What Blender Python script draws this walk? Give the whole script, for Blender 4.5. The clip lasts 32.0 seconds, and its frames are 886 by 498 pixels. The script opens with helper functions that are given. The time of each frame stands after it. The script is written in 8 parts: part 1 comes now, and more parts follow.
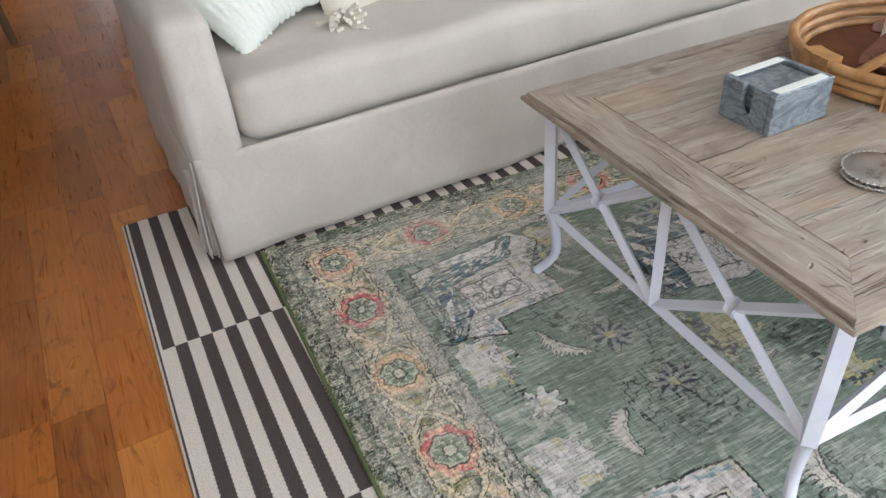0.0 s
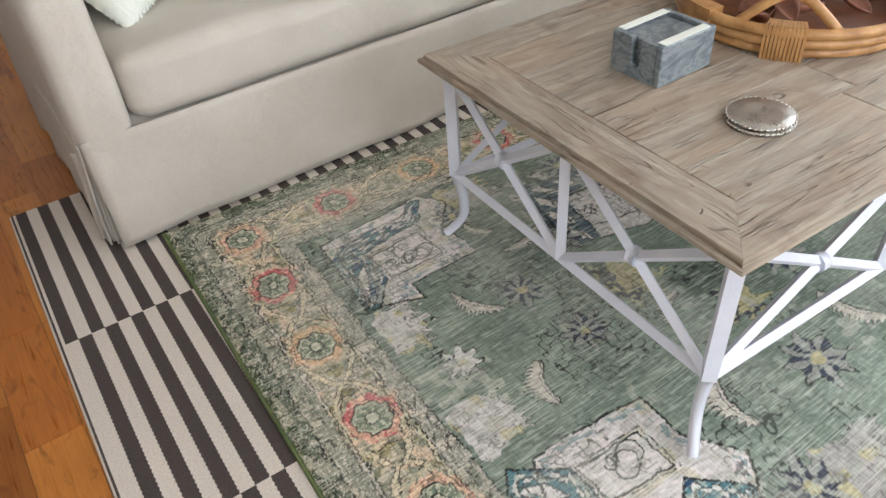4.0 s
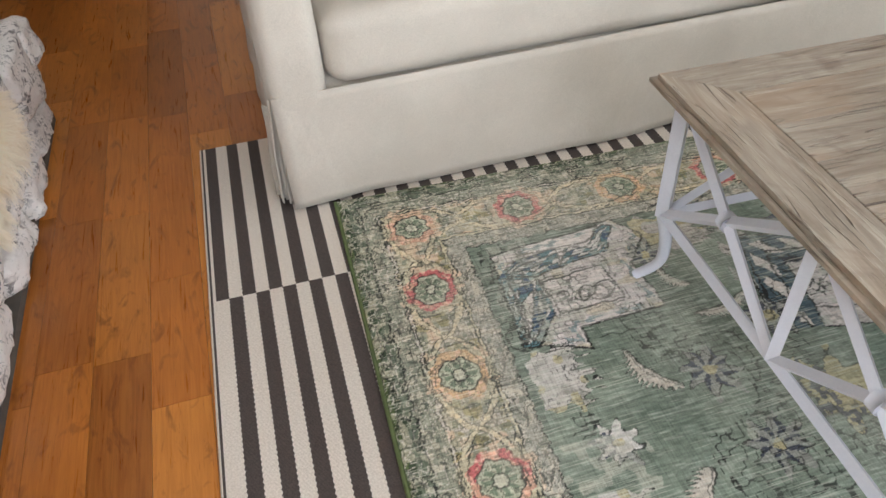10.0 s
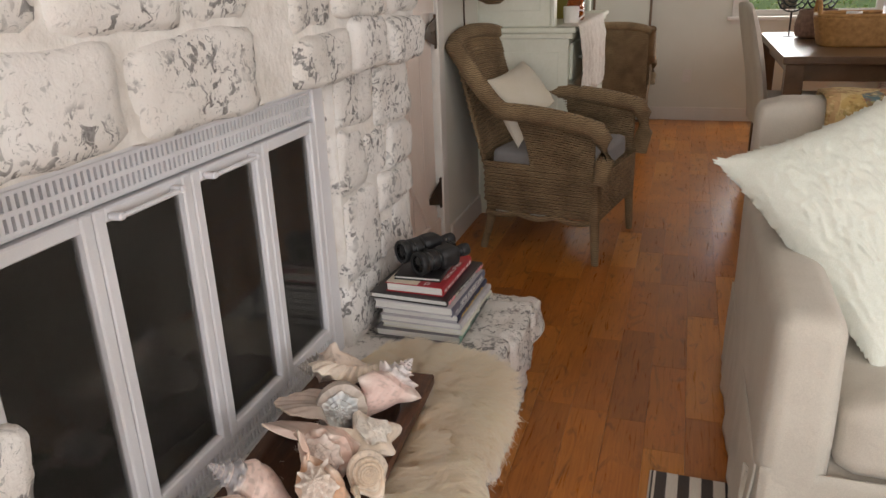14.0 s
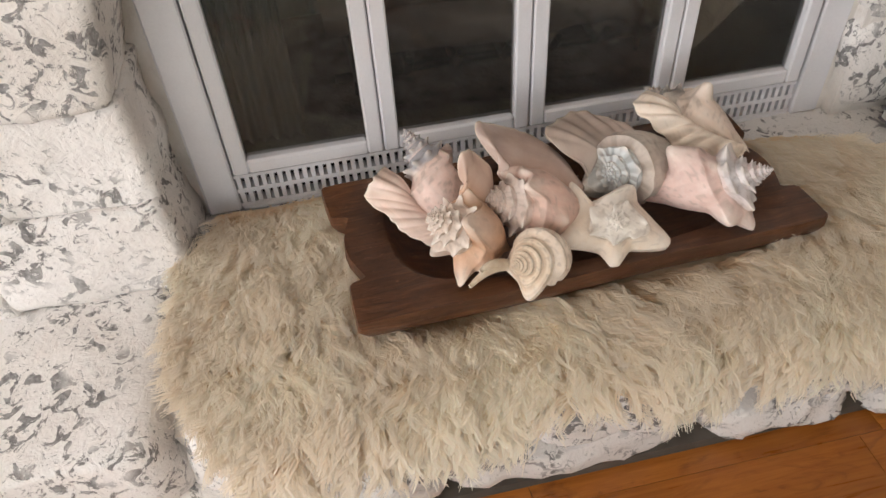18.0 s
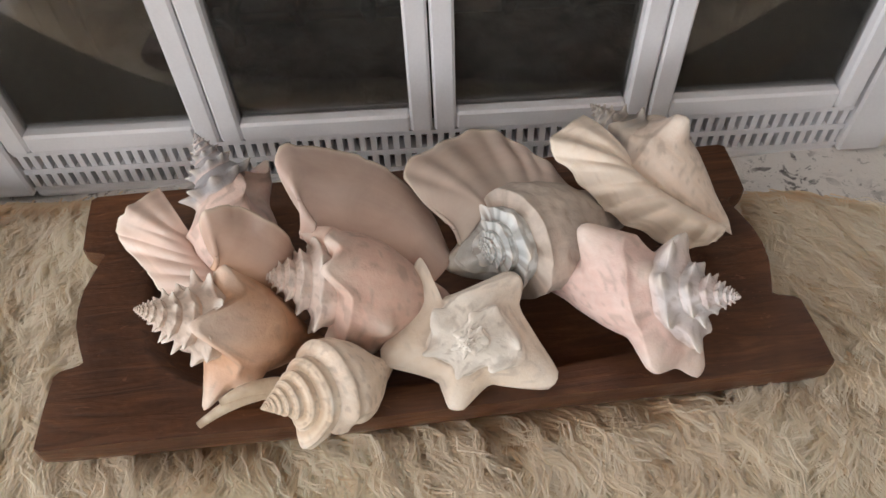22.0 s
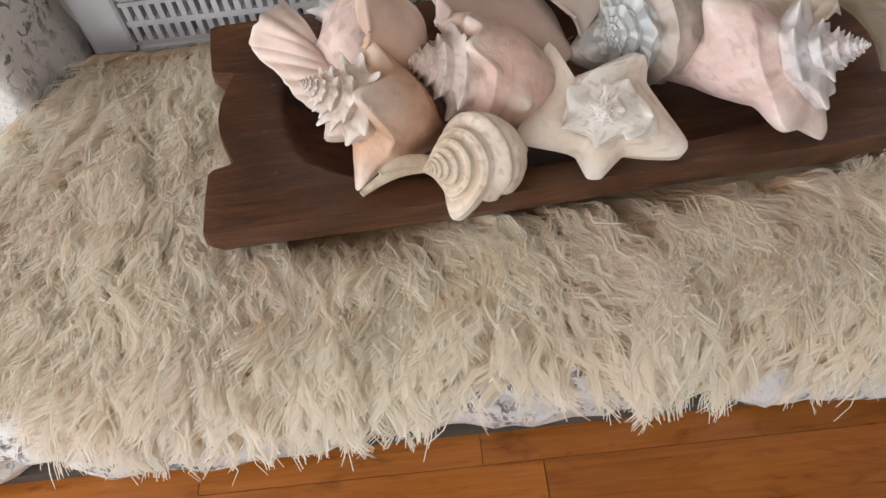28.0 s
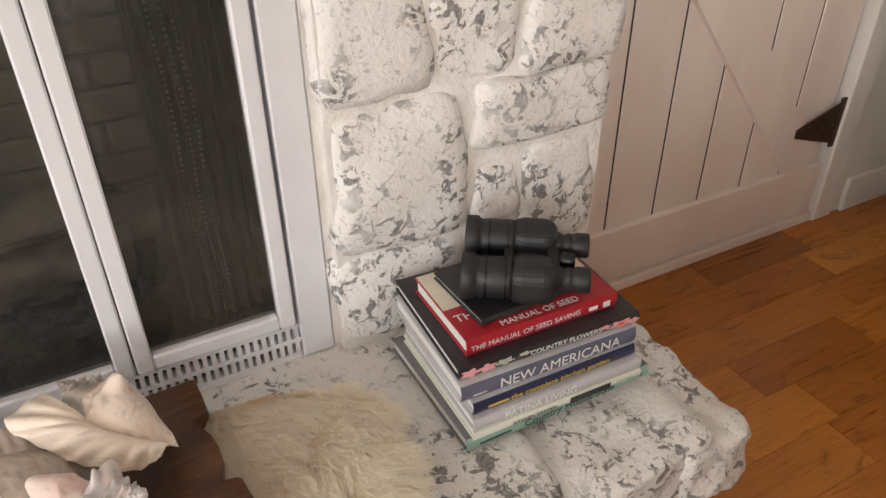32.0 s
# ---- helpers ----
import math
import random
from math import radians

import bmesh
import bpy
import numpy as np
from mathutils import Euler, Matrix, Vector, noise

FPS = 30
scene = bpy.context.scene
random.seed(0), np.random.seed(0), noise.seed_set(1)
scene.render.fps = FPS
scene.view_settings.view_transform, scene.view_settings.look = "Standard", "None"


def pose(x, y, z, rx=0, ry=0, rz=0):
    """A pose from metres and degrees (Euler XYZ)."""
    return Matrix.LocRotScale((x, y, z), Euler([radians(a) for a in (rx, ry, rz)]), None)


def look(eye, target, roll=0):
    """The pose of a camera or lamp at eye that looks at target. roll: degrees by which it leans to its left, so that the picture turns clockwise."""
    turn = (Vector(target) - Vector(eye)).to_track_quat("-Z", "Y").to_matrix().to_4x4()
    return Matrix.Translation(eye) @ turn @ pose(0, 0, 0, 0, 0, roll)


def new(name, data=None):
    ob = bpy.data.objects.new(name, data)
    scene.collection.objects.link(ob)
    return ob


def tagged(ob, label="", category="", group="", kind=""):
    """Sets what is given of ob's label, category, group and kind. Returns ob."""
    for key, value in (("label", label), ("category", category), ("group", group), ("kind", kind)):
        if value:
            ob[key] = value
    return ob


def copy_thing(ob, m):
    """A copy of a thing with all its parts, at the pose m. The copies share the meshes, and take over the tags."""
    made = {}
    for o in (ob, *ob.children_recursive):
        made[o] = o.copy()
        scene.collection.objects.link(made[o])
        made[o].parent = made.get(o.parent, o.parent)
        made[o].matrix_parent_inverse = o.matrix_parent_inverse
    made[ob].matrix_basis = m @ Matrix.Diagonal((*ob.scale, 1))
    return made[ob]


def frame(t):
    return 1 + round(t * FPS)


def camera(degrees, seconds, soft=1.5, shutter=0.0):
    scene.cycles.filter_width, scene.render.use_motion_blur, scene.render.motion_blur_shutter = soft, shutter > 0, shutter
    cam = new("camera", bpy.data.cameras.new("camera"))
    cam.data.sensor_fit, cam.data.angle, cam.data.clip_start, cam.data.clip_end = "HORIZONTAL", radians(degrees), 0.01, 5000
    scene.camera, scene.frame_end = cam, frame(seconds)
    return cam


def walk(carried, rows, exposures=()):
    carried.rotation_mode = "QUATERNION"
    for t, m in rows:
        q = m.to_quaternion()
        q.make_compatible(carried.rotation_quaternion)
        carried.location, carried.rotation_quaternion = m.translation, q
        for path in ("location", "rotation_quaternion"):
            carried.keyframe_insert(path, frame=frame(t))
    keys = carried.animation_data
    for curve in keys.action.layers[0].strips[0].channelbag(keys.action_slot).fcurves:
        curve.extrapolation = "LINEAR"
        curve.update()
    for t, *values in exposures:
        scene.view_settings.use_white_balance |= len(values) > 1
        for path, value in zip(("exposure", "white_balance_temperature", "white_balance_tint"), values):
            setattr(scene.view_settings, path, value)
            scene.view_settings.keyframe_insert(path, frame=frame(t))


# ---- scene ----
cam = camera(62.1, 32.0)
PATH = [
    (0, (0.896, -0.929, 1.15), (1.579, 0.532, -0.032), -5.1),
    (0.5, (0.913, -0.928, 1.146), (1.654, 0.453, -0.095), -5.1),
    (1, (0.916, -0.935, 1.144), (1.693, 0.408, -0.117), -5.4),
    (1.5, (0.92, -0.931, 1.144), (1.706, 0.391, -0.134), -6.0),
    (2, (0.914, -0.928, 1.148), (1.721, 0.385, -0.127), -6.0),
    (2.5, (0.915, -0.931, 1.155), (1.739, 0.385, -0.106), -5.9),
    (3, (0.914, -0.937, 1.164), (1.75, 0.375, -0.093), -5.5),
    (3.5, (0.912, -0.944, 1.163), (1.757, 0.363, -0.093), -4.9),
    (5.5, (0.932, -0.836, 1.121), (1.666, 0.415, -0.256), -4.8),
    (6, (0.929, -0.815, 1.145), (1.639, 0.489, -0.195), -6.1),
    (6.5, (0.962, -0.818, 1.118), (1.722, 0.476, -0.204), -6.4),
    (7, (1.035, -0.811, 1.102), (1.866, 0.362, -0.289), -5.3),
    (7.5, (1.065, -0.769, 1.093), (1.791, 0.4, -0.358), -5.8),
    (8, (1.038, -0.721, 1.086), (1.565, 0.524, -0.388), -7.1),
    (8.5, (1.028, -0.705, 1.085), (1.426, 0.583, -0.392), -7.4),
    (9, (1.027, -0.71, 1.093), (1.401, 0.607, -0.365), -5.8),
    (9.5, (1.021, -0.71, 1.097), (1.402, 0.653, -0.316), -4.1),
    (10, (1.026, -0.711, 1.135), (1.4, 0.721, -0.21), -3.6),
    (10.5, (1.022, -0.723, 1.173), (1.432, 0.783, -0.077), -2.4),
    (11, (1.004, -0.74, 1.199), (1.467, 0.853, 0.082), -0.8),
    (11.5, (1.003, -0.752, 1.231), (1.512, 0.924, 0.265), 0.4),
    (12, (0.997, -0.772, 1.272), (1.524, 0.997, 0.503), 0.7),
    (12.5, (0.957, -0.794, 1.318), (1.37, 1.084, 0.765), 0.9),
    (13, (0.917, -0.799, 1.315), (1.049, 1.134, 0.819), 0.9),
    (13.5, (0.874, -0.74, 1.3), (0.612, 1.167, 0.758), -0.9),
    (14, (0.835, -0.616, 1.27), (0.245, 1.161, 0.569), -2.0),
    (14.5, (0.816, -0.515, 1.234), (0.062, 1.088, 0.306), -3.3),
    (16.5, (0.819, -0.062, 1.163), (-0.435, 0.759, -0.161), -4.4),
    (17, (0.813, -0.019, 1.117), (-0.487, 0.574, -0.282), -4.6),
    (17.5, (0.896, 0.058, 1.103), (-0.457, 0.438, -0.32), -4.7),
    (18, (0.962, 0.138, 1.11), (-0.438, 0.373, -0.299), -3.9),
    (18.5, (0.899, 0.242, 1.102), (-0.526, 0.365, -0.296), -4.7),
    (19, (0.838, 0.318, 1.094), (-0.587, 0.362, -0.309), -6.1),
    (19.5, (0.827, 0.392, 1.066), (-0.576, 0.376, -0.358), -7.4),
    (20, (0.756, 0.397, 1.048), (-0.612, 0.351, -0.41), -7.2),
    (20.5, (0.683, 0.4, 1.017), (-0.648, 0.353, -0.475), -6.1),
    (21, (0.636, 0.427, 0.98), (-0.648, 0.406, -0.553), -4.2),
    (21.5, (0.625, 0.45, 0.967), (-0.63, 0.459, -0.59), -2.8),
    (22, (0.632, 0.449, 0.966), (-0.607, 0.466, -0.603), -2.7),
    (22.5, (0.658, 0.423, 0.966), (-0.58, 0.42, -0.605), -4.0),
    (23, (0.685, 0.385, 0.943), (-0.564, 0.347, -0.618), -5.7),
    (23.5, (0.689, 0.352, 0.932), (-0.58, 0.279, -0.612), -7.0),
    (24, (0.697, 0.332, 0.943), (-0.604, 0.249, -0.574), -7.3),
    (24.5, (0.725, 0.324, 0.956), (-0.609, 0.259, -0.532), -6.3),
    (26.5, (0.752, 0.271, 0.92), (-0.483, 0.205, -0.651), -5.0),
    (27, (0.751, 0.272, 0.9), (-0.4, 0.168, -0.732), -7.3),
    (27.5, (0.747, 0.286, 0.901), (-0.37, 0.2, -0.756), -7.8),
    (28, (0.758, 0.329, 0.914), (-0.372, 0.311, -0.737), -7.0),
    (28.5, (0.77, 0.369, 0.931), (-0.394, 0.476, -0.692), -5.7),
    (29, (0.817, 0.388, 0.913), (-0.512, 0.779, -0.53), -3.3),
    (29.5, (0.791, 0.471, 1.008), (-0.457, 1.012, -0.458), -2.8),
    (30, (0.806, 0.521, 1.053), (-0.457, 1.223, -0.33), -3.0),
    (30.5, (0.815, 0.568, 1.072), (-0.442, 1.381, -0.254), -1.8),
    (31, (0.847, 0.644, 1.099), (-0.443, 1.492, -0.172), -1.0),
    (31.5, (0.878, 0.687, 1.119), (-0.5, 1.51, -0.073), -0.1),
    (32, (0.91, 0.71, 1.133), (-0.558, 1.5, 0.026), -0.3),
]
EXPOSURES = [(0, -1.02, 5850, 8), (2, -1.03, 6080, 8), (7, -0.98, 6180, 8), (9, -0.88, 6080, 7), (10.2, -0.88, 6200, 8), (11, -1.06, 6450, 9), (11.6, -1.16, 6600, 10), (12.5, -1.24, 6800, 11), (14, -1.22, 6800, 11), (17, -0.98, 6700, 9), (18.4, -0.94, 6700, 9), (20, -0.86, 6650, 9), (24, -0.86, 6350, 8), (27, -0.90, 6250, 8), (29, -0.80, 6200, 8), (31, -0.58, 6750, 10), (32, -0.60, 6900, 10)]
walk(cam, [(t, look(eye, target, roll)) for t, eye, target, roll in PATH], EXPOSURES)

# ---- world and light ----
world = bpy.data.worlds.new("world")
scene.world = world
world.use_nodes = True
wn, wl = world.node_tree.nodes, world.node_tree.links
sky = wn.new("ShaderNodeTexSky")
sky.sky_type, sky.sun_disc, sky.sun_elevation, sky.sun_rotation = "NISHITA", False, radians(48), radians(200)
wl.new(sky.outputs[0], wn["Background"].inputs[0])
wn["Background"].inputs[1].default_value = 0.15


def lamp(name, kind, energy, color, m, **more):
    data = bpy.data.lights.new(name, kind)
    data.energy, data.color = energy, color
    for k, v in more.items():
        if k == "size":
            data.size = v
        elif k == "size_y":
            data.shape, data.size_y = "RECTANGLE", v
        elif k == "angle":
            data.angle = v
    ob = new(name, data)
    ob.matrix_world = m
    return ob


lamp("sun", "SUN", 4.5, (1.0, 0.96, 0.9), look((0, 0, 0), (0.3, -0.75, -0.9)), angle=0.02)
# daylight in the openings of the windows
lamp("window_light_back", "AREA", 108, (0.93, 0.95, 1.0), look((1.35, -3.12, 1.45), (1.35, 0, 1.1)), size=1.5, size_y=1.3)
lamp("window_light_back", "AREA", 74, (0.93, 0.95, 1.0), look((3.1, -3.12, 1.45), (3.0, 0, 1.1)), size=1.2, size_y=1.3)
lamp("window_light_side", "AREA", 86, (0.95, 0.97, 1.0), look((3.98, -0.9, 1.4), (0, -0.6, 1.0)), size=2.0, size_y=1.5)
lamp("window_light_dining", "AREA", 60, (0.95, 0.98, 1.0), look((1.74, 6.1, 1.15), (1.74, 0, 0.9)), size=0.85, size_y=0.5)
# added fill lamp hanging inside the kitchen, at no window opening
lamp("window_light_kitchen", "AREA", 160, (1.0, 0.87, 0.83), look((6.4, 4.2, 2.0), (5.0, 5.0, 1.0)), size=1.4, size_y=1.0)


# ---- materials ----
def lin(r, g, b):
    return tuple((c / 12.92 if c <= 0.04045 else ((c + 0.055) / 1.055) ** 2.4) for c in (r / 255, g / 255, b / 255)) + (1,)


class Nodes:
    def __init__(self, name):
        self.m = bpy.data.materials.new(name)
        self.m.use_nodes = True
        self.t = self.m.node_tree
        self.b = self.t.nodes["Principled BSDF"]

    def add(self, kind, **kw):
        n = self.t.nodes.new("ShaderNode" + kind)
        for k, v in kw.items():
            if k == "operation":
                n.operation = v
            elif k == "blend_type":
                n.blend_type = v
            elif k == "data_type":
                n.data_type = v
            elif k == "feature":
                n.feature = v
            elif k == "attribute_name":
                n.attribute_name = v
        return n

    def link(self, a, b):
        self.t.links.new(a, b)

    def math(self, op, a, b=None, c=None):
        n = self.add("Math", operation=op)
        for i, v in enumerate((a, b, c)):
            if v is None:
                continue
            if isinstance(v, (int, float)):
                n.inputs[i].default_value = v
            else:
                self.link(v, n.inputs[i])
        return n.outputs[0]

    def coords(self, scale=(1, 1, 1), offset=None):
        n = self.add("TexCoord")
        mp = self.add("Mapping")
        mp.inputs["Scale"].default_value = scale
        self.link(n.outputs["Object"], mp.inputs[0])
        if offset is not None:
            self.link(offset, mp.inputs["Location"])
        return mp.outputs[0]

    def noise(self, vec, scale, detail=4, rough=0.55, distort=0.0):
        n = self.add("TexNoise")
        self.link(vec, n.inputs["Vector"])
        n.inputs["Scale"].default_value, n.inputs["Detail"].default_value = scale, detail
        n.inputs["Roughness"].default_value, n.inputs["Distortion"].default_value = rough, distort
        return n.outputs[0]

    def ramp(self, fac, stops):
        n = self.add("ValToRGB")
        els = n.color_ramp.elements
        while len(els) < len(stops):
            els.new(0.5)
        for e, (p, c) in zip(els, stops):
            e.position, e.color = p, (c if not isinstance(c, (int, float)) else (c, c, c, 1))
        self.link(fac, n.inputs[0])
        return n.outputs[0]

    def mix(self, fac, a, b, blend="MIX"):
        n = self.add("Mix", data_type="RGBA", blend_type=blend)
        for sock, v in ((n.inputs[0], fac), (n.inputs[6], a), (n.inputs[7], b)):
            if isinstance(v, (int, float)):
                sock.default_value = v
            elif isinstance(v, tuple):
                sock.default_value = v
            else:
                self.link(v, sock)
        return n.outputs[2]

    def bump(self, height, strength, distance=0.01):
        n = self.add("Bump")
        n.inputs["Strength"].default_value, n.inputs["Distance"].default_value = strength, distance
        self.link(height, n.inputs["Height"])
        self.link(n.outputs[0], self.b.inputs["Normal"])

    def done(self, color=None, rough=0.5, metal=0.0):
        for key, v in (("Base Color", color), ("Roughness", rough), ("Metallic", metal)):
            if v is None:
                continue
            if isinstance(v, (int, float, tuple)):
                self.b.inputs[key].default_value = v
            else:
                self.link(v, self.b.inputs[key])
        return self.m


def simple(name, c1, c2, scale=8, rough=0.6, bump=0.15, fine=120, metal=0.0, stretch=(1, 1, 1), dist=0.002):
    n = Nodes(name)
    v = n.coords(stretch)
    a, f = n.noise(v, scale, 5), n.noise(v, fine, 3)
    c = n.ramp(a, [(0.3, c1), (0.7, c2)])
    c = n.mix(0.14, c, f, "OVERLAY")
    n.bump(f, bump, dist)
    return n.done(c, n.math("MULTIPLY_ADD", a, 0.15, rough - 0.07), metal)


def fabric(name, c1, c2, weave=900, rough=0.9, bump=0.25, crease=0.35):
    n = Nodes(name)
    v = n.coords()
    a = n.noise(v, 5, 4)
    big = n.noise(v, 9, 3, 0.6, 0.6)
    w = n.noise(n.coords((1, 3, 3)), weave / 3, 2)
    w2 = n.noise(n.coords((3, 1, 1)), weave / 3, 2)
    th = n.math("ADD", w, w2)
    c = n.mix(0.2, n.ramp(a, [(0.25, c1), (0.75, c2)]), th, "OVERLAY")
    n.bump(n.math("MULTIPLY_ADD", big, crease * 6, n.math("MULTIPLY", th, 0.5)), bump, 0.003)
    n.b.inputs["Sheen Weight"].default_value = 0.15
    return n.done(c, rough)


def stone_mat():
    n = Nodes("whitewashed_stone")
    info = n.add("ObjectInfo")
    off = n.math("MULTIPLY", info.outputs["Random"], 40.0)
    v = n.coords((1, 1, 1), off)
    big, mid, fine = n.noise(v, 7, 3), n.noise(v, 44, 5, 0.62, 0.9), n.noise(v, 160, 4)
    mask = n.math("MULTIPLY", n.ramp(mid, [(0.535, 0.0), (0.575, 1.0)]), n.ramp(big, [(0.44, 0.0), (0.54, 1.0)]))
    fl = n.ramp(n.noise(v, 75, 4, 0.7, 1.4), [(0.60, 0.0), (0.64, 0.8)])
    mask = n.math("MAXIMUM", mask, n.math("MULTIPLY", fl, n.ramp(big, [(0.35, 0.25), (0.5, 1.0)])))
    paint = n.ramp(n.noise(v, 4, 3), [(0.3, lin(222, 216, 210)), (0.7, lin(240, 236, 233))])
    bare = n.ramp(fine, [(0.3, lin(112, 109, 108)), (0.7, lin(160, 156, 154))])
    c = n.mix(mask, paint, bare)
    c = n.mix(0.10, c, fine, "OVERLAY")
    hgt = n.math("MULTIPLY_ADD", mask, -0.7, n.math("MULTIPLY_ADD", mid, 1.0, n.math("MULTIPLY", fine, 0.35)))
    n.bump(hgt, 0.55, 0.006)
    return n.done(c, 0.8)


def plank_mat():
    n = Nodes("floor_wood")
    info, geo = n.add("ObjectInfo"), n.add("NewGeometry")
    r = n.math("FRACT", n.math("ADD", info.outputs["Random"], geo.outputs["Random Per Island"]))
    off = n.math("MULTIPLY", r, 37.0)
    v = n.coords((1, 1, 1), off)
    g = n.noise(n.coords((16, 0.9, 1), off), 5.5, 5, 0.6, 1.2)
    big = n.noise(v, 3.5, 3)
    pore = n.noise(n.coords((60, 2.5, 1), off), 9, 3)
    tone = n.ramp(r, [(0.0, lin(124, 66, 20)), (0.22, lin(188, 112, 40)), (0.42, lin(148, 82, 27)), (0.68, lin(206, 134, 58)), (1.0, lin(168, 96, 33))])
    c = n.mix(0.30, tone, n.ramp(g, [(0.3, lin(118, 66, 28)), (0.62, lin(198, 132, 64))]), "MIX")
    c = n.mix(0.35, c, n.ramp(big, [(0.3, 0.35), (0.7, 0.75)]), "OVERLAY")
    c = n.mix(n.ramp(pore, [(0.62, 0.0), (0.75, 0.5)]), c, lin(98, 54, 28))
    c = n.mix(n.ramp(n.noise(n.coords((5, 1.6, 1), off), 3, 4, 0.6, 2.5), [(0.56, 0.0), (0.70, 0.65)]), c, lin(104, 56, 24))
    n.bump(pore, 0.05, 0.001)
    return n.done(c, n.math("MULTIPLY_ADD", g, 0.15, 0.22))


def grey_wood_mat():
    n = Nodes("weathered_wood")
    info = n.add("ObjectInfo")
    off = n.math("MULTIPLY", info.outputs["Random"], 23.0)
    v = n.coords((1, 1, 1), off)
    g = n.noise(n.coords((9, 1.0, 9), off), 4.0, 5, 0.55, 1.3)
    fine = n.noise(n.coords((30, 1.6, 30), off), 5, 4, 0.6, 1.0)
    big = n.noise(n.coords((1.6, 0.8, 1.6), off), 4, 3, 0.5, 0.6)
    c = n.ramp(g, [(0.28, lin(132, 121, 107)), (0.5, lin(161, 150, 135)), (0.72, lin(184, 175, 161))])
    c = n.mix(n.ramp(fine, [(0.36, 0.28), (0.52, 0.0)]), c, lin(122, 104, 88))
    c = n.mix(n.ramp(big, [(0.48, 0.0), (0.72, 0.5)]), c, lin(166, 138, 110))
    c = n.mix(n.ramp(n.noise(v, 8, 4, 0.6, 1.2), [(0.55, 0.0), (0.72, 0.55)]), c, lin(120, 104, 92))
    dry = n.ramp(n.noise(n.coords((26, 1.4, 26), off), 5, 3, 0.5, 1.4), [(0.60, 0.0), (0.70, 0.5)])
    c = n.mix(dry, c, lin(198, 187, 172))
    # drying cracks: long, thin and in groups
    where = n.ramp(n.noise(n.coords((2.2, 1.1, 2.2), off), 5, 2), [(0.47, 0.0), (0.56, 1.0)])
    vein = n.math("ABSOLUTE", n.math("SUBTRACT", n.noise(n.coords((13, 0.75, 13), off), 4.5, 2, 0.45, 0.7), 0.5))
    line = n.math("MULTIPLY", where, n.ramp(vein, [(0.004, 1.0), (0.016, 0.0)]))
    spot = n.ramp(n.noise(n.coords((1, 0.8, 1), off), 21, 2, 0.4, 1.5), [(0.72, 0.0), (0.77, 0.7)])
    line = n.math("MAXIMUM", line, spot)
    c = n.mix(n.math("MULTIPLY", line, 0.62), c, lin(84, 66, 54))
    n.bump(n.math("MULTIPLY_ADD", line, -1.8, n.math("MULTIPLY_ADD", dry, 0.4, n.math("MULTIPLY", g, 0.6))), 0.75, 0.005)
    return n.done(c, 0.55)


def stripe_mat():
    n = Nodes("striped_weave")
    co = n.add("TexCoord")
    sp = n.add("SeparateXYZ")
    n.link(co.outputs["Object"], sp.inputs[0])
    x, y = sp.outputs[0], sp.outputs[1]
    saw = n.math("MULTIPLY", n.math("PINGPONG", y, 0.0058), 0.42)
    sx = n.math("FLOOR", n.math("DIVIDE", n.math("ADD", n.math("SUBTRACT", x, 0.8405), saw), 0.0289))
    sy = n.math("MINIMUM", n.math("FLOOR", n.math("DIVIDE", n.math("SUBTRACT", y, -0.0885), 0.5835)), 1.0)
    k = n.math("PINGPONG", n.math("ADD", sx, sy), 1.0)
    edge = n.math("LESS_THAN", x, 0.8405)
    line = n.math("MULTIPLY", n.math("LESS_THAN", x, 0.834), n.math("GREATER_THAN", x, 0.829))
    k = n.math("MULTIPLY", k, n.math("SUBTRACT", 1.0, edge))
    k = n.math("MAXIMUM", k, line)
    v = n.coords()
    f = n.noise(v, 420, 2)
    dk = n.ramp(f, [(0.3, lin(66, 58, 55)), (0.7, lin(84, 75, 71))])
    lt = n.ramp(n.noise(v, 260, 3), [(0.35, lin(206, 196, 184)), (0.7, lin(228, 219, 208))])
    c = n.mix(k, lt, dk)
    rib = n.math("PINGPONG", n.math("ADD", x, n.math("MULTIPLY", y, 0.6)), 0.003)
    n.bump(n.math("MULTIPLY_ADD", rib, 120, f), 0.35, 0.002)
    return n.done(c, 0.95)


def rug_mat():
    n = Nodes("printed_rug")
    at = n.add("Attribute", attribute_name="Col")
    v = n.coords()
    fx, fy = n.noise(n.coords((60, 2.2, 1)), 5, 3), n.noise(n.coords((2.2, 60, 1)), 5, 3)
    big = n.noise(v, 6, 4)
    th = n.math("MULTIPLY", n.math("ADD", fx, fy), 0.5)
    c = n.mix(0.45, at.outputs[0], n.ramp(th, [(0.36, 0.22), (0.62, 0.82)]), "OVERLAY")
    c = n.mix(n.ramp(n.math("MULTIPLY", fy, n.math("ADD", big, 0.5)), [(0.57, 0.0), (0.72, 0.55)]), c, lin(205, 205, 190))
    n.bump(th, 0.3, 0.002)
    return n.done(c, 0.9)


def vcol_mat(name, rough=0.5, noise_scale=60, bump=0.2, spec=0.5, dist=0.002):
    n = Nodes(name)
    at = n.add("Attribute", attribute_name="Col")
    v = n.coords()
    f, g = n.noise(v, noise_scale, 4, 0.6, 0.5), n.noise(v, noise_scale * 5, 3)
    c = n.mix(0.22, at.outputs[0], f, "OVERLAY")
    n.bump(n.math("MULTIPLY_ADD", f, 1.0, n.math("MULTIPLY", g, 0.3)), bump, dist)
    n.b.inputs["Specular IOR Level"].default_value = spec
    return n.done(c, rough)


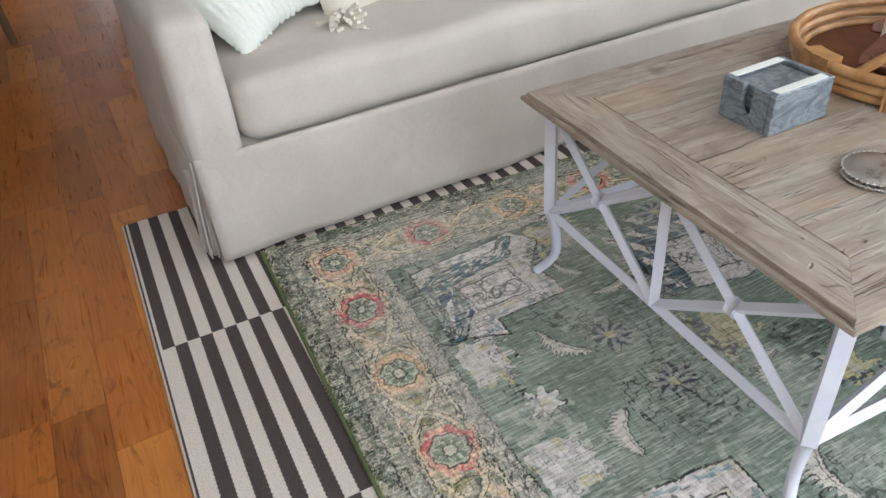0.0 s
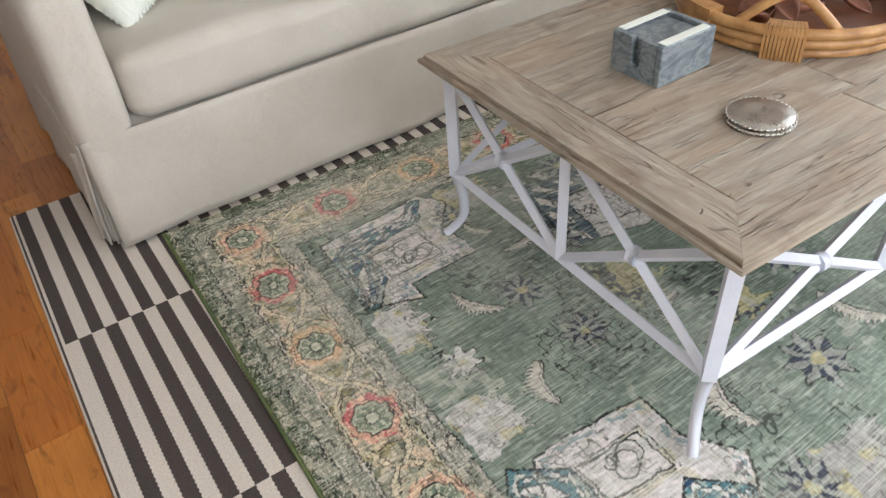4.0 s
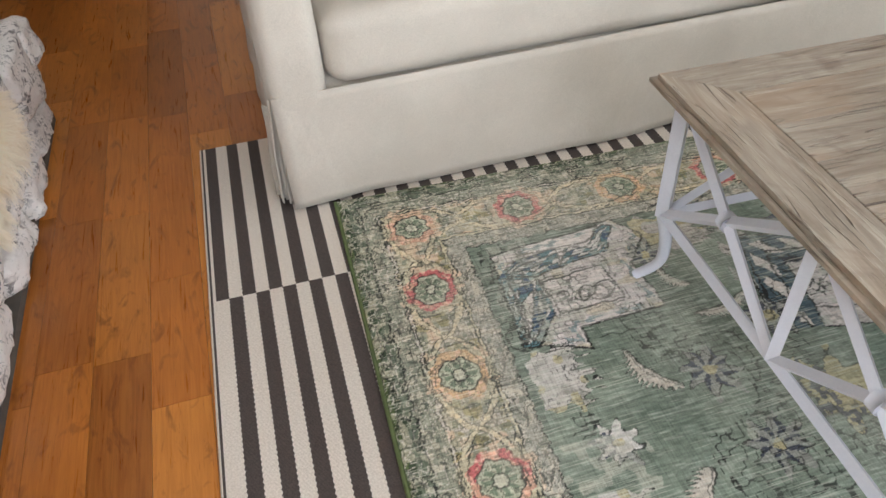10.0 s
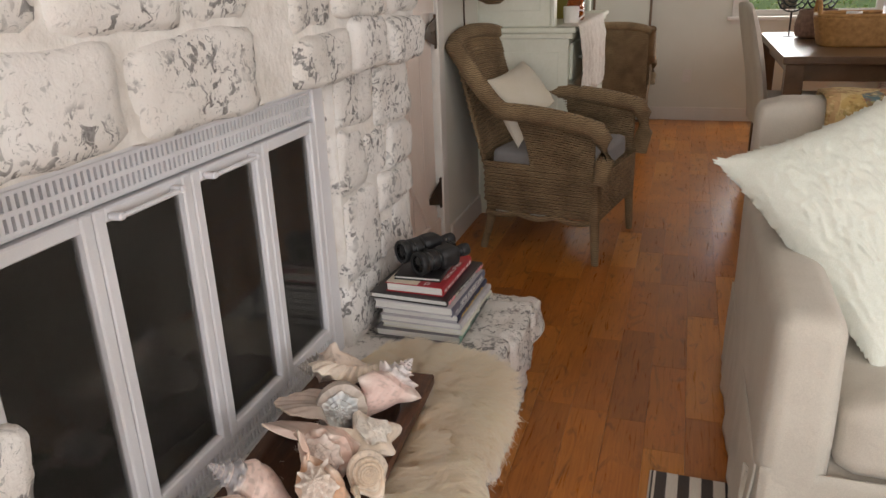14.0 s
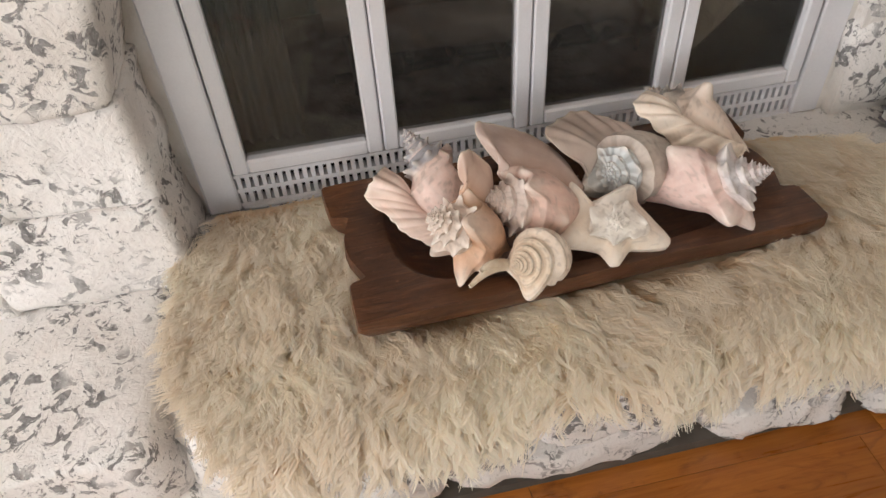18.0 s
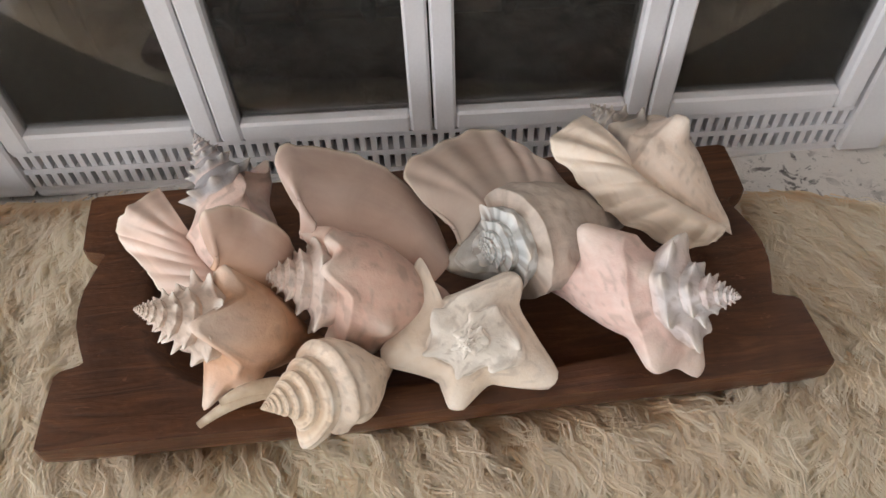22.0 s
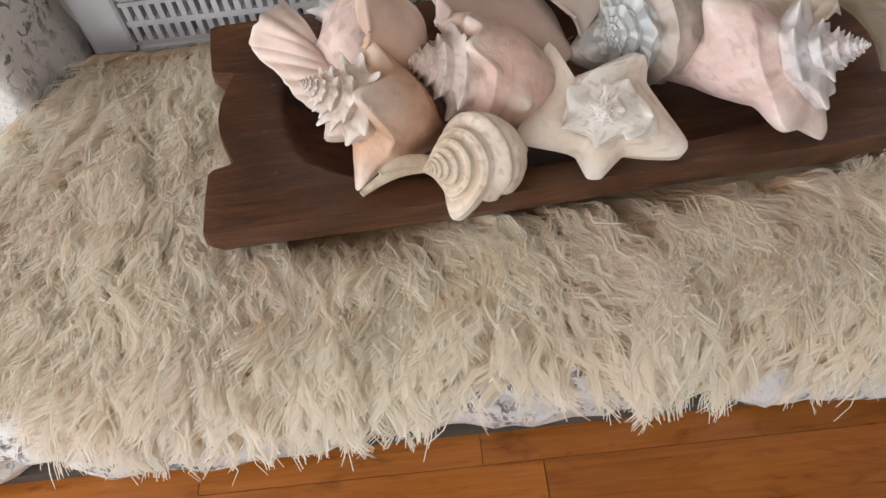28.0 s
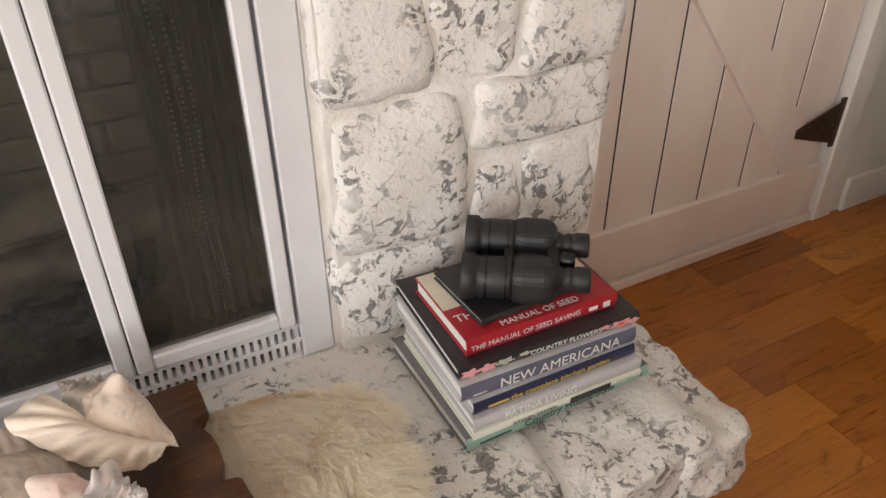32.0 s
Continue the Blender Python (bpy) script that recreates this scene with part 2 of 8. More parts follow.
def fur_mat():
    n = Nodes("sheepskin_fur")
    at = n.add("Attribute", attribute_name="Col")
    df, tr, mx = n.add("BsdfDiffuse"), n.add("BsdfTranslucent"), n.add("MixShader")
    mx.inputs[0].default_value = 0.45
    n.link(at.outputs[0], df.inputs[0])
    n.link(at.outputs[0], tr.inputs[0])
    n.link(df.outputs[0], mx.inputs[1])
    n.link(tr.outputs[0], mx.inputs[2])
    gl, m2 = n.add("BsdfGlossy"), n.add("MixShader")
    gl.inputs["Roughness"].default_value = 0.42
    m2.inputs[0].default_value = 0.05
    n.link(mx.outputs[0], m2.inputs[1])
    n.link(gl.outputs[0], m2.inputs[2])
    n.link(m2.outputs[0], n.t.nodes["Material Output"].inputs[0])
    return n.m


def trough_mat():
    n = Nodes("dark_carved_wood")
    v = n.coords()
    g = n.noise(n.coords((1.2, 9, 9)), 9, 5, 0.6, 1.2)
    blot = n.noise(v, 8, 4, 0.6, 0.8)
    c = n.ramp(g, [(0.3, lin(64, 38, 23)), (0.55, lin(94, 59, 37)), (0.75, lin(122, 82, 53))])
    c = n.mix(n.ramp(blot, [(0.48, 0.0), (0.68, 0.55)]), c, lin(52, 29, 19))
    c = n.mix(n.ramp(n.noise(n.coords((1, 2.5, 2.5)), 38, 4, 0.7, 1.5), [(0.62, 0.0), (0.70, 0.55)]), c, lin(142, 100, 74))
    dent = n.noise(v, 26, 3)
    n.bump(n.math("MULTIPLY_ADD", dent, 1.0, n.math("MULTIPLY", g, 0.5)), 0.45, 0.004)
    return n.done(c, n.math("MULTIPLY_ADD", blot, 0.3, 0.24))


def glass_mat():
    n = Nodes("fire_glass")
    gl, tr, mx, fr = n.add("BsdfGlossy"), n.add("BsdfTransparent"), n.add("MixShader"), n.add("Fresnel")
    fr.inputs[0].default_value = 1.5
    gl.inputs["Roughness"].default_value = 0.02
    tr.inputs[0].default_value = (0.85, 0.84, 0.83, 1)
    n.link(fr.outputs[0], mx.inputs[0])
    n.link(tr.outputs[0], mx.inputs[1])
    n.link(gl.outputs[0], mx.inputs[2])
    df, m2 = n.add("BsdfDiffuse"), n.add("MixShader")
    df.inputs[0].default_value = lin(150, 146, 140)
    n.link(n.ramp(n.noise(n.coords((1, 1, 0.5)), 6, 4), [(0.3, 0.03), (0.7, 0.08)]), m2.inputs[0])
    n.link(mx.outputs[0], m2.inputs[1])
    n.link(df.outputs[0], m2.inputs[2])
    n.link(m2.outputs[0], n.t.nodes["Material Output"].inputs[0])
    return n.m


def clear_glass_mat():
    n = Nodes("window_glass")
    gl, tr, mx, fr = n.add("BsdfGlossy"), n.add("BsdfTransparent"), n.add("MixShader"), n.add("Fresnel")
    fr.inputs[0].default_value = 1.45
    gl.inputs["Roughness"].default_value = 0.01
    n.link(fr.outputs[0], mx.inputs[0])
    n.link(tr.outputs[0], mx.inputs[1])
    n.link(gl.outputs[0], mx.inputs[2])
    n.link(mx.outputs[0], n.t.nodes["Material Output"].inputs[0])
    return n.m


def wicker_mat():
    """Cane strands about 7 mm wide; dark shade between them put into the colour."""
    n = Nodes("grey_wicker")
    co, sp = n.add("TexCoord"), n.add("SeparateXYZ")
    n.link(co.outputs["Object"], sp.inputs[0])
    v = n.coords()
    x, y, z = sp.outputs
    run = n.math("ADD", x, y)
    z = n.math("ADD", z, n.math("MULTIPLY", n.math("SINE", n.math("MULTIPLY", run, 150.0)), 0.0016))
    z = n.math("ADD", z, n.math("MULTIPLY", n.noise(v, 30, 2), 0.012))
    strand = n.math("DIVIDE", n.math("PINGPONG", z, 0.0045), 0.0045)
    c = n.ramp(n.noise(v, 9, 5), [(0.3, lin(122, 98, 70)), (0.7, lin(168, 144, 110))])
    c = n.mix(n.ramp(strand, [(0.08, 0.75), (0.5, 0.0)]), c, lin(58, 42, 28))
    c = n.mix(n.ramp(n.noise(n.coords((20, 20, 120)), 4, 2), [(0.5, 0.0), (0.75, 0.35)]), c, lin(190, 168, 136))
    n.bump(strand, 0.7, 0.004)
    return n.done(c, 0.7)


STONE, PLANK, GREYWOOD, STRIPE, RUG = stone_mat(), plank_mat(), grey_wood_mat(), stripe_mat(), rug_mat()
SHELL, NACRE, FUR, FGLASS, CGLASS = vcol_mat("shell", 0.5, 110, 0.35), vcol_mat("nacre", 0.24, 30, 0.12), fur_mat(), glass_mat(), clear_glass_mat()
LINEN = fabric("linen_slipcover", lin(173, 166, 155), lin(189, 182, 171), crease=1.4)
MORTAR = simple("mortar", lin(216, 209, 202), lin(240, 235, 230), 16, 0.85, 0.6, 70, dist=0.006)
WALLP = simple("wall_paint", lin(222, 221, 211), lin(230, 229, 220), 2, 0.7, 0.04, 200)
WALLG = simple("grey_wall_paint", lin(176, 166, 155), lin(184, 174, 164), 2, 0.7, 0.04, 200)
CEIL = simple("ceiling_paint", lin(232, 230, 225), lin(238, 236, 232), 2, 0.8, 0.03, 200)
TRIM = simple("white_trim", lin(226, 222, 216), lin(236, 232, 227), 4, 0.45, 0.04, 150)
DOORP = simple("door_paint", lin(236, 220, 211), lin(245, 233, 224), 5, 0.5, 0.1, 60, stretch=(1, 1, 0.2))
INSERT = simple("insert_paint", lin(217, 215, 218), lin(226, 224, 227), 6, 0.4, 0.03, 300)
DARKMETAL = simple("dark_bronze", lin(70, 56, 46), lin(92, 74, 60), 20, 0.5, 0.1, 200, 0.6)
BLACK = simple("black_rubber", lin(22, 22, 24), lin(32, 32, 34), 15, 0.5, 0.15, 500)
BLACKG = simple("black_gloss", lin(14, 14, 15), lin(24, 24, 26), 15, 0.25, 0.02, 200)
SOOT = simple("soot_brick", lin(96, 88, 80), lin(138, 127, 116), 12, 0.9, 0.5, 60, dist=0.006)
# sooty firebox mortar; also the painted dark under the hearth and behind the door
SOOTJ_SHADE = simple("soot_mortar_and_shade", lin(74, 68, 62), lin(98, 90, 82), 12, 0.95, 0.4, 60)
ASH = simple("ash", lin(86, 80, 74), lin(150, 142, 132), 26, 0.95, 0.8, 80, dist=0.01)
IRON = simple("white_iron", lin(208, 211, 222), lin(222, 224, 234), 10, 0.4, 0.05, 200)
TROUGH = trough_mat()
PAGES = simple("paper_pages", lin(205, 203, 198), lin(226, 224, 219), 60, 0.85, 0.3, 300, stretch=(0.3, 0.3, 10))
WICKER = wicker_mat()
RATTAN = simple("honey_rattan", lin(150, 106, 60), lin(198, 152, 98), 22, 0.4, 0.2, 120)
WHITEF = fabric("white_cotton", lin(208, 212, 197), lin(224, 227, 213), 500, 0.9, 0.5)
CREAMF = fabric("cream_cotton", lin(208, 198, 176), lin(224, 215, 195), 500, 0.9, 0.5)
GREYF = fabric("grey_cushion", lin(120, 118, 118), lin(138, 136, 136))
TABLEW = simple("dark_table_wood", lin(92, 70, 50), lin(122, 96, 72), 6, 0.3, 0.1, 60, stretch=(1, 0.15, 1))
HUTCH = simple("worn_white_paint", lin(218, 219, 203), lin(232, 232, 218), 5, 0.45, 0.08, 80)


# ---- mesh helpers ----
def put(name, me, mat, parent=None, label=""):
    if mat is not None:
        me.materials.append(mat)
    ob = new(name, me)
    if parent is not None:
        ob.parent = parent
    if label:
        ob["label"] = label
    return ob


def smooth(me, angle=None):
    for p in me.polygons:
        p.use_smooth = True
    return me


def part(name, bm, mat, parent=None, label="", soft=False):
    me = bpy.data.meshes.new(name)
    bm.to_mesh(me)
    bm.free()
    if soft:
        smooth(me)
    return put(name, me, mat, parent, label)


def npmesh(name, verts, faces, soft=True, cols=None):
    me = bpy.data.meshes.new(name)
    verts = np.asarray(verts, np.float32).reshape(-1, 3)
    faces = np.asarray(faces, np.int32)
    k = faces.shape[1]
    me.vertices.add(len(verts))
    me.vertices.foreach_set("co", verts.ravel())
    me.loops.add(faces.size)
    me.loops.foreach_set("vertex_index", faces.ravel())
    me.polygons.add(len(faces))
    me.polygons.foreach_set("loop_start", np.arange(0, faces.size, k, dtype=np.int32))
    me.polygons.foreach_set("loop_total", np.full(len(faces), k, np.int32))
    me.polygons.foreach_set("use_smooth", np.full(len(faces), bool(soft)))
    me.update(calc_edges=True)
    if cols is not None:
        c = np.ones((len(verts), 4), np.float32)
        c[:, :3] = cols
        at = me.color_attributes.new("Col", "FLOAT_COLOR", "POINT")
        at.data.foreach_set("color", c.ravel())
    return me


def grid_faces(nu, nv, wrap_u=False, wrap_v=False):
    """Quads over a grid of nu x nv points, index u * nv + v."""
    u = np.arange(nu if wrap_u else nu - 1)
    v = np.arange(nv if wrap_v else nv - 1)
    a, b = np.meshgrid(u, v, indexing="ij")
    a2, b2 = (a + 1) % nu, (b + 1) % nv
    return np.stack([a * nv + b, a2 * nv + b, a2 * nv + b2, a * nv + b2], -1).reshape(-1, 4)


def boxes(*list_of):
    """A bmesh of boxes (x0, x1, y0, y1, z0, z1)."""
    bm = bmesh.new()
    for x0, x1, y0, y1, z0, z1 in list_of:
        vs = [bm.verts.new(p) for p in ((x0, y0, z0), (x1, y0, z0), (x1, y1, z0), (x0, y1, z0), (x0, y0, z1), (x1, y0, z1), (x1, y1, z1), (x0, y1, z1))]
        for f in ((3, 2, 1, 0), (4, 5, 6, 7), (0, 1, 5, 4), (1, 2, 6, 5), (2, 3, 7, 6), (3, 0, 4, 7)):
            bm.faces.new([vs[i] for i in f])
    return bm


def rounded(r, *list_of, seg=2):
    bm = boxes(*list_of)
    bmesh.ops.bevel(bm, geom=bm.edges[:], offset=r, segments=seg, profile=0.5, affect="EDGES")
    return bm


def rbox(name, r, dims, mat, parent=None, label="", seg=2):
    return part(name, rounded(r, dims, seg=seg), mat, parent, label, soft=False)


def tube_np(path, radius, sides=8, closed=False, flat=1.0):
    path = np.asarray(path, float)
    n = len(path)
    rad = np.broadcast_to(np.asarray(radius, float), (n,))
    if closed:
        tan = np.roll(path, -1, 0) - np.roll(path, 1, 0)
    else:
        tan = np.gradient(path, axis=0)
    tan /= np.linalg.norm(tan, axis=1, keepdims=True) + 1e-12
    ref = np.array([0, 0, 1.0]) if abs(tan[:, 2]).mean() < 0.8 else np.array([1.0, 0, 0])
    side = np.cross(tan, ref)
    side /= np.linalg.norm(side, axis=1, keepdims=True) + 1e-12
    up = np.cross(side, tan)
    a = np.linspace(0, 2 * np.pi, sides, endpoint=False)
    v = path[:, None] + rad[:, None, None] * (np.cos(a)[None, :, None] * side[:, None] + flat * np.sin(a)[None, :, None] * up[:, None])
    f = grid_faces(n, sides, wrap_u=closed, wrap_v=True)
    v = v.reshape(-1, 3)
    if not closed:
        c0, c1 = len(v), len(v) + 1
        v = np.vstack([v, path[:1], path[-1:]])
        i = np.arange(sides)
        j = (i + 1) % sides
        cap0 = np.stack([np.full(sides, c0), j, i, i], -1)
        cap1 = np.stack([np.full(sides, c1), (n - 1) * sides + i, (n - 1) * sides + j, (n - 1) * sides + j], -1)
        return v, f, np.vstack([cap0, cap1])
    return v, f, np.zeros((0, 4), int)


def tri_split(f):
    f = np.asarray(f)
    t = np.vstack([f[:, [0, 1, 2]], f[:, [0, 2, 3]]])
    bad = (t[:, 0] == t[:, 1]) | (t[:, 1] == t[:, 2]) | (t[:, 0] == t[:, 2])
    return t[~bad]


def tube(name, path, radius, mat, parent=None, sides=8, closed=False, label="", flat=1.0):
    v, f, caps = tube_np(path, radius, sides, closed, flat)
    faces = tri_split(np.vstack([f, caps]))
    return put(name, npmesh(name, v, faces), mat, parent, label)


def lathe(name, prof, mat, parent=None, seg=24, at=(0, 0, 0), label=""):
    prof = np.asarray(prof, float)
    a = np.linspace(0, 2 * np.pi, seg, endpoint=False)
    v = np.stack([prof[:, None, 0] * np.cos(a), prof[:, None, 0] * np.sin(a), np.repeat(prof[:, 1:2], seg, 1)], -1) + np.array(at)
    return put(name, npmesh(name, v.reshape(-1, 3), grid_faces(len(prof), seg, wrap_v=True)[:, ::-1]), mat, parent, label)


def empty(name, label, category, group="", kind="", at=(0, 0, 0), rz=0):
    ob = new(name)
    ob.matrix_world = pose(*at, 0, 0, rz)
    return tagged(ob, label, category, group, kind)


def vnoise(x, y, seed, cell):
    """Smooth value noise in 0..1 for arrays."""
    rs = np.random.RandomState(seed)
    g = rs.rand(64, 64)
    x, y = np.asarray(x) / cell + 1000, np.asarray(y) / cell + 1000
    xi, yi = np.floor(x).astype(int), np.floor(y).astype(int)
    fx, fy = x - xi, y - yi
    fx, fy = fx * fx * (3 - 2 * fx), fy * fy * (3 - 2 * fy)
    a, b, c, d = g[xi % 64, yi % 64], g[(xi + 1) % 64, yi % 64], g[xi % 64, (yi + 1) % 64], g[(xi + 1) % 64, (yi + 1) % 64]
    return (a * (1 - fx) + b * fx) * (1 - fy) + (c * (1 - fx) + d * fx) * fy


def structure(ob, label, category):
    return tagged(ob, label, category, "", "structure")


# ---- the shell of the rooms ----
XL, XR, YF, YB, ZC = -0.21, 4.05, 6.15, -3.2, 2.5
floor = structure(part("floor", boxes((XL - 0.5, XR + 3.2, YB - 0.2, YF + 0.2, -0.14, -0.014)), simple("subfloor", lin(90, 60, 36), lin(110, 74, 46))), "warm brown wooden strip floor with staggered joints", "floor")
structure(part("ceiling", boxes((XL - 0.5, XR + 3.2, YB - 0.2, YF + 0.2, ZC, ZC + 0.12)), CEIL), "plain white painted ceiling", "ceiling")
structure(part("wall_left", boxes((XL - 0.12, XL, 2.62, YF, 0, ZC), (XL - 0.12, XL, 1.45, 2.62, 2.04, ZC), (XL - 0.12, XL, YB, -0.75, 0, ZC)), WALLP), "pale grey green painted wall beside the door", "wall")
structure(part("wall_far", boxes((XL - 0.12, 1.24, YF, YF + 0.14, 0, ZC), (2.27, XR + 0.12, YF, YF + 0.14, 0, ZC), (1.24, 2.27, YF, YF + 0.14, 0, 0.86), (1.24, 2.27, YF, YF + 0.14, 2.0, ZC)), WALLP), "pale painted wall with one window", "wall")
structure(part("wall_right", boxes((XR, XR + 0.12, 5.1, YF, 0, ZC), (XR, XR + 0.12, 3.78, 5.1, 2.1, ZC), (XR, XR + 0.12, 2.78, 3.78, 0, ZC), (XR, XR + 0.12, 0.35, 2.78, 0, ZC),
                                     (XR, XR + 0.12, -2.15, 0.35, 0, 0.6), (XR, XR + 0.12, -2.15, 0.35, 2.2, ZC), (XR, XR + 0.12, YB, -2.15, 0, ZC)), WALLG), "warm grey painted wall with a kitchen opening", "wall")
structure(part("wall_back", boxes((XL - 0.12, 0.5, YB - 0.12, YB, 0, ZC), (2.2, 2.45, YB - 0.12, YB, 0, ZC), (3.75, XR + 0.12, YB - 0.12, YB, 0, ZC),
                                    (0.5, 2.2, YB - 0.12, YB, 0, 0.7), (2.45, 3.75, YB - 0.12, YB, 0, 0.7), (0.5, 2.2, YB - 0.12, YB, 2.2, ZC), (2.45, 3.75, YB - 0.12, YB, 2.2, ZC)), WALLP), "plain painted wall with two windows", "wall")
structure(part("baseboard", rounded(0.003, (XL, XL + 0.014, 2.66, YF, 0, 0.11), (XL + 0.014, XR, YF - 0.014, YF, 0, 0.11), (XR - 0.014, XR, 2.84, 3.7, 0, 0.11), (XR - 0.014, XR, 5.18, YF - 0.014, 0, 0.11), seg=1), TRIM), "white painted baseboard along the walls", "baseboard")

# ground outside
ground = structure(part("ground", boxes((-400, 400, -400, 400, -0.5, -0.3)), simple("lawn", lin(84, 112, 52), lin(120, 150, 80), 1.0, 0.9, 0.4, 6)), "sunlit green lawn around the house", "ground")


def window(name, axis, a0, a1, z0, z1, at, label):
    """A framed window in a wall of constant y (axis 'y') or x."""
    w = empty(name, label, "window", kind="structure")
    def bx(u0, u1, d0, d1, zz0, zz1):
        return (u0, u1, at + d0, at + d1, zz0, zz1) if axis == "y" else (at + d0, at + d1, u0, u1, zz0, zz1)
    e = 0.045
    part("window_frame", rounded(0.004, bx(a0, a0 + e, 0.04, 0.1, z0, z1), bx(a1 - e, a1, 0.04, 0.1, z0, z1), bx(a0 + e, a1 - e, 0.04, 0.1, z0, z0 + e), bx(a0 + e, a1 - e, 0.04, 0.1, z1 - e, z1), bx(a0 + e, a1 - e, 0.05, 0.09, (z0 + z1) / 2 - 0.02, (z0 + z1) / 2 + 0.02), seg=1), TRIM, w)
    for zz0, zz1 in ((z0 + e, (z0 + z1) / 2 - 0.02), ((z0 + z1) / 2 + 0.02, z1 - e)):
        pane = part("pane", boxes(bx(a0 + e, a1 - e, 0.068, 0.072, zz0, zz1)), CGLASS, w)
        pane.visible_shadow = False
    return w


w1 = window("window_1", "y", 1.24, 2.27, 0.86, 2.0, YF, "white framed sash window over the dining table")
part("casing", rounded(0.004, (1.16, 1.24, YF - 0.02, YF, 0.80, 2.08), (2.27, 2.35, YF - 0.02, YF, 0.80, 2.08), (1.24, 2.27, YF - 0.02, YF, 2.0, 2.08), (1.13, 2.38, YF - 0.05, YF, 0.83, 0.86), seg=1), TRIM, w1)
for nm, args in (("window_2", ("y", 0.5, 2.2, 0.7, 2.2, YB - 0.12)), ("window_3", ("y", 2.45, 3.75, 0.7, 2.2, YB - 0.12)), ("window_4", ("x", -2.15, 0.35, 0.6, 2.2, XR))):
    window(nm, *args, "white framed window letting in daylight")

# ---- fireplace ----
stack = structure(part("chimney_wall", boxes((-0.72, -0.015, -0.75, -0.082, 0, ZC), (-0.72, 0.006, 0.992, 1.49, 0, ZC), (-0.72, 0.012, -0.082, 0.992, 1.043, ZC), (-0.72, -0.6, -0.082, 0.992, 0, 1.045), (-0.6, 0.36, -0.75, 1.44, 0.0, 0.30)), MORTAR), "whitewashed rough stone chimney breast with pale mortar", "wall")


def weld(v, f):
    """Joins points that lie on one another."""
    key = np.round(v * 20000).astype(np.int64)
    _, first, back = np.unique(key, axis=0, return_index=True, return_inverse=True)
    return v[first], back.reshape(-1)[f]


def stone_mesh(w, h, d, seed, power=8.0, rough=1.0, n=9):
    """A rough block centred on its back face: width along y, height along z, depth along x."""
    rs = np.random.RandomState(seed)
    vs, fs, k = [], [], 0
    t = np.linspace(-1, 1, n)
    a, b = np.meshgrid(t, t, indexing="ij")
    one = np.ones_like(a)
    for p in ((one, a, b), (-one, b, a), (b, one, a), (a, -one, b), (a, b, one), (b, a, -one)):
        vs.append(np.stack(p, -1).reshape(-1, 3))
        fs.append(grid_faces(n, n) + k)
        k += n * n
    v, f = np.vstack(vs), np.vstack(fs)
    rad = (np.abs(v) ** power).sum(1) ** (1 / power)
    v = v / rad[:, None]
    sk = rs.uniform(-0.10, 0.10, 4)
    y, z = v[:, 1].copy(), v[:, 2].copy()
    v[:, 1] = y * (1 + sk[0] * z) + sk[1] * 0.4 * z
    v[:, 2] = z * (1 + sk[2] * y) + sk[3] * 0.3 * y
    p = v * [d, w / 2, h / 2]
    off = rs.rand(3) * 50
    amp = 0.011 * rough
    for i, q in enumerate(p):
        s = Vector(q * 9 + off)
        m = noise.noise_vector(s) * amp + noise.noise_vector(s * 3.1) * amp * 0.45 + noise.noise_vector(s * 7.3) * amp * 0.3
        p[i] += (m.x, m.y, m.z)
    p, f = weld(p, f)
    return npmesh("stone", p, f, True)


def lay_stones(rows, parent, x, seed0, depth=0.055, power=8.0, rough=1.0):
    """rows of (y0, y1, z0, z1, extra depth)."""
    for i, (y0, y1, z0, z1, more) in enumerate(rows):
        ob = put("stone", stone_mesh(y1 - y0 + 0.014, z1 - z0 + 0.014, depth + more, seed0 + i, power, rough, 9 if rough == 1.0 else 16), STONE, parent)
        ob.location = (x, (y0 + y1) / 2, (z0 + z1) / 2)


# pillar beside the books
lay_stones([(1.005, 1.225, 0.34, 0.50, 0.0), (1.01, 1.215, 0.50, 0.73, 0.005), (1.24, 1.315, 0.50, 0.60, 0.0), (1.335, 1.475, 0.43, 0.62, 0.0), (1.225, 1.33, 0.335, 0.49, -0.01), (1.345, 1.48, 0.325, 0.42, -0.01),
            (1.24, 1.48, 0.64, 0.735, 0.01), (1.005, 1.155, 0.75, 0.90, 0.0), (1.17, 1.30, 0.75, 0.87, 0.0), (1.32, 1.49, 0.75, 0.86, 0.01), (1.01, 1.23, 0.915, 1.05, 0.0), (1.25, 1.485, 0.88, 1.04, 0.01)], stack, -0.015, 10)
# pillar on the other side, standing further out
left_block = structure(part("chimney_wall_side", boxes((-0.015, 0.108, -0.75, -0.112, 0.30, ZC)), MORTAR), "stone pillar beside the fireplace insert", "wall")
lay_stones([(-0.36, -0.105, 0.325, 0.47, 0.05), (-0.70, -0.37, 0.325, 0.46, 0.05), (-0.30, -0.11, 0.48, 0.62, 0.035), (-0.55, -0.31, 0.47, 0.63, 0.04), (-0.75, -0.56, 0.47, 0.64, 0.03), (-0.40, -0.10, 0.635, 0.80, 0.05), (-0.74, -0.42, 0.645, 0.82, 0.04),
            (-0.26, -0.11, 0.81, 0.95, 0.03), (-0.52, -0.28, 0.81, 0.97, 0.045), (-0.75, -0.54, 0.83, 0.99, 0.03), (-0.40, -0.10, 0.965, 1.10, 0.05), (-0.75, -0.42, 1.0, 1.15, 0.04), (-0.75, -0.45, 1.16, 1.32, 0.03), (-0.43, -0.15, 1.12, 1.30, 0.05)], left_block, 0.05, 40, 0.055, 20.0, 0.8)
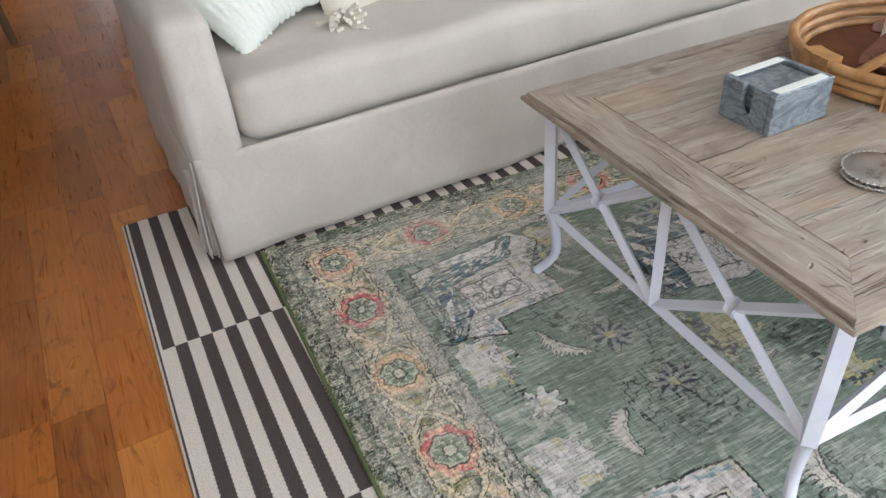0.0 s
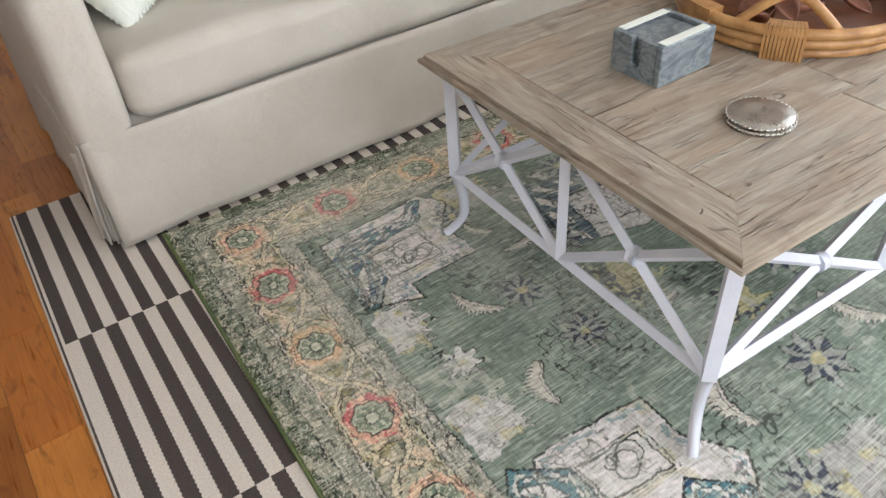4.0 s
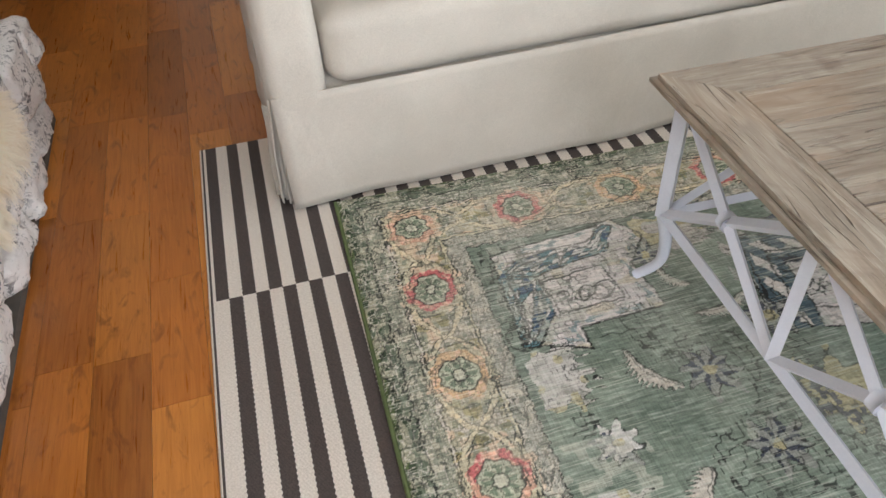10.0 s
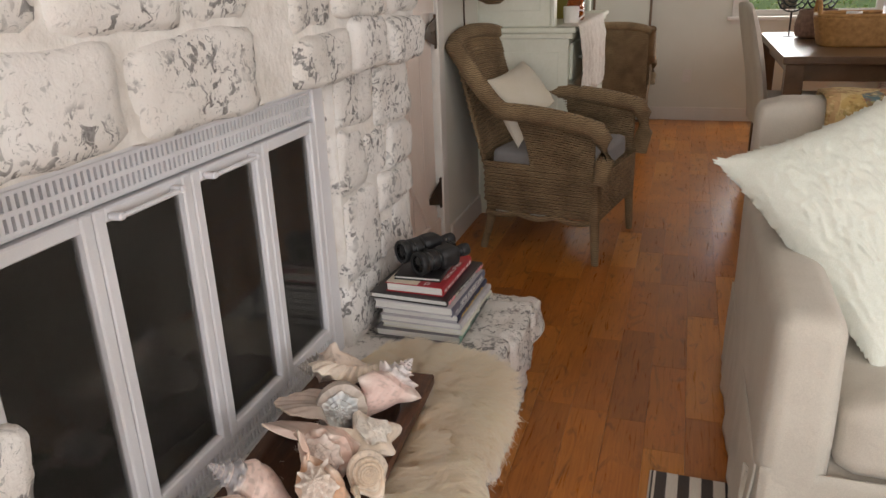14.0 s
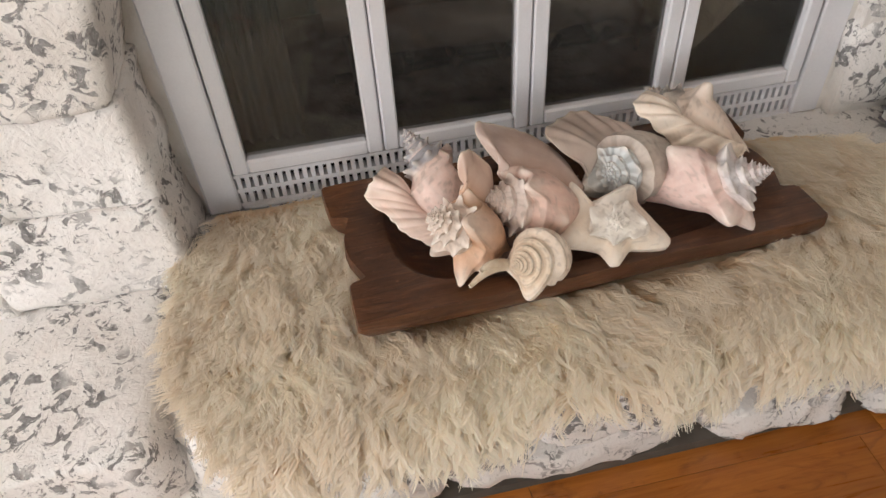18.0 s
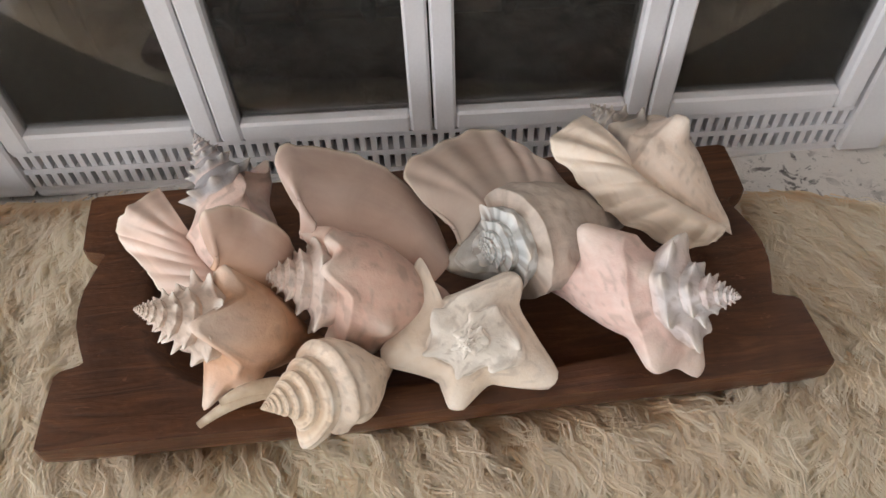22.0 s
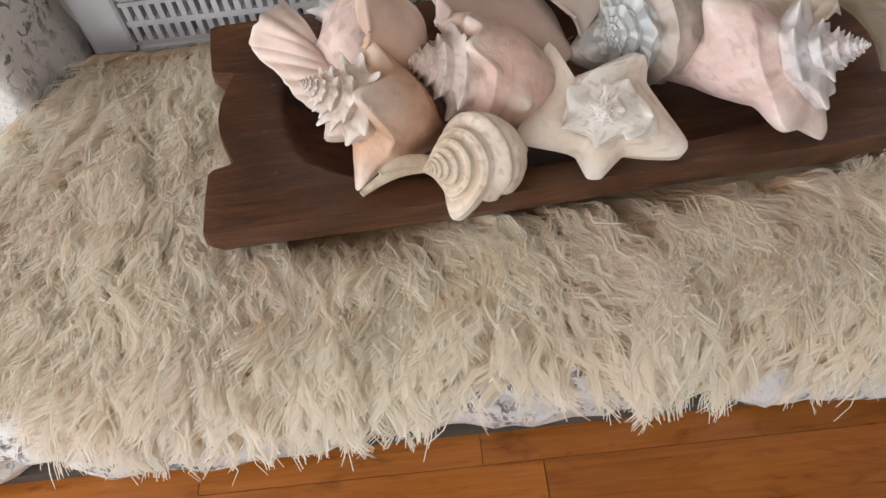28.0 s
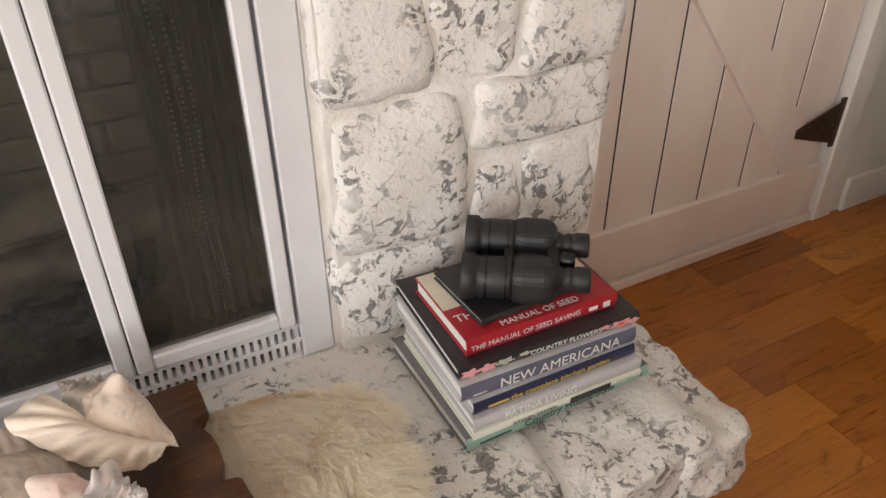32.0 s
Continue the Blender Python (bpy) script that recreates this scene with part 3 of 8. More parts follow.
structure(part("mortar_bed", boxes((-0.0148, 0.031, 1.002, 1.486, 0.326, 1.048), (-0.0148, 0.074, -0.112, 1.474, 1.0485, ZC - 0.002)), MORTAR), "whitewashed mortar between the chimney stones", "mortar")
# stones over the insert
lay_stones([(-0.09, 0.24, 1.055, 1.20, 0.05), (0.26, 0.61, 1.05, 1.19, 0.045), (0.63, 0.73, 1.05, 1.30, 0.02), (0.75, 1.00, 1.055, 1.15, 0.05), (1.02, 1.24, 1.055, 1.17, 0.05), (1.25, 1.50, 1.05, 1.16, 0.06),
            (-0.10, 0.12, 1.22, 1.34, 0.04), (0.14, 0.40, 1.21, 1.36, 0.05), (0.42, 0.61, 1.21, 1.33, 0.04), (0.75, 0.93, 1.17, 1.29, 0.04), (0.95, 1.22, 1.185, 1.30, 0.055), (1.24, 1.49, 1.18, 1.29, 0.05),
            (-0.12, 0.2, 1.36, 1.52, 0.05), (0.22, 0.5, 1.38, 1.53, 0.05), (0.52, 0.74, 1.35, 1.52, 0.04), (0.76, 1.05, 1.31, 1.46, 0.05), (1.07, 1.28, 1.34, 1.48, 0.04), (1.30, 1.49, 1.31, 1.45, 0.05),
            (-0.1, 0.25, 1.54, 1.70, 0.05), (0.27, 0.6, 1.55, 1.72, 0.05), (0.62, 0.95, 1.54, 1.70, 0.05), (0.97, 1.25, 1.50, 1.66, 0.04), (1.27, 1.49, 1.47, 1.64, 0.05),
            (-0.7, -0.3, 1.33, 1.5, 0.06), (-0.28, -0.13, 1.32, 1.5, 0.05), (-0.7, -0.2, 1.52, 1.7, 0.06)], stack, -0.015, 80, 0.06)

# the raised hearth of two courses
hearth = structure(part("hearth", boxes((-0.015, 0.39, -0.98, 1.44, 0.0, 0.285)), MORTAR), "raised hearth of whitewashed rough stone blocks", "hearth")


def slab(y0, y1, x0, x1, z0, z1, seed, power=14.0, rough=0.8):
    me = stone_mesh(y1 - y0, z1 - z0, (x1 - x0) / 2, seed, power, rough, 18)
    ob = put("stone", me, STONE, hearth)
    ob.location = ((x0 + x1) / 2, (y0 + y1) / 2, (z0 + z1) / 2)


for i, (y0, y1) in enumerate(((-1.0, -0.62), (-0.615, -0.13), (-0.125, 0.36), (0.365, 0.80), (0.805, 1.145))):
    slab(y0, y1, -0.02, 0.44, 0.20, 0.325, 200 + i)
slab(1.15, 1.40, 0.20, 0.458, 0.197, 0.318, 205, 12.0, 1.1)
slab(1.335, 1.49, 0.13, 0.470, 0.205, 0.311, 206, 10.0, 1.3)
slab(1.15, 1.485, -0.02, 0.21, 0.20, 0.325, 208)
# ragged layers under the top course
for i, (y0, y1) in enumerate(((-1.0, -0.7), (-0.69, -0.3), (-0.29, 0.0), (0.01, 0.33), (0.34, 0.72), (0.73, 1.0), (1.01, 1.21), (1.215, 1.47))):
    slab(y0, y1, 0.12, 0.434 + 0.014 * (i % 3 - 1), 0.105, 0.205, 220 + i, 7.0, 1.7)
for i, (y0, y1) in enumerate(((-1.0, -0.6), (-0.59, -0.2), (-0.19, 0.2), (0.21, 0.62), (0.63, 0.9), (0.91, 1.16), (1.17, 1.455))):
    slab(y0, y1, 0.12, 0.436 + 0.010 * (i % 3 - 1), 0.014, 0.108, 250 + i, 6.0, 1.7)
slab(1.2, 1.478, -0.02, 0.16, 0.1, 0.2, 240, 6.0, 1.6)
slab(1.2, 1.462, -0.02, 0.16, 0.012, 0.1, 241, 6.0, 1.6)

# dark strip painted in for the shadow line between hearth and floor
structure(part("hearth_base", boxes((-0.014, 0.424, -0.99, 1.44, 0.0, 0.022)), SOOTJ_SHADE), "dark strip standing in for the shadow gap under the hearth stones", "base")

# the insert: flange, grilles, folding glass doors
insert = empty("fireplace_insert", "white metal fireplace insert with four folding glass doors", "fireplace")
for dims in ((-0.02, 0.012, -0.08, -0.028, 0.326, 1.04), (-0.02, 0.012, 0.938, 0.99, 0.326, 1.04), (-0.02, 0.010, -0.028, 0.938, 1.022, 1.04), (-0.02, 0.004, -0.028, 0.938, 0.957, 0.962), (-0.02, 0.006, -0.028, 0.938, 0.318, 0.329)):
    rbox("flange", 0.003, dims, INSERT, insert, seg=1)


def grille(z0, z1):
    mid = (z0 + z1) / 2
    rows = [(-0.016, 0.004, -0.028, 0.938, z0, z0 + 0.006), (-0.016, 0.004, -0.028, 0.938, mid - 0.004, mid + 0.004), (-0.016, 0.004, -0.028, 0.938, z1 - 0.006, z1)]
    n = 74
    step = 0.966 / n
    for i in range(n):
        y = -0.028 + (i + 0.5) * step
        h = step * 0.27
        rows.append((-0.0155, 0.0035, y - h, y + h, z0 + 0.006, mid - 0.004))
        rows.append((-0.0155, 0.0035, y - h, y + h, mid + 0.004, z1 - 0.006))
    g = part("grille", boxes(*rows), INSERT, insert, "slotted white metal vent strip")
    part("backing", boxes((-0.035, -0.025, -0.028, 0.938, z0, z1)), BLACK, insert)


grille(0.329, 0.391)
grille(0.962, 1.022)
for i in range(4):
    y0, y1 = -0.0245 + i * 0.2395, -0.0245 + (i + 1) * 0.2395 - 0.002
    d = part("glass_door", rounded(0.003, (-0.012, 0.014, y0, y0 + 0.0245, 0.397, 0.954), (-0.012, 0.014, y1 - 0.0245, y1, 0.397, 0.954), (-0.012, 0.0135, y0 + 0.0245, y1 - 0.0245, 0.397, 0.422), (-0.012, 0.0135, y0 + 0.0245, y1 - 0.0245, 0.93, 0.954), seg=1), INSERT, insert)
    pane = part("pane", boxes((-0.002, 0.0, y0 + 0.022, y1 - 0.022, 0.42, 0.932)), FGLASS, d)
    if i in (1, 2):
        h0 = y0 + 0.025 if i == 1 else y0 + 0.03
        part("handle", rounded(0.003, (0.014, 0.040, h0, h0 + 0.014, 0.934, 0.946), (0.014, 0.040, h0 + 0.15, h0 + 0.164, 0.934, 0.946), (0.030, 0.040, h0 + 0.014, h0 + 0.15, 0.936, 0.944), seg=1), INSERT, d)

# firebox behind the glass
firebox = empty("firebox", "dark sooty brick firebox behind the glass doors", "firebox", kind="structure")
part("firebox_wall", boxes((-0.6, -0.56, -0.08, 0.99, 0.30, 1.045), (-0.56, -0.04, -0.08, -0.04, 0.30, 1.045), (-0.56, -0.04, 0.95, 0.99, 0.30, 1.045), (-0.56, -0.04, -0.04, 0.95, 1.0, 1.045)), SOOTJ_SHADE, firebox)
part("firebox_floor", boxes((-0.56, -0.03, -0.04, 0.95, 0.30, 0.36)), ASH, firebox)
brick_me = bpy.data.meshes.new("brick")
bmx = rounded(0.006, (0, 0.018, -0.098, 0.098, -0.029, 0.029), seg=1)
bmx.to_mesh(brick_me)
bmx.free()
brick_me.materials.append(SOOT)
for r in range(9):
    for c in range(5):
        y = 0.04 + c * 0.205 + (0.1 if r % 2 else 0)
        if y < 0.90:
            b = new("brick", brick_me)
            b.parent = firebox
            b.location = (-0.56, y, 0.395 + r * 0.066)
    for c in range(2):
        for yy, rz in ((-0.04, 90), (0.95, -90)):
            b = new("brick", brick_me)
            b.parent = firebox
            b.matrix_basis = pose(-0.44 + c * 0.205 + (0.05 if r % 2 else 0), yy, 0.395 + r * 0.066, 0, 0, rz)
grate = empty("fire_grate", "black iron log grate on the ash bed", "grate")
for i in range(7):
    tube("bar", [(-0.45, 0.2 + i * 0.09, 0.47), (-0.42, 0.2 + i * 0.09, 0.415), (-0.2, 0.2 + i * 0.09, 0.405), (-0.16, 0.2 + i * 0.09, 0.45)], 0.008, BLACK, grate, 6)
for x in (-0.4, -0.22):
    tube("cross_bar", [(x, 0.16, 0.40), (x, 0.78, 0.40)], 0.008, BLACK, grate, 6)
    for y in (0.2, 0.74):
        tube("leg", [(x, y, 0.40), (x, y, 0.362)], 0.008, BLACK, grate, 6)
for (a, b2, r) in (((-0.36, 0.16, 0.455), (-0.34, 0.80, 0.46), 0.045), ((-0.25, 0.2, 0.455), (-0.26, 0.74, 0.45), 0.04), ((-0.31, 0.22, 0.53), (-0.29, 0.70, 0.525), 0.038)):
    n_ = 14
    pth = [np.array(a) * (1 - t) + np.array(b2) * t + (0, 0, 0.006 * math.sin(t * 9)) for t in np.linspace(0, 1, n_)]
    log = tube("fire_log", pth, [r * (1 + 0.12 * math.sin(3.1 * i)) for i in range(n_)], SOOT, None, 10)
    tagged(log, "charred grey split log on the grate", "log", "logs on the grate")
# bead chain curtains drawn to the sides
for y in (-0.015, 0.79):
    cur = empty("spark_screen", "fine metal mesh spark curtain drawn to the side", "screen")
    uu, vv = np.meshgrid(np.linspace(0, 1, 60), np.linspace(0, 1, 50), indexing="ij")
    px = -0.055 + 0.014 * np.sin(uu * 34) * (0.5 + 0.5 * vv)
    v = np.stack([px, y + uu * 0.11, 0.41 + 0.54 * vv], -1).reshape(-1, 3)
    put("mesh_curtain", npmesh("mesh_curtain", v, grid_faces(60, 50)), simple("mesh_metal", lin(60, 56, 52), lin(96, 90, 84), 60, 0.5, 0.8, 500, 0.7), cur)
    tube("rod", [(-0.055, y - 0.005, 0.955), (-0.055, y + 0.13, 0.955)], 0.004, DARKMETAL, cur, 6)

BEADM = simple("bead_metal", lin(150, 146, 138), lin(190, 186, 178), 60, 0.3, 0.05, 200, 0.8)
for y in (0.822, 0.838, 0.850):
    bm = bmesh.new()
    for k in range(62):
        bmesh.ops.create_icosphere(bm, subdivisions=1, radius=0.0021, matrix=Matrix.Translation((-0.037, y + 0.002 * math.sin(k * 0.2), 0.415 + 0.0086 * k)))
    part("bead_chain", bm, BEADM, cur, "bright hanging bead chain")


# ---- rugs ----
striped = part("striped_rug", rounded(0.003, (0.824, 3.6, -1.45, 1.103, 0.0, 0.008), seg=1), STRIPE)
striped.matrix_world = Matrix.Translation((0.830, 0.495, 0)) @ pose(0, 0, 0, 0, 0, -1.25) @ Matrix.Translation((-0.8405, -0.495, 0))
tagged(striped, "flat woven charcoal and cream striped rug on the floor", "rug")


def sr(r, g, b):
    return np.array(lin(r, g, b)[:3])


def vintage_rug():
    xs = np.concatenate([np.arange(0, 0.85, 0.0021), np.arange(0.85, 1.3, 0.0036), np.arange(1.3, 2.35, 0.012)])
    ys = np.concatenate([np.arange(0, 1.30, 0.0021), np.arange(1.30, 1.62, 0.004), np.arange(1.62, 2.1, 0.012)])
    U, V = np.meshgrid(xs, ys, indexing="ij")
    n1, n2, n3 = vnoise(U, V, 1, 0.02), vnoise(U, V, 2, 0.008), vnoise(U, V, 3, 0.10)
    jit = vnoise(U * 0.3, V, 15, 0.004) - 0.5
    Uw, Vw = U + 0.009 * (n1 - 0.5) + 0.006 * jit, V + 0.009 * (vnoise(U, V, 8, 0.02) - 0.5)
    d, s = np.minimum(Uw, Vw), np.where(Uw < Vw, Vw, Uw)
    col = np.zeros(U.shape + (3,))
    line = np.zeros(U.shape)

    def fill(mask, c, soft=1.0):
        col[mask] = col[mask] * (1 - soft) + np.array(c) * soft

    def ink_at(mask, k=0.8):
        line[mask] = np.maximum(line[mask], k)

    green, pale, dark = sr(120, 136, 121), sr(208, 203, 196), sr(56, 60, 56)
    teal, navy, gold = sr(76, 102, 114), sr(54, 66, 92), sr(178, 170, 124)
    # field: green pile with lighter and darker passages
    fill(np.ones(U.shape, bool), green)
    k = np.clip((n3 - 0.40) * 2.2, 0, 1)[..., None]
    col[:] = col * (1 - 0.45 * k) + sr(150, 164, 148) * 0.45 * k
    k = np.clip((vnoise(U, V, 9, 0.13) - 0.60) * 4, 0, 1)[..., None]
    col[:] = col * (1 - 0.5 * k) + sr(58, 82, 66) * 0.5 * k
    inf = d > 0.256
    tint = vnoise(U, V, 5, 0.035)
    # guards and main border
    fill(d < 0.256, sr(164, 164, 152))
    fill(d < 0.205, sr(172, 168, 150))
    fill(d < 0.085, sr(146, 150, 132))
    fill(d < 0.045, sr(112, 124, 104))
    fill(d < 0.022, sr(78, 98, 70))
    fill(d < 0.007, sr(96, 116, 66))
    zone = d < 0.256
    main = (d > 0.085) & (d < 0.205)
    fill(main & (tint > 0.60), sr(182, 178, 144), 0.5)
    fill(main & (tint < 0.36), sr(136, 142, 112), 0.6)
    fill(main & (vnoise(U, V, 55, 0.03) > 0.66), sr(222, 190, 156), 0.5)
    fill(main & (vnoise(U, V, 56, 0.022) > 0.68), sr(150, 140, 78), 0.6)
    fill(zone & (vnoise(U, V, 6, 0.016) > 0.70), sr(208, 200, 178), 0.45)
    fill(zone & (vnoise(U, V, 57, 0.014) < 0.27), sr(112, 124, 108), 0.65)
    # fine scrolling outlines of the guards and border
    ink_at(zone & (np.abs(vnoise(U, V, 4, 0.0105) - 0.5) < 0.055) & (n1 > 0.38), 0.5)
    ink_at(zone & (np.abs(vnoise(U, V, 50, 0.0065) - 0.5) < 0.06) & (vnoise(U, V, 51, 0.03) > 0.46), 0.32)
    fill(zone & (np.abs(vnoise(U, V, 52, 0.009) - 0.5) < 0.05) & (vnoise(U, V, 53, 0.03) > 0.40), sr(214, 208, 196), 0.6)
    curl = np.abs(np.sin(s * 74 + 2.2 * np.sin(d * 130)) + 0.9 * np.sin(d * 160 + s * 24))
    ink_at(((d < 0.085) | ((d > 0.212) & (d < 0.256))) & (curl < 0.13), 0.65)
    fill(((d < 0.085) | ((d > 0.212) & (d < 0.256))) & (curl > 0.13) & (curl < 0.42), sr(200, 194, 172), 0.4)
    for e in (0.045, 0.085, 0.092, 0.204, 0.213, 0.255):
        ink_at((np.abs(d - e) < 0.0017) & (n2 > 0.3), 0.9)
    fill(np.abs(d - 0.0885) < 0.0022, pale, 0.5)
    fill(np.abs(d - 0.2085) < 0.0028, sr(206, 198, 160), 0.6)
    for sgn in (-1, 1):
        wave = 0.147 + sgn * 0.054 * np.abs(np.cos((s - 0.153) * np.pi / 0.228)) ** 0.6
        fill(zone & (np.abs(d - wave) < 0.007), sr(212, 202, 170), 0.75)
        ink_at(zone & (np.abs(np.abs(d - wave) - 0.0075) < 0.0015) & (n2 > 0.32), 0.75)
    # rosettes in red, orange and peach
    red, orange, coral = sr(200, 96, 100), sr(214, 172, 122), sr(214, 158, 134)
    ros = [(0.153, 0.15, coral), (0.150, 0.361, red), (0.147, 0.598, orange), (0.152, 0.829, red), (0.160, 1.054, coral), (0.155, 1.29, red), (0.15, 1.52, orange)]
    ros += [(0.415, 0.147, red), (0.675, 0.145, orange), (0.93, 0.147, red), (1.19, 0.147, orange), (1.45, 0.147, red)]
    for cu, cv, c in ros:
        du, dv = (Uw - cu), (Vw - cv)
        r, a = np.hypot(du, dv * 0.95), np.arctan2(dv, du)
        rr = r * (1 + 0.06 * np.cos(8 * a) + 0.03 * (n2 - 0.5))
        fill(rr < 0.072, sr(178, 176, 150), 0.5)
        fill((rr < 0.072) & (vnoise(U, V, 62, 0.016) > 0.62), sr(218, 188, 160), 0.55)
        ink_at((np.abs(rr - 0.074) < 0.0017) & (n2 > 0.4), 0.65)
        fill(rr < 0.056, c, 0.9 if c is red else 0.7)
        fill((rr < 0.056) & (vnoise(U, V, 63, 0.012) > 0.56), sr(206, 188, 152), 0.55)
        fill((rr > 0.040) & (rr < 0.056) & (n2 > 0.62), sr(232, 196, 170), 0.55)
        fill(rr < 0.038, sr(176, 184, 160), 0.95)
        ink_at((np.abs(rr - 0.038) < 0.0019), 0.8)
        fill((rr < 0.031) & (np.cos(8 * a) > -0.1), sr(108, 130, 106), 0.85)
        ink_at((rr < 0.030) & (np.abs(np.cos(4 * a + 0.3)) < 0.16) & (rr > 0.012), 0.7)
        fill(rr < 0.012, sr(196, 196, 176), 0.8)
        ink_at(np.abs(rr - 0.0125) < 0.0016, 0.85)

    Uw, Vw = Uw - 0.02 * V, Vw + 0.048 * U

    def star(cu, cv, a0, flip):
        """A pale stepped square with teal and navy serrated bands on two sides."""
        ca, sa = math.cos(a0), math.sin(a0)
        a, b = (Uw - cu) * ca + (Vw - cv) * sa, (-(Uw - cu) * sa + (Vw - cv) * ca) * flip
        sa_, sb_ = np.floor(a / 0.02) * 0.02, np.floor(b / 0.02) * 0.02
        ell = np.maximum(-sa_, -sb_)
        far = (a < 0.135 - 0.25 * np.clip(-b, 0, 1)) & (b < 0.115)
        stepz = 0.195 + 0.018 * np.sign(np.sin((a - b) * 75))
        reg = inf & (ell < stepz) & far
        fill(reg, sr(182, 180, 174), 0.95)
        fill(reg & (n1 > 0.6), sr(140, 146, 138), 0.6)
        band = reg & (ell < 0.165) & (ell > 0.075)
        fill(band, teal, 0.95)
        fill(band & (ell < 0.10) & (np.sin((a - b) * 62 + 1) > -0.2), navy, 0.9)
        fill(band & (ell > 0.112) & (ell < 0.150) & (np.sin((a - b) * 88) > -0.1), pale, 0.98)
        ink_at(band & (ell > 0.112) & (ell < 0.150) & (np.abs(np.sin((a - b) * 88) + 0.1) < 0.16), 0.9)
        for e in (0.075, 0.108, 0.152, 0.165):
            ink_at(inf & far & (np.abs(np.maximum(-a, -b) - e) < 0.0024), 0.95)
        ink_at(reg & (ell > 0.165) & (np.abs(vnoise(U, V, 22, 0.012) - 0.5) < 0.07), 0.8)
        # the pale square and its outlined tip
        tip = np.maximum(np.abs(a), np.abs(b) + np.clip(a - 0.06, 0, 1) * 0.3)
        fill(inf & (tip < 0.118) & (a > -0.075) & (b > -0.07), sr(200, 195, 190), 0.95)
        fill(inf & (tip > 0.088) & (tip < 0.116) & (a > -0.075) & (b > -0.07) & (n2 > 0.55), sr(150, 148, 140), 0.5)
        ink_at(inf & (np.abs(tip - 0.118) < 0.002) & (a > -0.075) & (b > -0.07), 0.85)
        sq = np.maximum(np.abs(a + 0.005), np.abs(b + 0.005))
        ink_at(inf & (np.abs(sq - 0.07) < 0.0019), 0.85)
        ink_at(inf & (np.abs(sq - 0.063) < 0.0012) & (n2 > 0.4), 0.6)
        sw = np.hypot(a - 0.015, b)
        ink_at(inf & (np.abs(np.sin(sw * 190 + 1.4 * np.arctan2(b, a))) < 0.14) & (sw < 0.042), 0.8)
        ink_at(inf & (np.abs(np.abs(a + 0.042) + np.abs(b - 0.01) * 0.6 - 0.014) < 0.002) & (sq < 0.06), 0.8)

    U0, V0 = U + 0.006 * (n1 - 0.5) + 0.005 * jit, V + 0.006 * (vnoise(U, V, 8, 0.02) - 0.5)

    def inside(poly):
        hit_ = np.zeros(U.shape, bool)
        for (xa, ya_), (xb, yb_) in zip(poly, poly[1:] + poly[:1]):
            if ya_ != yb_:
                hit_ ^= ((ya_ > V0) != (yb_ > V0)) & (U0 < (xb - xa) * (V0 - ya_) / (yb_ - ya_) + xa)
        return hit_

    def depth(poly, closed=True):
        d_ = np.full(U.shape, 9.0)
        for (xa, ya_), (xb, yb_) in zip(poly, (poly[1:] + poly[:1]) if closed else poly[1:]):
            t_ = np.clip(((U0 - xa) * (xb - xa) + (V0 - ya_) * (yb_ - ya_)) / ((xb - xa) ** 2 + (yb_ - ya_) ** 2), 0, 1)
            d_ = np.minimum(d_, np.hypot(U0 - xa - t_ * (xb - xa), V0 - ya_ - t_ * (yb_ - ya_)))
        return d_

    def near(poly, w):
        return depth(poly) < w

    def scroll(cu, cv, r):
        q_, a = np.hypot(U0 - cu, (V0 - cv) * 0.9), np.arctan2(V0 - cv, U0 - cu)
        ink_at((np.abs(q_ - r * (0.75 + 0.25 * np.cos(a * 2 + 1))) < 0.0022) & (a > -2.4), 0.9)
        ink_at((np.abs(q_ - r * 0.42) < 0.0018) & (a < 2.2), 0.8)
        fill((q_ < r * 0.7) & (q_ > r * 0.45), sr(150, 146, 138), 0.6)

    def medallion(outer, inner, teals, whites, scrolls):
        """A stepped pale figure with an outlined square in it and teal serrated fields beside it."""
        m = inside(outer)
        fill(m, sr(204, 199, 196), 0.97)
        fill(m & (vnoise(U, V, 66, 0.02) > 0.62), sr(170, 168, 158), 0.55)
        ink_at(m & (np.abs(vnoise(U, V, 67, 0.011) - 0.5) < 0.05) & (vnoise(U, V, 68, 0.05) > 0.52), 0.6)
        fill(m & (vnoise(U, V, 69, 0.03) > 0.70), sr(182, 174, 122), 0.4)
        for t_ in teals:
            k_ = inside(t_)
            q_ = depth(t_) + 0.0045 * np.sign(np.sin((U0 + V0) * 150)) + 0.003 * (n2 - 0.5)
            fill(k_, sr(72, 126, 136), 0.97)
            fill(k_ & (vnoise(U, V, 70, 0.022) > 0.58), sr(46, 80, 122), 0.85)
            fill(k_ & (q_ > 0.012) & (q_ < 0.023), sr(206, 205, 200), 0.95)
            ink_at(k_ & ((np.abs(q_ - 0.012) < 0.0022) | (np.abs(q_ - 0.023) < 0.0022)), 0.8)
            fill(k_ & (vnoise(U, V, 71, 0.014) < 0.26), sr(166, 176, 164), 0.7)
            ink_at(near(t_, 0.0026) & (n2 > 0.25), 0.9)
        for t_ in whites:
            fill(inside(t_), sr(212, 208, 204), 0.97)
            ink_at(near(t_, 0.0022) & (n2 > 0.3), 0.85)
        rim_ = depth(outer) + 0.003 * np.sign(np.sin((U0 - V0) * 170))
        fill(m & (rim_ > 0.010) & (rim_ < 0.020) & (n1 > 0.42), sr(112, 142, 146), 0.75)
        fill(inside(inner), sr(208, 203, 199), 0.97)
        ink_at(near(inner, 0.0024), 0.9)
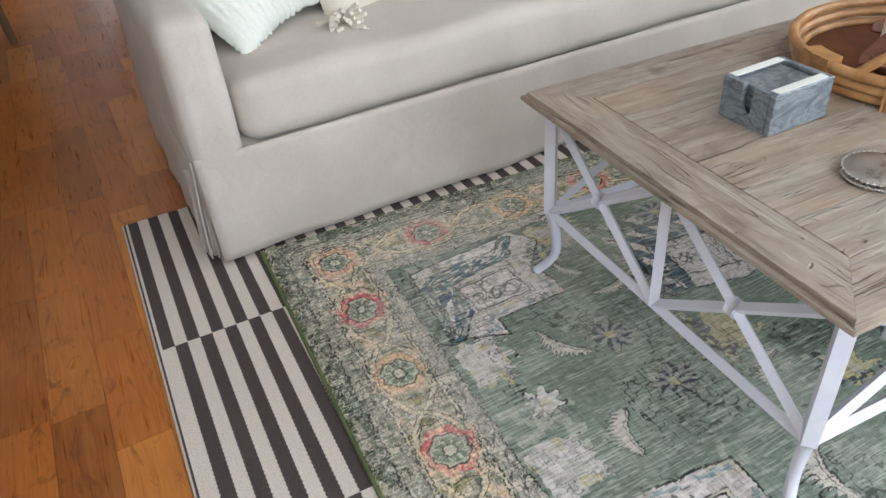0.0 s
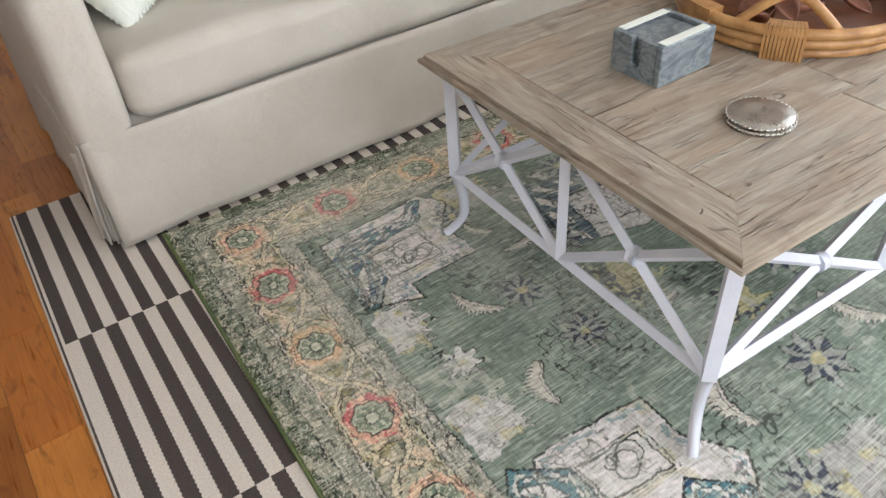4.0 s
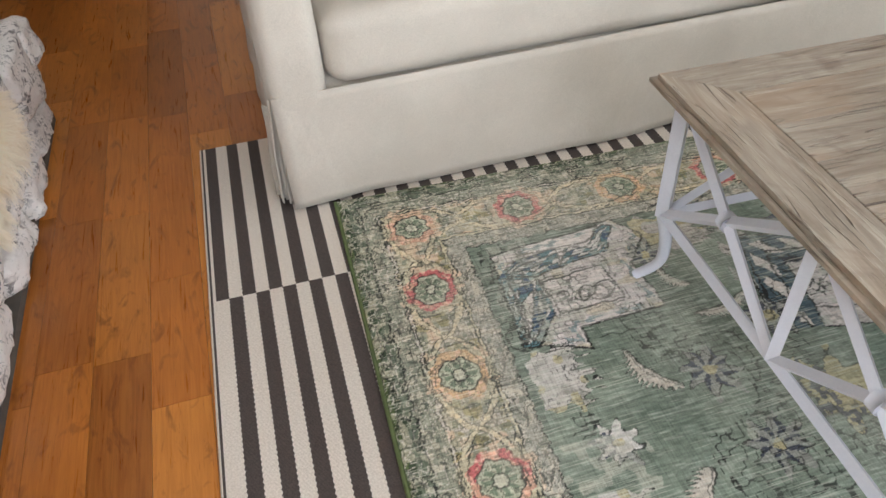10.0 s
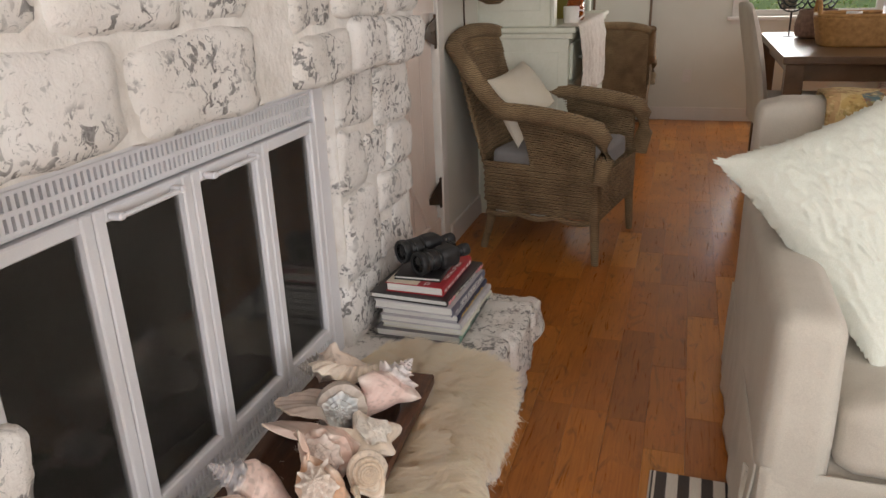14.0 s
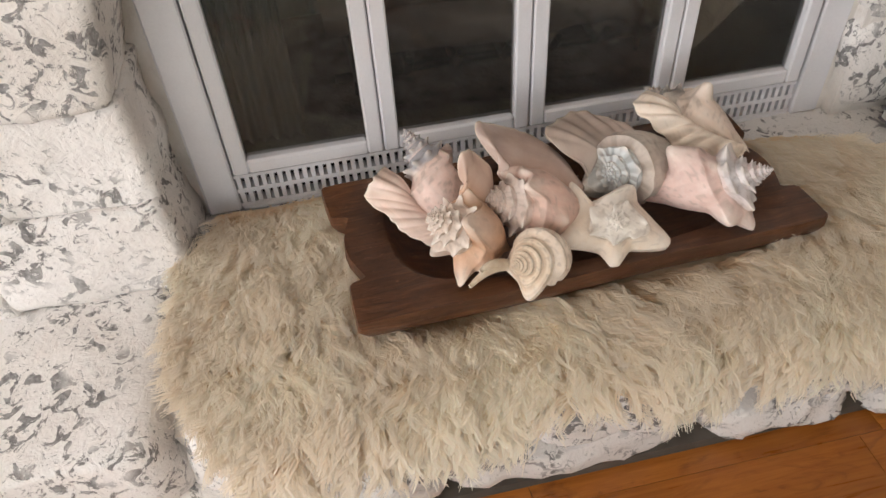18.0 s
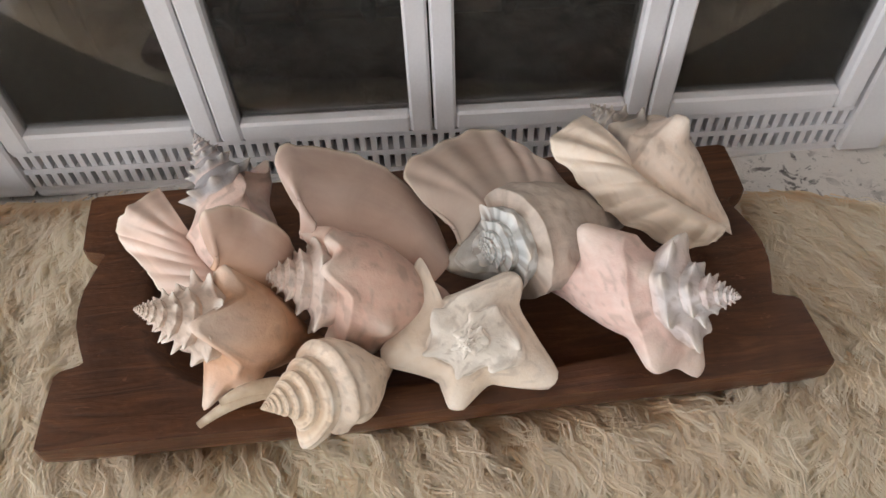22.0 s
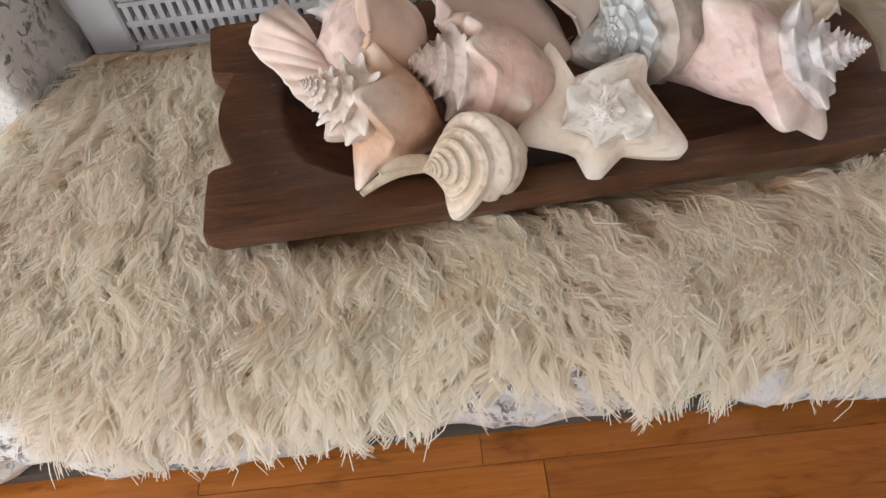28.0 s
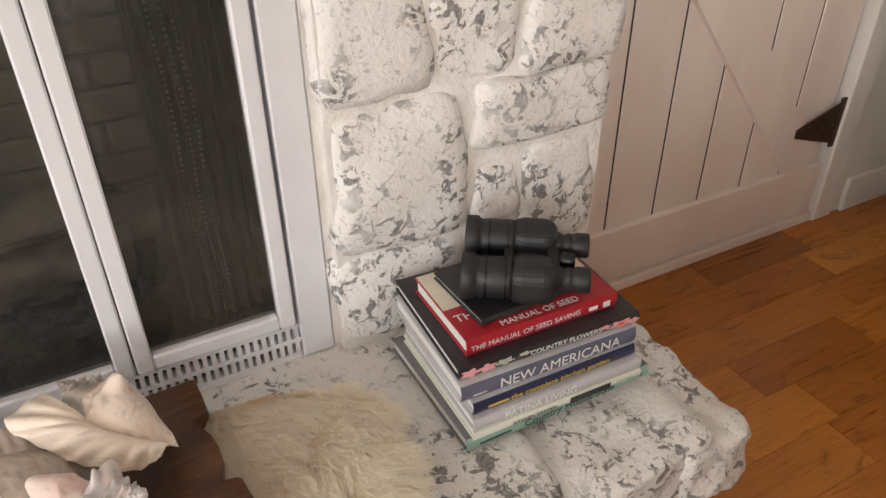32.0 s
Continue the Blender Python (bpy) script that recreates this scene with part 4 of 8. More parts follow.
        cu, cv = np.mean([p_[0] for p_ in inner]), np.mean([p_[1] for p_ in inner])
        ink_at(near([(cu + (x_ - cu) * 1.16, cv + (y_ - cv) * 1.16) for x_, y_ in inner], 0.0016) & (n2 > 0.35), 0.7)
        for q_ in scrolls:
            scroll(*q_)
        ink_at(near(outer, 0.0028) & (n2 > 0.2), 0.92)

    medallion([(0.285, 0.569), (0.296, 0.365), (0.300, 0.300), (0.356, 0.288), (0.537, 0.271), (0.596, 0.253), (0.650, 0.322), (0.588, 0.402), (0.598, 0.539), (0.412, 0.548), (0.413, 0.605), (0.343, 0.579)],
              [(0.382, 0.407), (0.523, 0.390), (0.529, 0.496), (0.388, 0.501)],
              [[(0.296, 0.365), (0.376, 0.387), (0.378, 0.496), (0.318, 0.574), (0.285, 0.569)], [(0.346, 0.331), (0.437, 0.311), (0.518, 0.313), (0.577, 0.266), (0.596, 0.274), (0.549, 0.354), (0.463, 0.367), (0.376, 0.387), (0.296, 0.365)]],
              [[(0.316, 0.457), (0.354, 0.422), (0.338, 0.482), (0.290, 0.561), (0.302, 0.508)], [(0.357, 0.288), (0.529, 0.273), (0.564, 0.267), (0.517, 0.327), (0.464, 0.321), (0.441, 0.363), (0.443, 0.314), (0.357, 0.310)]],
              [(0.456, 0.462, 0.026), (0.492, 0.462, 0.032), (0.405, 0.458, 0.016)])
    medallion([(0.342, 1.075), (0.414, 1.075), (0.594, 1.084), (0.591, 1.190), (0.657, 1.280), (0.614, 1.343), (0.565, 1.404), (0.346, 1.337), (0.292, 1.192)],
              [(0.390, 1.135), (0.532, 1.138), (0.533, 1.227), (0.397, 1.218)],
              [[(0.291, 1.068), (0.382, 1.131), (0.388, 1.212), (0.294, 1.221), (0.262, 1.110)], [(0.528, 1.253), (0.614, 1.336), (0.575, 1.384), (0.471, 1.317)]],
              [[(0.288, 1.112), (0.330, 1.130), (0.345, 1.170), (0.310, 1.165)]],
              [(0.478, 1.172, 0.040), (0.450, 1.160, 0.018)])
    star(0.95, 0.62, 0.2, 1)

    def patch(cu, cv, ru, rv, c, teeth):
        """A pale torn-edged leaf mass with scribbled shading."""
        du, dv = (Uw - cu) / ru, (Vw - cv) / rv
        saw = np.abs((dv * teeth * 0.5) % 1 - 0.35)
        edge = 0.55 + 0.75 * saw - 0.35 * dv ** 2 + 0.7 * (vnoise(U, V, 18, 0.022) - 0.5)
        lim = 0.95 + 0.5 * (vnoise(U, V, 24, 0.02) - 0.5)
        m = inf & (du < edge) & (du > -1.15) & (np.abs(dv) < lim)
        fill(m, c, 0.92)
        ink_at(inf & (np.abs(dv) < lim) & (np.abs(du - edge) < 0.035), 0.85)
        fill(m & (vnoise(U, V, 19, 0.018) > 0.68), sr(140, 142, 132), 0.5)
        ink_at(m & (np.abs(du - edge + 0.30) < 0.045) & (n2 > 0.35), 0.55)
        fill(m & (vnoise(U, V, 20, 0.028) > 0.70), sr(180, 172, 112), 0.6)
        ink_at(m & (np.abs(vnoise(U, V, 21, 0.010) - 0.5) < 0.05) & (n1 > 0.52), 0.6)

    patch(0.325, 0.675, 0.056, 0.072, sr(196, 194, 188), 7)
    patch(0.322, 0.985, 0.066, 0.066, sr(198, 196, 192), 7)
    patch(0.32, 1.40, 0.065, 0.07, sr(192, 190, 184), 6)
    patch(0.72, 0.36, 0.08, 0.06, sr(178, 174, 170), 6)
    patch(1.15, 0.80, 0.10, 0.09, sr(186, 182, 180), 6)
    patch(0.80, 1.46, 0.11, 0.08, sr(160, 158, 154), 6)

    def leaf(lu, lv, ang, ln, wd, c, teeth=7):
        """A slim curled leaf, smooth on one side and toothed on the other."""
        ca, sa = math.cos(ang), math.sin(ang)
        p, w = (Uw - lu) * ca + (Vw - lv) * sa, -(Uw - lu) * sa + (Vw - lv) * ca
        t = p / ln
        w = w - 0.5 * wd * np.cos(t * 2.2)
        half = wd * np.sqrt(np.clip(1 - t * t, 0, 1)) * np.where(w > 0, 0.45 + 0.9 * np.abs((t * teeth) % 1 - 0.2), 0.45)
        m = (np.abs(t) < 1) & (np.abs(w) < half)
        fill(m, c, 0.9)
        ink_at((np.abs(t) < 1) & (np.abs(np.abs(w) - half) < 0.0026), 0.75)
        ink_at(m & (np.abs(w + 0.3 * half) < 0.0016), 0.6)
    lf = sr(198, 192, 180)
    for lu, lv, ang, ln, wd in ((0.478, 0.708, 1.05, 0.066, 0.026), (0.453, 0.973, 1.98, 0.058, 0.03), (0.70, 1.22, 1.8, 0.07, 0.034), (0.70, 0.60, -0.2, 0.07, 0.022), (0.80, 0.99, 2.4, 0.06, 0.024), (1.1, 1.22, 1.2, 0.08, 0.03), (1.25, 0.62, 0.4, 0.08, 0.03), (0.64, 0.50, 1.0, 0.04, 0.02)):
        leaf(lu, lv, ang, ln, wd, lf)
    # small flowers: navy petals with pale gaps and a yellow heart
    for fu, fv, c, rad in ((0.352, 0.835, sr(214, 212, 208), 0.036), (0.585, 0.741, navy, 0.046), (0.612, 0.918, navy, 0.046), (0.785, 0.857, gold, 0.07), (0.915, 1.255, navy, 0.06), (0.93, 1.06, gold, 0.05), (0.62, 0.42, navy, 0.04), (0.77, 0.66, navy, 0.05), (1.12, 1.02, navy, 0.05), (0.66, 1.42, navy, 0.05), (0.98, 0.42, navy, 0.05)):
        du, dv = Uw - fu, Vw - fv
        r, a = np.hypot(du, dv), np.arctan2(dv, du)
        pet = r * (1 + 0.25 * np.cos(8 * a + 0.4) + 0.3 * (n1 - 0.5))
        m = (pet < rad) & inf
        fill(m, c if c is not navy else sr(150, 152, 146), 0.85)
        on = np.cos(8 * a + 1.2) > 0.1
        if c is navy:
            fill(m & on & (r > rad * 0.3), navy, 0.85)
        else:
            fill(m & ((du + dv * 0.3 < -0.2 * rad) | (dv > 0.55 * rad)) & (n2 > 0.42), navy, 0.85)
        fill((r < rad * 0.26) & inf, gold, 0.85)
        ink_at((np.abs(pet - rad) < 0.0024) & inf & (n1 > 0.35), 0.7)
    # thin straight outlines between field and motifs, and faded scribble
    ink_at(inf & (np.abs(Vw - 0.585 - 0.02 * np.sign(np.sin(Uw * 30))) < 0.0016) & (Uw > 0.40) & (Uw < 0.55), 0.6)
    ink_at(inf & (vnoise(U, V, 30, 0.11) > 0.64) & (np.abs(vnoise(U, V, 31, 0.014) - 0.5) < 0.06), 0.7)
    fill(inf & (vnoise(U, V, 32, 0.12) > 0.70) & (vnoise(U, V, 33, 0.02) > 0.6), sr(176, 178, 164), 0.6)
    wear = 0.62 + 0.7 * vnoise(U, V, 40, 0.04)
    k = np.clip(line * wear, 0, 0.95)[..., None]
    col[:] = col * (1 - k) + dark * k
    fade = np.clip((vnoise(U, V, 41, 0.2) - 0.52) * 0.7, 0, 0.25)[..., None]
    col[:] = col * (1 - fade) + sr(182, 182, 170) * fade
    # the wool has yellowed with age
    col[:] = col * [1.02, 0.985, 0.97]
    # the print keeps its contrast where it is not worn
    lum = col.mean(-1, keepdims=True)
    want = np.clip(lum.mean() + (lum - lum.mean()) * 1.22, 0.02, 1)
    col[:] = np.clip((lum + (col - lum) * 0.92) * want / lum, 0.01, 1)
    # threads of the pile run across the rug
    thread = vnoise(U * 0.22, V, 16, 0.0032) - 0.5
    spk = np.random.RandomState(5).rand(*U.shape) - 0.5
    col[:] = np.clip(col * (1 + 0.52 * thread + 0.26 * spk)[..., None], 0, 1)
    light = np.clip((vnoise(U * 0.16, V, 17, 0.004) - 0.69) * 3, 0, 0.5)[..., None] * inf[..., None]
    col[:] = col * (1 - light) + sr(186, 192, 178) * light
    z = 0.0155 + 0.0012 * (n2 - 0.5)
    z[0, :], z[:, 0] = 0.009, 0.009
    v = np.stack([1.141 - 0.04 * V + U, 0.737 - V - 0.06 * U, z], -1).reshape(-1, 3)
    me = npmesh("vintage_rug", v, grid_faces(len(xs), len(ys))[:, ::-1], True, col.reshape(-1, 3))
    ob = put("vintage_rug", me, RUG)
    tagged(ob, "faded green oriental patterned rug with rosette border, over the striped rug", "rug")
    edge = [(1.138 - 0.04 * t, 0.737 - t, 0.012) for t in np.linspace(0, 2.1, 40)]
    tube("binding", edge, 0.0045, simple("green_binding", lin(84, 96, 58), lin(104, 116, 74), 40, 0.9), ob, 6, label="green stitched edge")


vintage_rug()


# ---- coffee table ----
def coffee_table():
    t = empty("coffee_table", "weathered grey wood coffee table with white crossed iron legs", "table", at=(1.629, -0.551, 0), rz=-2.9)
    W, L, Z = 0.832, 1.45, 0.4948
    th = 0.028
    def plank(name, pts, label=""):
        bm = bmesh.new()
        vs = [bm.verts.new((x, y, Z)) for x, y in pts]
        f = bm.faces.new(vs)
        r = bmesh.ops.extrude_face_region(bm, geom=[f])
        for v in r["geom"]:
            if isinstance(v, bmesh.types.BMVert):
                v.co.z -= th
        bmesh.ops.recalc_face_normals(bm, faces=bm.faces[:])
        end = [e for e in bm.edges if all(min(abs(q.co.x), abs(q.co.x - L)) < 0.001 for q in e.verts) and abs(e.verts[0].co.z - e.verts[1].co.z) < 0.001]
        bmesh.ops.bevel(bm, geom=end, offset=0.010, segments=4, affect="EDGES")
        return part(name, bm, GREYWOOD, t)
    b, g = 0.105, 0.0004
    plank("border_board", [(0, 0), (b - g, b - g), (b - g, W - b + g), (0, W)])
    # boards run along their own length: build along y and turn the long ones
    def turned(name, u0, u1, v0, v1, mitre=0):
        bm = bmesh.new()
        # local y is the length; placed so that it runs along the table's x
        pts = [(v0, u0), (v1, u0 + mitre), (v1, u1 - mitre), (v0, u1)]
        vs = [bm.verts.new((x, -y, 0)) for x, y in pts]
        f = bm.faces.new(vs)
        r = bmesh.ops.extrude_face_region(bm, geom=[f])
        for v in r["geom"]:
            if isinstance(v, bmesh.types.BMVert):
                v.co.z -= th
        bmesh.ops.recalc_face_normals(bm, faces=bm.faces[:])
        if mitre:
            end = [e for e in bm.edges if all(abs(q.co.x - v0) < 0.001 for q in e.verts) and abs(e.verts[0].co.z - e.verts[1].co.z) < 0.001]
            bmesh.ops.bevel(bm, geom=end, offset=0.010, segments=4, affect="EDGES")
        else:
            bmesh.ops.bevel(bm, geom=bm.edges[:], offset=0.0012, segments=1, affect="EDGES")
        o = part(name, bm, GREYWOOD, t)
        o.matrix_basis = pose(0, 0, Z, 0, 0, 90)
        return o
    turned("border_board", 0 + g, L - g, 0, b, b)
    turned("border_board", 0 + g, L - g, W, W - b, b)
    # inner field in parquet blocks of boards
    y0, y1 = b, W - b
    n = 6
    wv = (y1 - y0) / n
    for i in range(n):
        for (u0, u1) in ((b + 0.002, 0.50 + 0.04 * (i % 3)), (0.502 + 0.04 * (i % 3), 0.98 - 0.03 * (i % 2)), (0.982 - 0.03 * (i % 2), L - b)):
            turned("board", u0, u1, y0 + i * wv + g, y0 + (i + 1) * wv - g)
    plank("border_board", [(L - b + g, b - g), (L, 0), (L, W), (L - b + g, W - b + g)])
    # iron frame
    x0, x1, ya, yb, zt, zb = 0.047, L - 0.047, 0.040, W - 0.048, Z - th, 0.205
    def bar(p, q, w=0.011, name="brace"):
        v, f, caps = tube_np([p, q], w * 1.25, 4)
        put(name, npmesh(name, v, tri_split(np.vstack([f, caps])), False), IRON, t)
    for (cx, sx) in ((x0, -1), (x1, 1)):
        for (cy, sy) in ((ya, -1), (yb, 1)):
            bar((cx, cy, zt), (cx, cy, zb), 0.0135, "leg")
            foot = []
            for k in np.linspace(0, 1, 12):
                o = -0.012 * math.sin(k * math.pi) + 0.10 * max(0, k - 0.66) ** 1.4
                foot.append((cx + sx * o, cy + sy * o, zb + 0.004 - k * (zb - 0.024)))
            tube("foot", foot, np.linspace(0.0135, 0.0105, 12), IRON, t, 6)
    def bays(fixed, lo, hi, n_, along):
        pt = (lambda s_, z_: (fixed, s_, z_)) if along == "y" else (lambda s_, z_: (s_, fixed, z_))
        st = np.linspace(lo, hi, n_ + 1)
        bar(pt(lo, zb), pt(hi, zb), 0.0095, "rail")
        for i in range(n_):
            bar(pt(st[i], zt), pt(st[i + 1], zb), 0.0085)
            bar(pt(st[i], zb), pt(st[i + 1], zt), 0.0085)
            m_ = pt((st[i] + st[i + 1]) / 2, (zt + zb) / 2)
            v, f, caps = tube_np([np.array(m_) - (0.0, 0.009, 0) if along == "y" else np.array(m_) - (0.009, 0, 0), np.array(m_) + (0.0, 0.009, 0) if along == "y" else np.array(m_) + (0.009, 0, 0)], 0.017, 12)
            put("tie_ring", npmesh("tie_ring", v, tri_split(np.vstack([f, caps]))), IRON, t)
            if 0 < i:
                bar(pt(st[i], zt), pt(st[i], zb), 0.0105, "post")
    bays(x0, ya, yb, 2, "y")
    bays(x1, ya, yb, 2, "y")
    bays(ya, x0, x1, 3, "x")
    bays(yb, x0, x1, 3, "x")


coffee_table()


# ---- things on the coffee table ----
def marble():
    n = Nodes("grey_marble")
    v = n.coords()
    a = n.noise(n.coords((0.6, 0.6, 1.4)), 24, 6, 0.65, 1.8)
    c = n.ramp(a, [(0.3, lin(80, 88, 94)), (0.46, lin(110, 118, 124)), (0.55, lin(140, 147, 148)), (0.62, lin(98, 107, 114)), (0.8, lin(128, 136, 140))])
    return n.done(c, 0.3)


MARBLE = marble()
bx = empty("coaster_box", "grey marble coaster holder with pale coasters, on the coffee table", "coaster holder")
bx.matrix_world = pose(1.914, -0.148, 0.4952, 0, 0, 0) @ Matrix.Diagonal((0.88, 0.80, 0.96, 1))
part("side", rounded(0.002, (0.0, 0.165, 0.0, 0.016, 0, 0.082), seg=1), MARBLE, bx)
part("side", rounded(0.002, (0.0, 0.165, 0.134, 0.15, 0, 0.082), seg=1), MARBLE, bx)
part("base", rounded(0.002, (0.016, 0.15, 0.016, 0.134, 0, 0.012), seg=1), MARBLE, bx)
bm = bmesh.new()
rim = [(0.0165, 0.0), (0.1335, 0.0), (0.1335, 0.082), (0.090, 0.082)] + [(0.075 + 0.015 * math.cos(q), 0.036 + 0.015 * math.sin(q)) for q in np.linspace(0, -math.pi, 15)] + [(0.060, 0.082), (0.0165, 0.082)]
face = bm.faces.new([bm.verts.new((0.0, y, q)) for y, q in rim])
for q in bmesh.ops.extrude_face_region(bm, geom=[face])["geom"]:
    if isinstance(q, bmesh.types.BMVert):
        q.co.x += 0.014
bmesh.ops.recalc_face_normals(bm, faces=bm.faces[:])
part("front", bm, MARBLE, bx, "marble front with a rounded finger slot")
part("front", rounded(0.002, (0.15, 0.164, 0.0165, 0.1335, 0, 0.082), seg=1), MARBLE, bx)
cst = empty("coaster_stack", "stack of grey marble coasters in the holder", "coasters")
for i in range(6):
    part("coaster", rounded(0.002, (0.018, 0.146, 0.018, 0.132, 0.0125 + i * 0.0105, 0.0225 + i * 0.0105), seg=1), MARBLE, cst)
cst.matrix_world = bx.matrix_world.copy()
for yy in (0.002, 0.122):
    part("felt_strip", boxes((0.012, 0.15, yy + 0.002, yy + 0.024, 0.0822, 0.0835)), WHITEF, bx, "pale felt strip")

SILVER = simple("hammered_silver", lin(176, 172, 164), lin(206, 202, 196), 30, 0.28, 0.6, 80, 0.9)
dish = empty("silver_coasters", "two hammered silver coasters with beaded rims on the table", "coaster", at=(1.955, -0.335, 0.4955))
for i in range(2):
    ang = np.linspace(0, 2 * np.pi, 40, endpoint=False)
    o = np.array((0.004 * i, 0.003 * i, 0))
    lathe("plate", [(0.0, 0.002 + 0.006 * i), (0.054, 0.002 + 0.006 * i), (0.057, 0.003 + 0.006 * i), (0.054, 0.0055 + 0.006 * i), (0.03, 0.005 + 0.006 * i), (0.0, 0.0048 + 0.006 * i)], SILVER, dish, 40, tuple(o))
    bm = bmesh.new()
    for a in ang:
        bmesh.ops.create_icosphere(bm, subdivisions=1, radius=0.0027, matrix=Matrix.Translation((0.056 * math.cos(a) + o[0], 0.056 * math.sin(a) + o[1], 0.004 + 0.006 * i)))
    part("beaded_rim", bm, SILVER, dish, soft=True)

tray = empty("rattan_tray", "round honey rattan tray with wrapped handles on the coffee table", "tray", at=(2.38, -0.10, 0.495))
a = np.linspace(0, 2 * np.pi, 64, endpoint=False)
for i, (r, z) in enumerate(((0.226, 0.0112), (0.234, 0.032), (0.240, 0.053))):
    tube("hoop", np.stack([r * np.cos(a), r * np.sin(a), np.full(64, z)], -1), 0.0108, RATTAN, tray, 8, True)
lathe("base", [(0.0, 0.004), (0.22, 0.004), (0.22, 0.010), (0.0, 0.010)], simple("dark_rattan_base", lin(96, 56, 34), lin(130, 80, 50), 20, 0.6), tray, 40)
for ang in (-2.62, 0.52, 2.9):
    ca, sa = math.cos(ang), math.sin(ang)
    for k in range(11):
        bm = bmesh.new()
        th_ = ang + (k - 5) * 0.028
        bmesh.ops.create_cube(bm, size=1, matrix=Matrix.Translation((0.232 * math.cos(th_), 0.232 * math.sin(th_), 0.0335)) @ Matrix.Rotation(th_, 4, "Z") @ Matrix.Diagonal((0.036, 0.0056, 0.066, 1)))
        part("wrap", bm, RATTAN, tray, "wound cane binding")
for ang in (-2.62, 0.52):
    hp = []
    for k in np.linspace(0, 1, 20):
        q = ang + (k - 0.5) * 0.8
        hp.append(((0.235 - 0.03 * math.sin(k * math.pi)) * math.cos(q), (0.235 - 0.03 * math.sin(k * math.pi)) * math.sin(q), 0.053 + 0.06 * math.sin(k * math.pi)))
    tube("handle", hp, 0.010, RATTAN, tray, 8)
# a candle and dried brown pods in the tray
cn = empty("candle", "white pillar candle standing in the rattan tray", "candle", at=(2.38, -0.06, 0.505))
lathe("wax", [(0.0, 0.0), (0.042, 0.0), (0.043, 0.004), (0.043, 0.12), (0.038, 0.124), (0.0, 0.120)], simple("wax", lin(226, 220, 208), lin(236, 231, 220), 10, 0.5, 0.02), cn, 28)
tube("wick", [(0, 0, 0.119), (0.001, 0, 0.132)], 0.0012, BLACK, cn, 5)
POD = simple("dried_leaf", lin(96, 58, 44), lin(140, 92, 70), 25, 0.6, 0.3, 120)
rs = np.random.RandomState(4)
for i in range(12):
    ang, r = rs.rand() * 6.28, 0.09 + 0.08 * rs.rand()
    u, v = np.meshgrid(np.linspace(-1, 1, 12), np.linspace(-1, 1, 8), indexing="ij")
    w = np.sqrt(np.clip(1 - u * u, 0, 1))
    pv = np.stack([u * 0.055, v * w * 0.026, 0.018 * v * v * w + 0.012 * np.sin(u * 2.5 + i)], -1).reshape(-1, 3)
    pod = put("dried_leaf", npmesh("dried_leaf", pv, grid_faces(12, 8)), POD)
    sol = pod.modifiers.new("thick", "SOLIDIFY")
    sol.thickness = 0.0025
    pod.matrix_world = pose(2.38 + r * math.cos(ang), -0.10 + r * math.sin(ang), 0.532 + 0.02 * rs.rand(), rs.uniform(-25, 25), rs.uniform(-20, 20), rs.rand() * 360)
    tagged(pod, "curled dry brown leaf lying in the tray", "dried leaf", "leaves in the tray")
jar = empty("glass_jar", "small clear glass jar in the rattan tray", "jar", at=(2.53, -0.16, 0.505))
lathe("bowl", [(0.0, 0.0), (0.035, 0.0), (0.04, 0.01), (0.042, 0.06), (0.034, 0.075), (0.036, 0.08), (0.033, 0.08), (0.031, 0.074), (0.039, 0.058), (0.036, 0.012), (0.0, 0.006)], CGLASS, jar, 28)
lathe("lid", [(0.0, 0.088), (0.02, 0.087), (0.037, 0.082), (0.037, 0.078), (0.0, 0.079)], SILVER, jar, 28)


# ---- sofa ----
def cushion_np(w, d, h, p=4.0, n=26, crown=0.12, seed=0, wob=0.006):
    """A soft block w x d x h centred at the origin."""
    t = np.linspace(-1, 1, n)
    a_, b_ = np.meshgrid(t, t, indexing="ij")
    one = np.ones_like(a_)
    vs, fs, k = [], [], 0
    for q in ((one, a_, b_), (-one, b_, a_), (b_, one, a_), (a_, -one, b_), (a_, b_, one), (b_, a_, -one)):
        vs.append(np.stack(q, -1).reshape(-1, 3))
        fs.append(grid_faces(n, n) + k)
        k += n * n
    v, f = np.vstack(vs), np.vstack(fs)
    dims = np.array([w, d, h]) / 2
    # round in absolute units so that long blocks keep even corners
    r = min(dims) * 0.55
    core = np.clip(v * dims, -(dims - r), dims - r)
    off = v * dims - core
    ln = np.linalg.norm(off, axis=1, keepdims=True) + 1e-9
    mx = np.abs(off).max(1, keepdims=True)
    v = core + off / ln * mx
    u, s = v[:, 0] / dims[0], v[:, 1] / dims[1]
    v[:, 2] += crown * h * np.sign(v[:, 2]) * (1 - u ** 2) * (1 - s ** 2) * 0.6
    for i, q in enumerate(v):
        s_ = Vector(q * 4 + seed * 7.3)
        m_ = noise.noise_vector(s_) * wob
        v[i] += (m_.x, m_.y, m_.z)
    return weld(v, f)


def soft(name, w, d, h, mat, parent, at, rx=0, ry=0, rz=0, crown=0.12, seed=0, wob=0.006, label="", n=26):
    v, f = cushion_np(w, d, h, 4, n, crown, seed, wob)
    ob = put(name, npmesh(name, v, f), mat, parent, label)
    ob.matrix_basis = pose(*at, rx, ry, rz)
    return ob


sofa = empty("sofa", "large sofa with loose beige linen slipcover and skirt", "sofa")
SX0, SX1, SY0, SY1 = 1.035, 3.50, 0.752, 1.76
